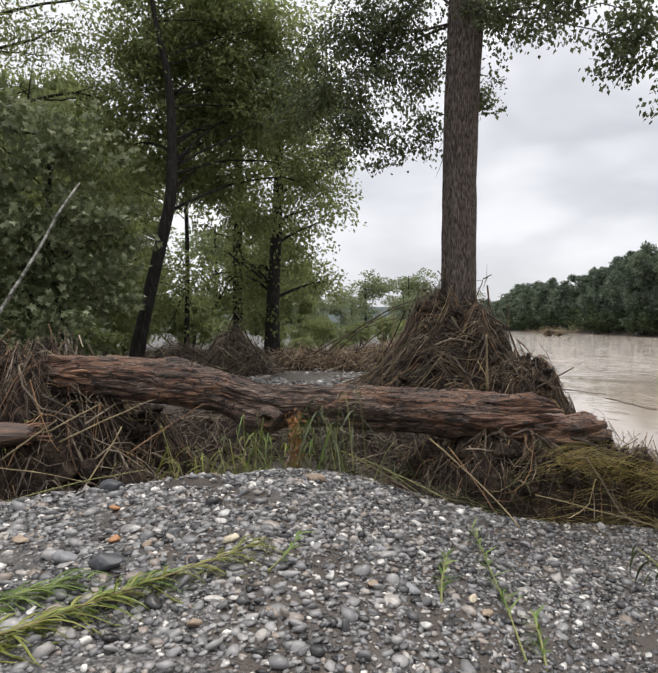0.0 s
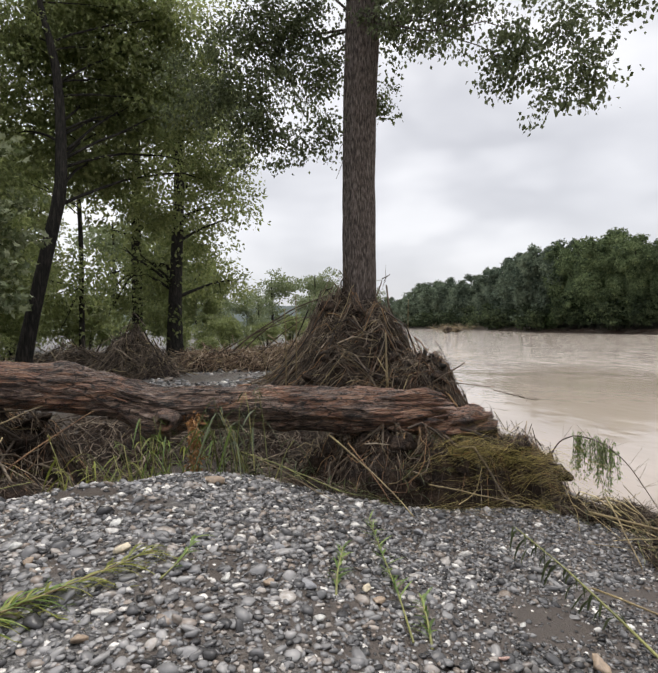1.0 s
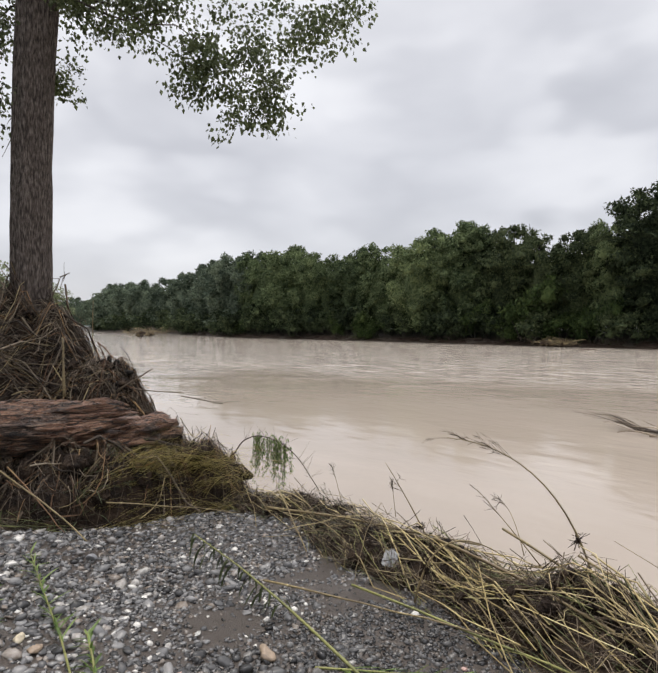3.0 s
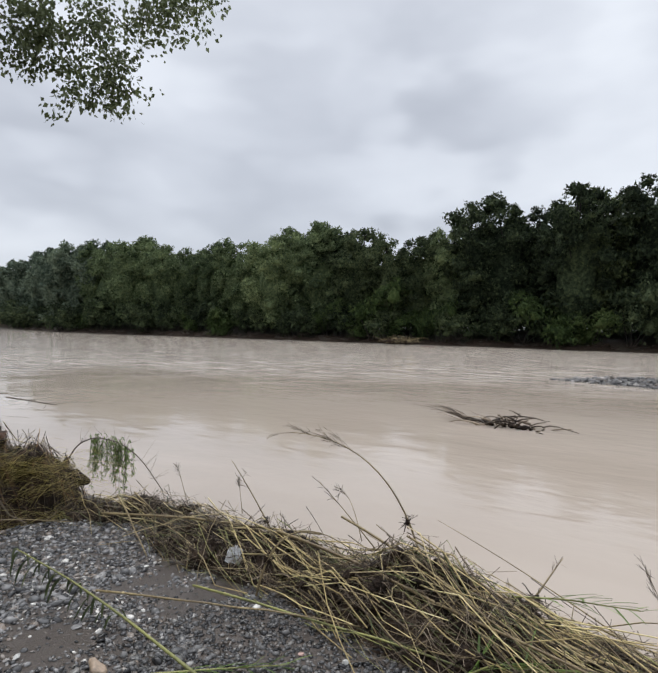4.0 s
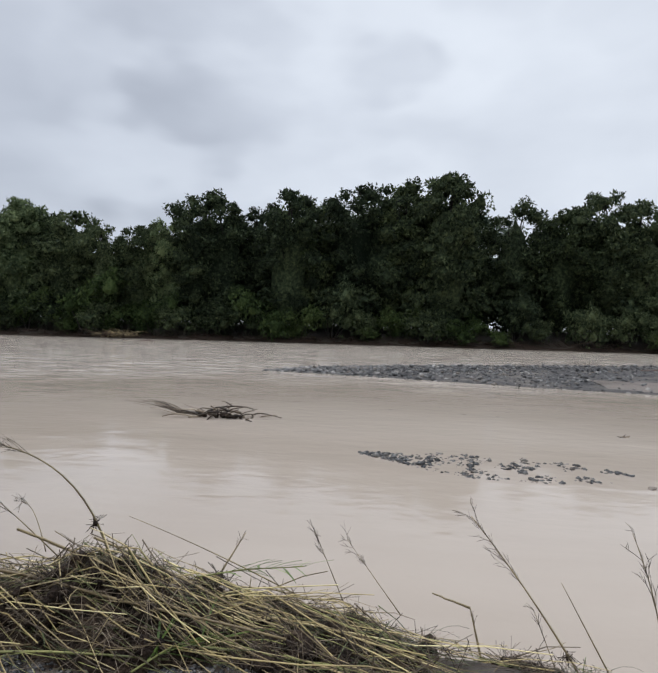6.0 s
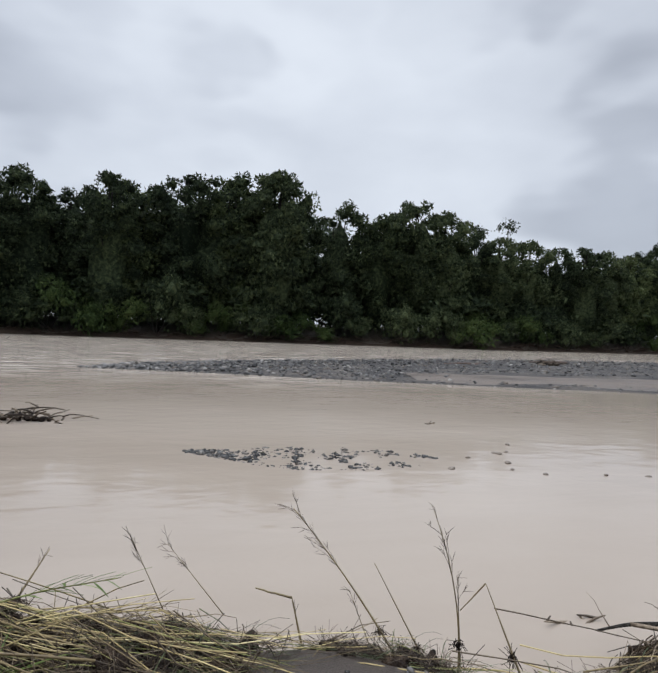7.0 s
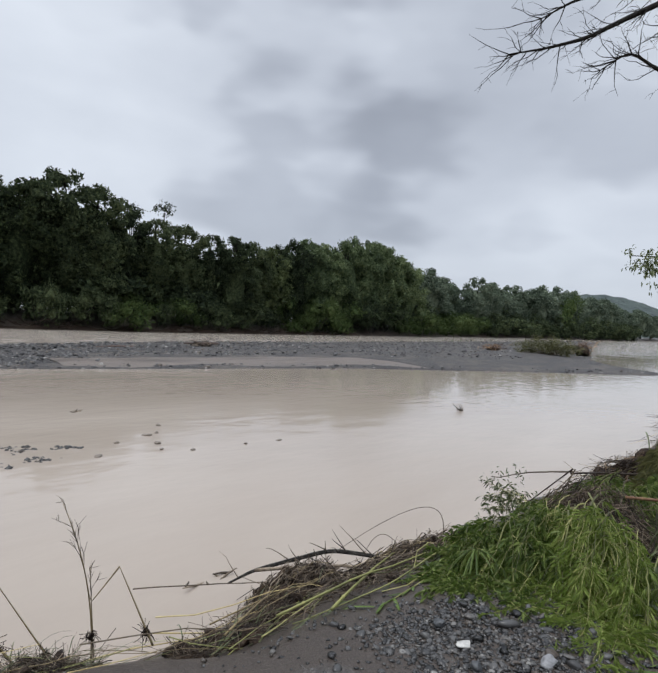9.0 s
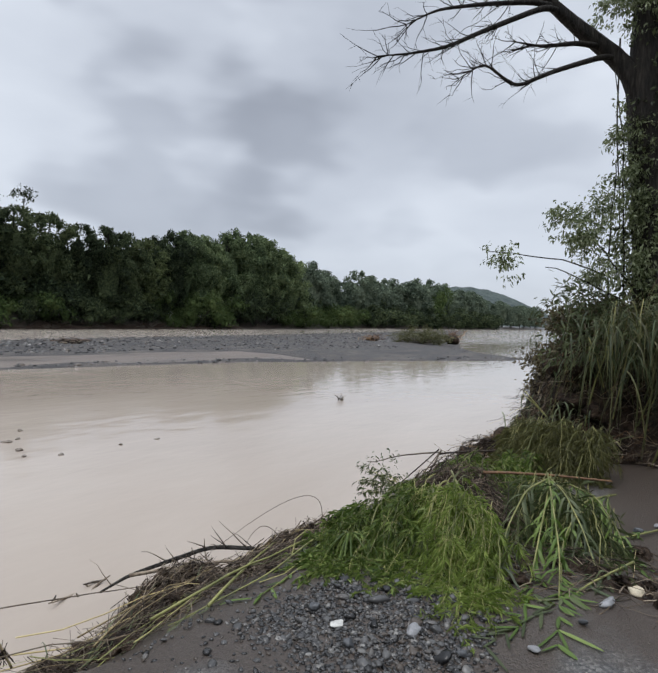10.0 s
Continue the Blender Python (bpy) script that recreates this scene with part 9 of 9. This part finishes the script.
    for p0, p1 in (((0.3, 0.4, 0.9), (0.35, 0.35, 3.8)), ((0.45, 0.5, 0.8), (0.55, 0.6, 2.6)), ((0.1, 0.3, 1.0), (0.7, 0.9, 1.8)), ((0.2, 0.3, 1.2), (1.5, 1.6, 1.5)), ((0.3, 0.5, 1.0), (1.05, 1.2, 1.35)), ((0.5, 0.3, 4.3), (0.4, 0.35, 1.1))):
        tube(vp, bent(rng, p0, p1, 10, 0.03, 0.02), np.linspace(0.012, 0.005, 10), 5)
    tagged(part("climbing_stems", vp, M_BARK_DARK, ob), kind="stuff")


M_LEAF_BRONZE = leafy("bronze_green_leaves", (0.028, 0.022, 0.012), (0.085, 0.07, 0.034), (0.2, 0.17, 0.09), 0.25, big=2.5)


def build_river_things():
    rng = np.random.default_rng(860)
    # raft of dead branches stranded in the stream
    base = np.array((12.7, 3.6, WATER))
    ob = thing("stranded_branches", tuple(base), "tangle of dark dead branches stranded in the river", "driftwood")
    pc = Pieces()
    for k in range(46):
        x, y = rng.normal(0, 0.18), rng.uniform(-0.85, 0.85)
        h = 0.24 * math.exp(-(y / 0.5) ** 2)
        tube(pc, bent(rng, (x, y, -0.02 + h * rng.random()), (x + rng.normal(0, 0.2), y + rng.normal(0, 0.4), h * rng.uniform(0.3, 1.2)), 5, 0.07, 0.08), np.linspace(0.02, 0.008, 5) * rng.uniform(0.5, 1.6), 5)
    tagged(part("branches", pc, M_TWIG, ob), kind="stuff")
    cp = Pieces()
    stones(cp, rng, np.stack((rng.normal(0, 0.12, 14), rng.normal(0, 0.3, 14), np.full(14, 0.03)), -1), rng.uniform(0.05, 0.11, 14), 2, 0.6, 0.3)
    part("litter", cp, M_MULCH, ob, "dark litter caught in the branches")
    tw = Pieces()
    for _ in range(16):
        p0 = np.array((0.1, 1.0, 0.0)) + rng.normal(0, 0.08, 3) * np.array((1, 1, 0))
        tube(tw, bent(rng, p0, p0 + np.array((rng.normal(0, 0.15), rng.uniform(0.5, 1.5), rng.uniform(0.05, 0.4))), 6, 0.05, 0.06), np.linspace(0.009, 0.003, 6), 4)
    part("twigs", tw, M_TWIG, ob, "thin twigs trailing upstream")
    # snags
    for x, y, h, lab in ((12.44, -5.18, 0.06, "short dark snag in the river"), (8.0, -13.6, 0.26, "forked dark snag standing out of the river"), (4.05, -3.1, 0.05, "floating tuft of dead twigs")):
        p = Pieces()
        for _ in range(6):
            tube(p, bent(rng, (rng.normal(0, 0.05), rng.normal(0, 0.1), -0.03), (rng.normal(0, 0.05), rng.normal(0, 0.12), h * rng.uniform(0.3, 1)), 4, 0.08), np.linspace(0.018, 0.005, 4), 5)
        tagged(part("snag", p, M_TWIG, None, at=pose(x, y, WATER)), lab, "driftwood", "snags in the river")
    # on the bar: scrub, a red-brown root heap, stranded wood
    ob = thing("scrub_bush", pose(22.3, -53.0, WATER + 0.15) @ Matrix.Scale(1.6, 4), "low olive scrub on the gravel bar", "bush")
    crown, tips = crown_leaves(rng, [(0, 0, 0.5, 1.5, 1.1, 0.55), (-1.1, 0.3, 0.4, 0.8, 0.8, 0.4), (1.3, 0, 0.35, 0.9, 0.8, 0.4)], 240, 0.12, 0.4, 0.2, 0.8, 0.3, 0.15)
    sp = Pieces()
    for q in rng.permutation(len(tips))[:20]:
        tube(sp, bent(rng, (0, 0, 0), tips[q], 5, 0.05), np.linspace(0.02, 0.006, 5), 4)
    tagged(part("stems", sp, M_TWIG, ob), kind="stuff")
    tagged(part("crown", crown, M_LEAF_OLIVE, ob, smooth=False), kind="stuff")

    def wood_heap(x, y, z, w, h, mat, label, n=90, wz=1.0):
        o = thing("wood_heap", (x, y, z), label, "driftwood", "stranded wood on the bar")
        p = Pieces()
        for _ in range(n):
            p0 = np.array((rng.normal(0, w * 0.35), rng.normal(0, w * 0.35), h * rng.uniform(0, 0.6)))
            tube(p, bent(rng, p0, p0 + np.array((rng.normal(0, w * 0.3), rng.normal(0, w * 0.4), rng.uniform(-0.1, 0.5) * h)), 4, 0.08, 0.1), np.linspace(0.03, 0.01, 4) * rng.uniform(0.4, 1.3), 4)
        part("branches", p, mat, o)
        for _ in range(8):
            c = Pieces()
            stones(c, rng, np.array([(rng.normal(0, w * 0.25), rng.normal(0, w * 0.25), h * 0.2)]), rng.uniform(0.25, 0.42, 1) * h, 2, 0.7, 0.3)
            part("root_mass", c, M_MULCH, o, "dark root mass")

    wood_heap(21.2, -58.5, WATER + 0.1, 1.5, 1.7, M_TWIG_RED, "red-brown uprooted root heap on the gravel bar", 130)
    wood_heap(27, -51, WATER + 0.15, 1.6, 0.8, M_TWIG_RED, "red-brown stranded wood on the gravel bar")
    wood_heap(31, -20, WATER + 0.2, 1.0, 0.4, M_TWIG, "stranded grey wood on the gravel bar", 60)
    wood_heap(60, 31, WATER + 0.1, 2.6, 1.0, M_STRAW, "pale reed drift at the far water's edge", 160)
    wood_heap(48, 118, WATER, 6.0, 2.2, M_STRAW, "pale reed drift far up the river", 220)
    for x, y, ln, r in ((30, -14, 2.2, 0.09), (34, -22, 2.8, 0.1), (55, 25, 1.6, 0.1)):
        p = Pieces()
        trunk_mesh(p, rng, [(0, -ln / 2, 0), (0.1, 0, 0.05), (0, ln / 2, 0.02)], (r, r * 0.9, r * 0.6), 8, 0.1)
        tagged(part("drift_log", p, M_LOG, None, at=pose(x, y, (WATER + 0.22) if x < 50 else WATER)), "dark stranded drift log", "log", "stranded wood on the bar")
    # scrap of white plastic caught in the reeds
    p = Pieces()
    g = np.linspace(-1, 1, 22)
    a, b = np.meshgrid(g, g, indexing="ij")
    r = np.sqrt(a ** 2 + b ** 2)
    x, y = a * 0.1, b * 0.075
    z = 0.06 * np.clip(1 - r ** 2, -0.3, 1) + 0.018 * rough_noise(x, y, 0.018, 2) + 0.012 * rough_noise(x, y, 0.008, 5)
    i, j = np.meshgrid(np.arange(21), np.arange(21), indexing="ij")
    p.add(np.stack((x * (1 + 0.1 * rough_noise(b, a, 0.3)), y, z), -1).reshape(-1, 3), np.stack((i * 22 + j, (i + 1) * 22 + j, (i + 1) * 22 + j + 1, i * 22 + j + 1), -1).reshape(-1, 4))
    tagged(part("plastic_bag", p, M_PLASTIC, None, at=pose(3.08, 2.7, -0.13, 12, -18, 30) @ Matrix.Scale(0.8, 4)), "crumpled translucent white plastic bag caught in reeds", "plastic bag")


def plastic_material():
    m, N, L, bsdf = material("white_plastic_film")
    bsdf.inputs["Base Color"].default_value = (0.78, 0.79, 0.8, 1)
    bsdf.inputs["Roughness"].default_value = 0.25
    n = N.new("ShaderNodeTexNoise")
    n.inputs["Scale"].default_value = 40.0
    b = N.new("ShaderNodeBump")
    b.inputs["Strength"].default_value, b.inputs["Distance"].default_value = 0.6, 0.01
    L.new(n.outputs["Fac"], b.inputs["Height"])
    L.new(b.outputs[0], bsdf.inputs["Normal"])
    clear_film = N.new("ShaderNodeBsdfTransparent")
    mix = N.new("ShaderNodeMixShader")
    mix.inputs["Fac"].default_value = 0.62
    L.new(bsdf.outputs[0], mix.inputs[1])
    L.new(clear_film.outputs[0], mix.inputs[2])
    L.new(mix.outputs[0], N["Material Output"].inputs["Surface"])
    return m


M_PLASTIC = plastic_material()
build_log()
build_heaps()
build_root_stump()
build_canes()
build_stalks()
build_sprigs()
build_hanging_weed()
build_green_pile()
build_big_stick()
build_right_bank()
build_river_things()
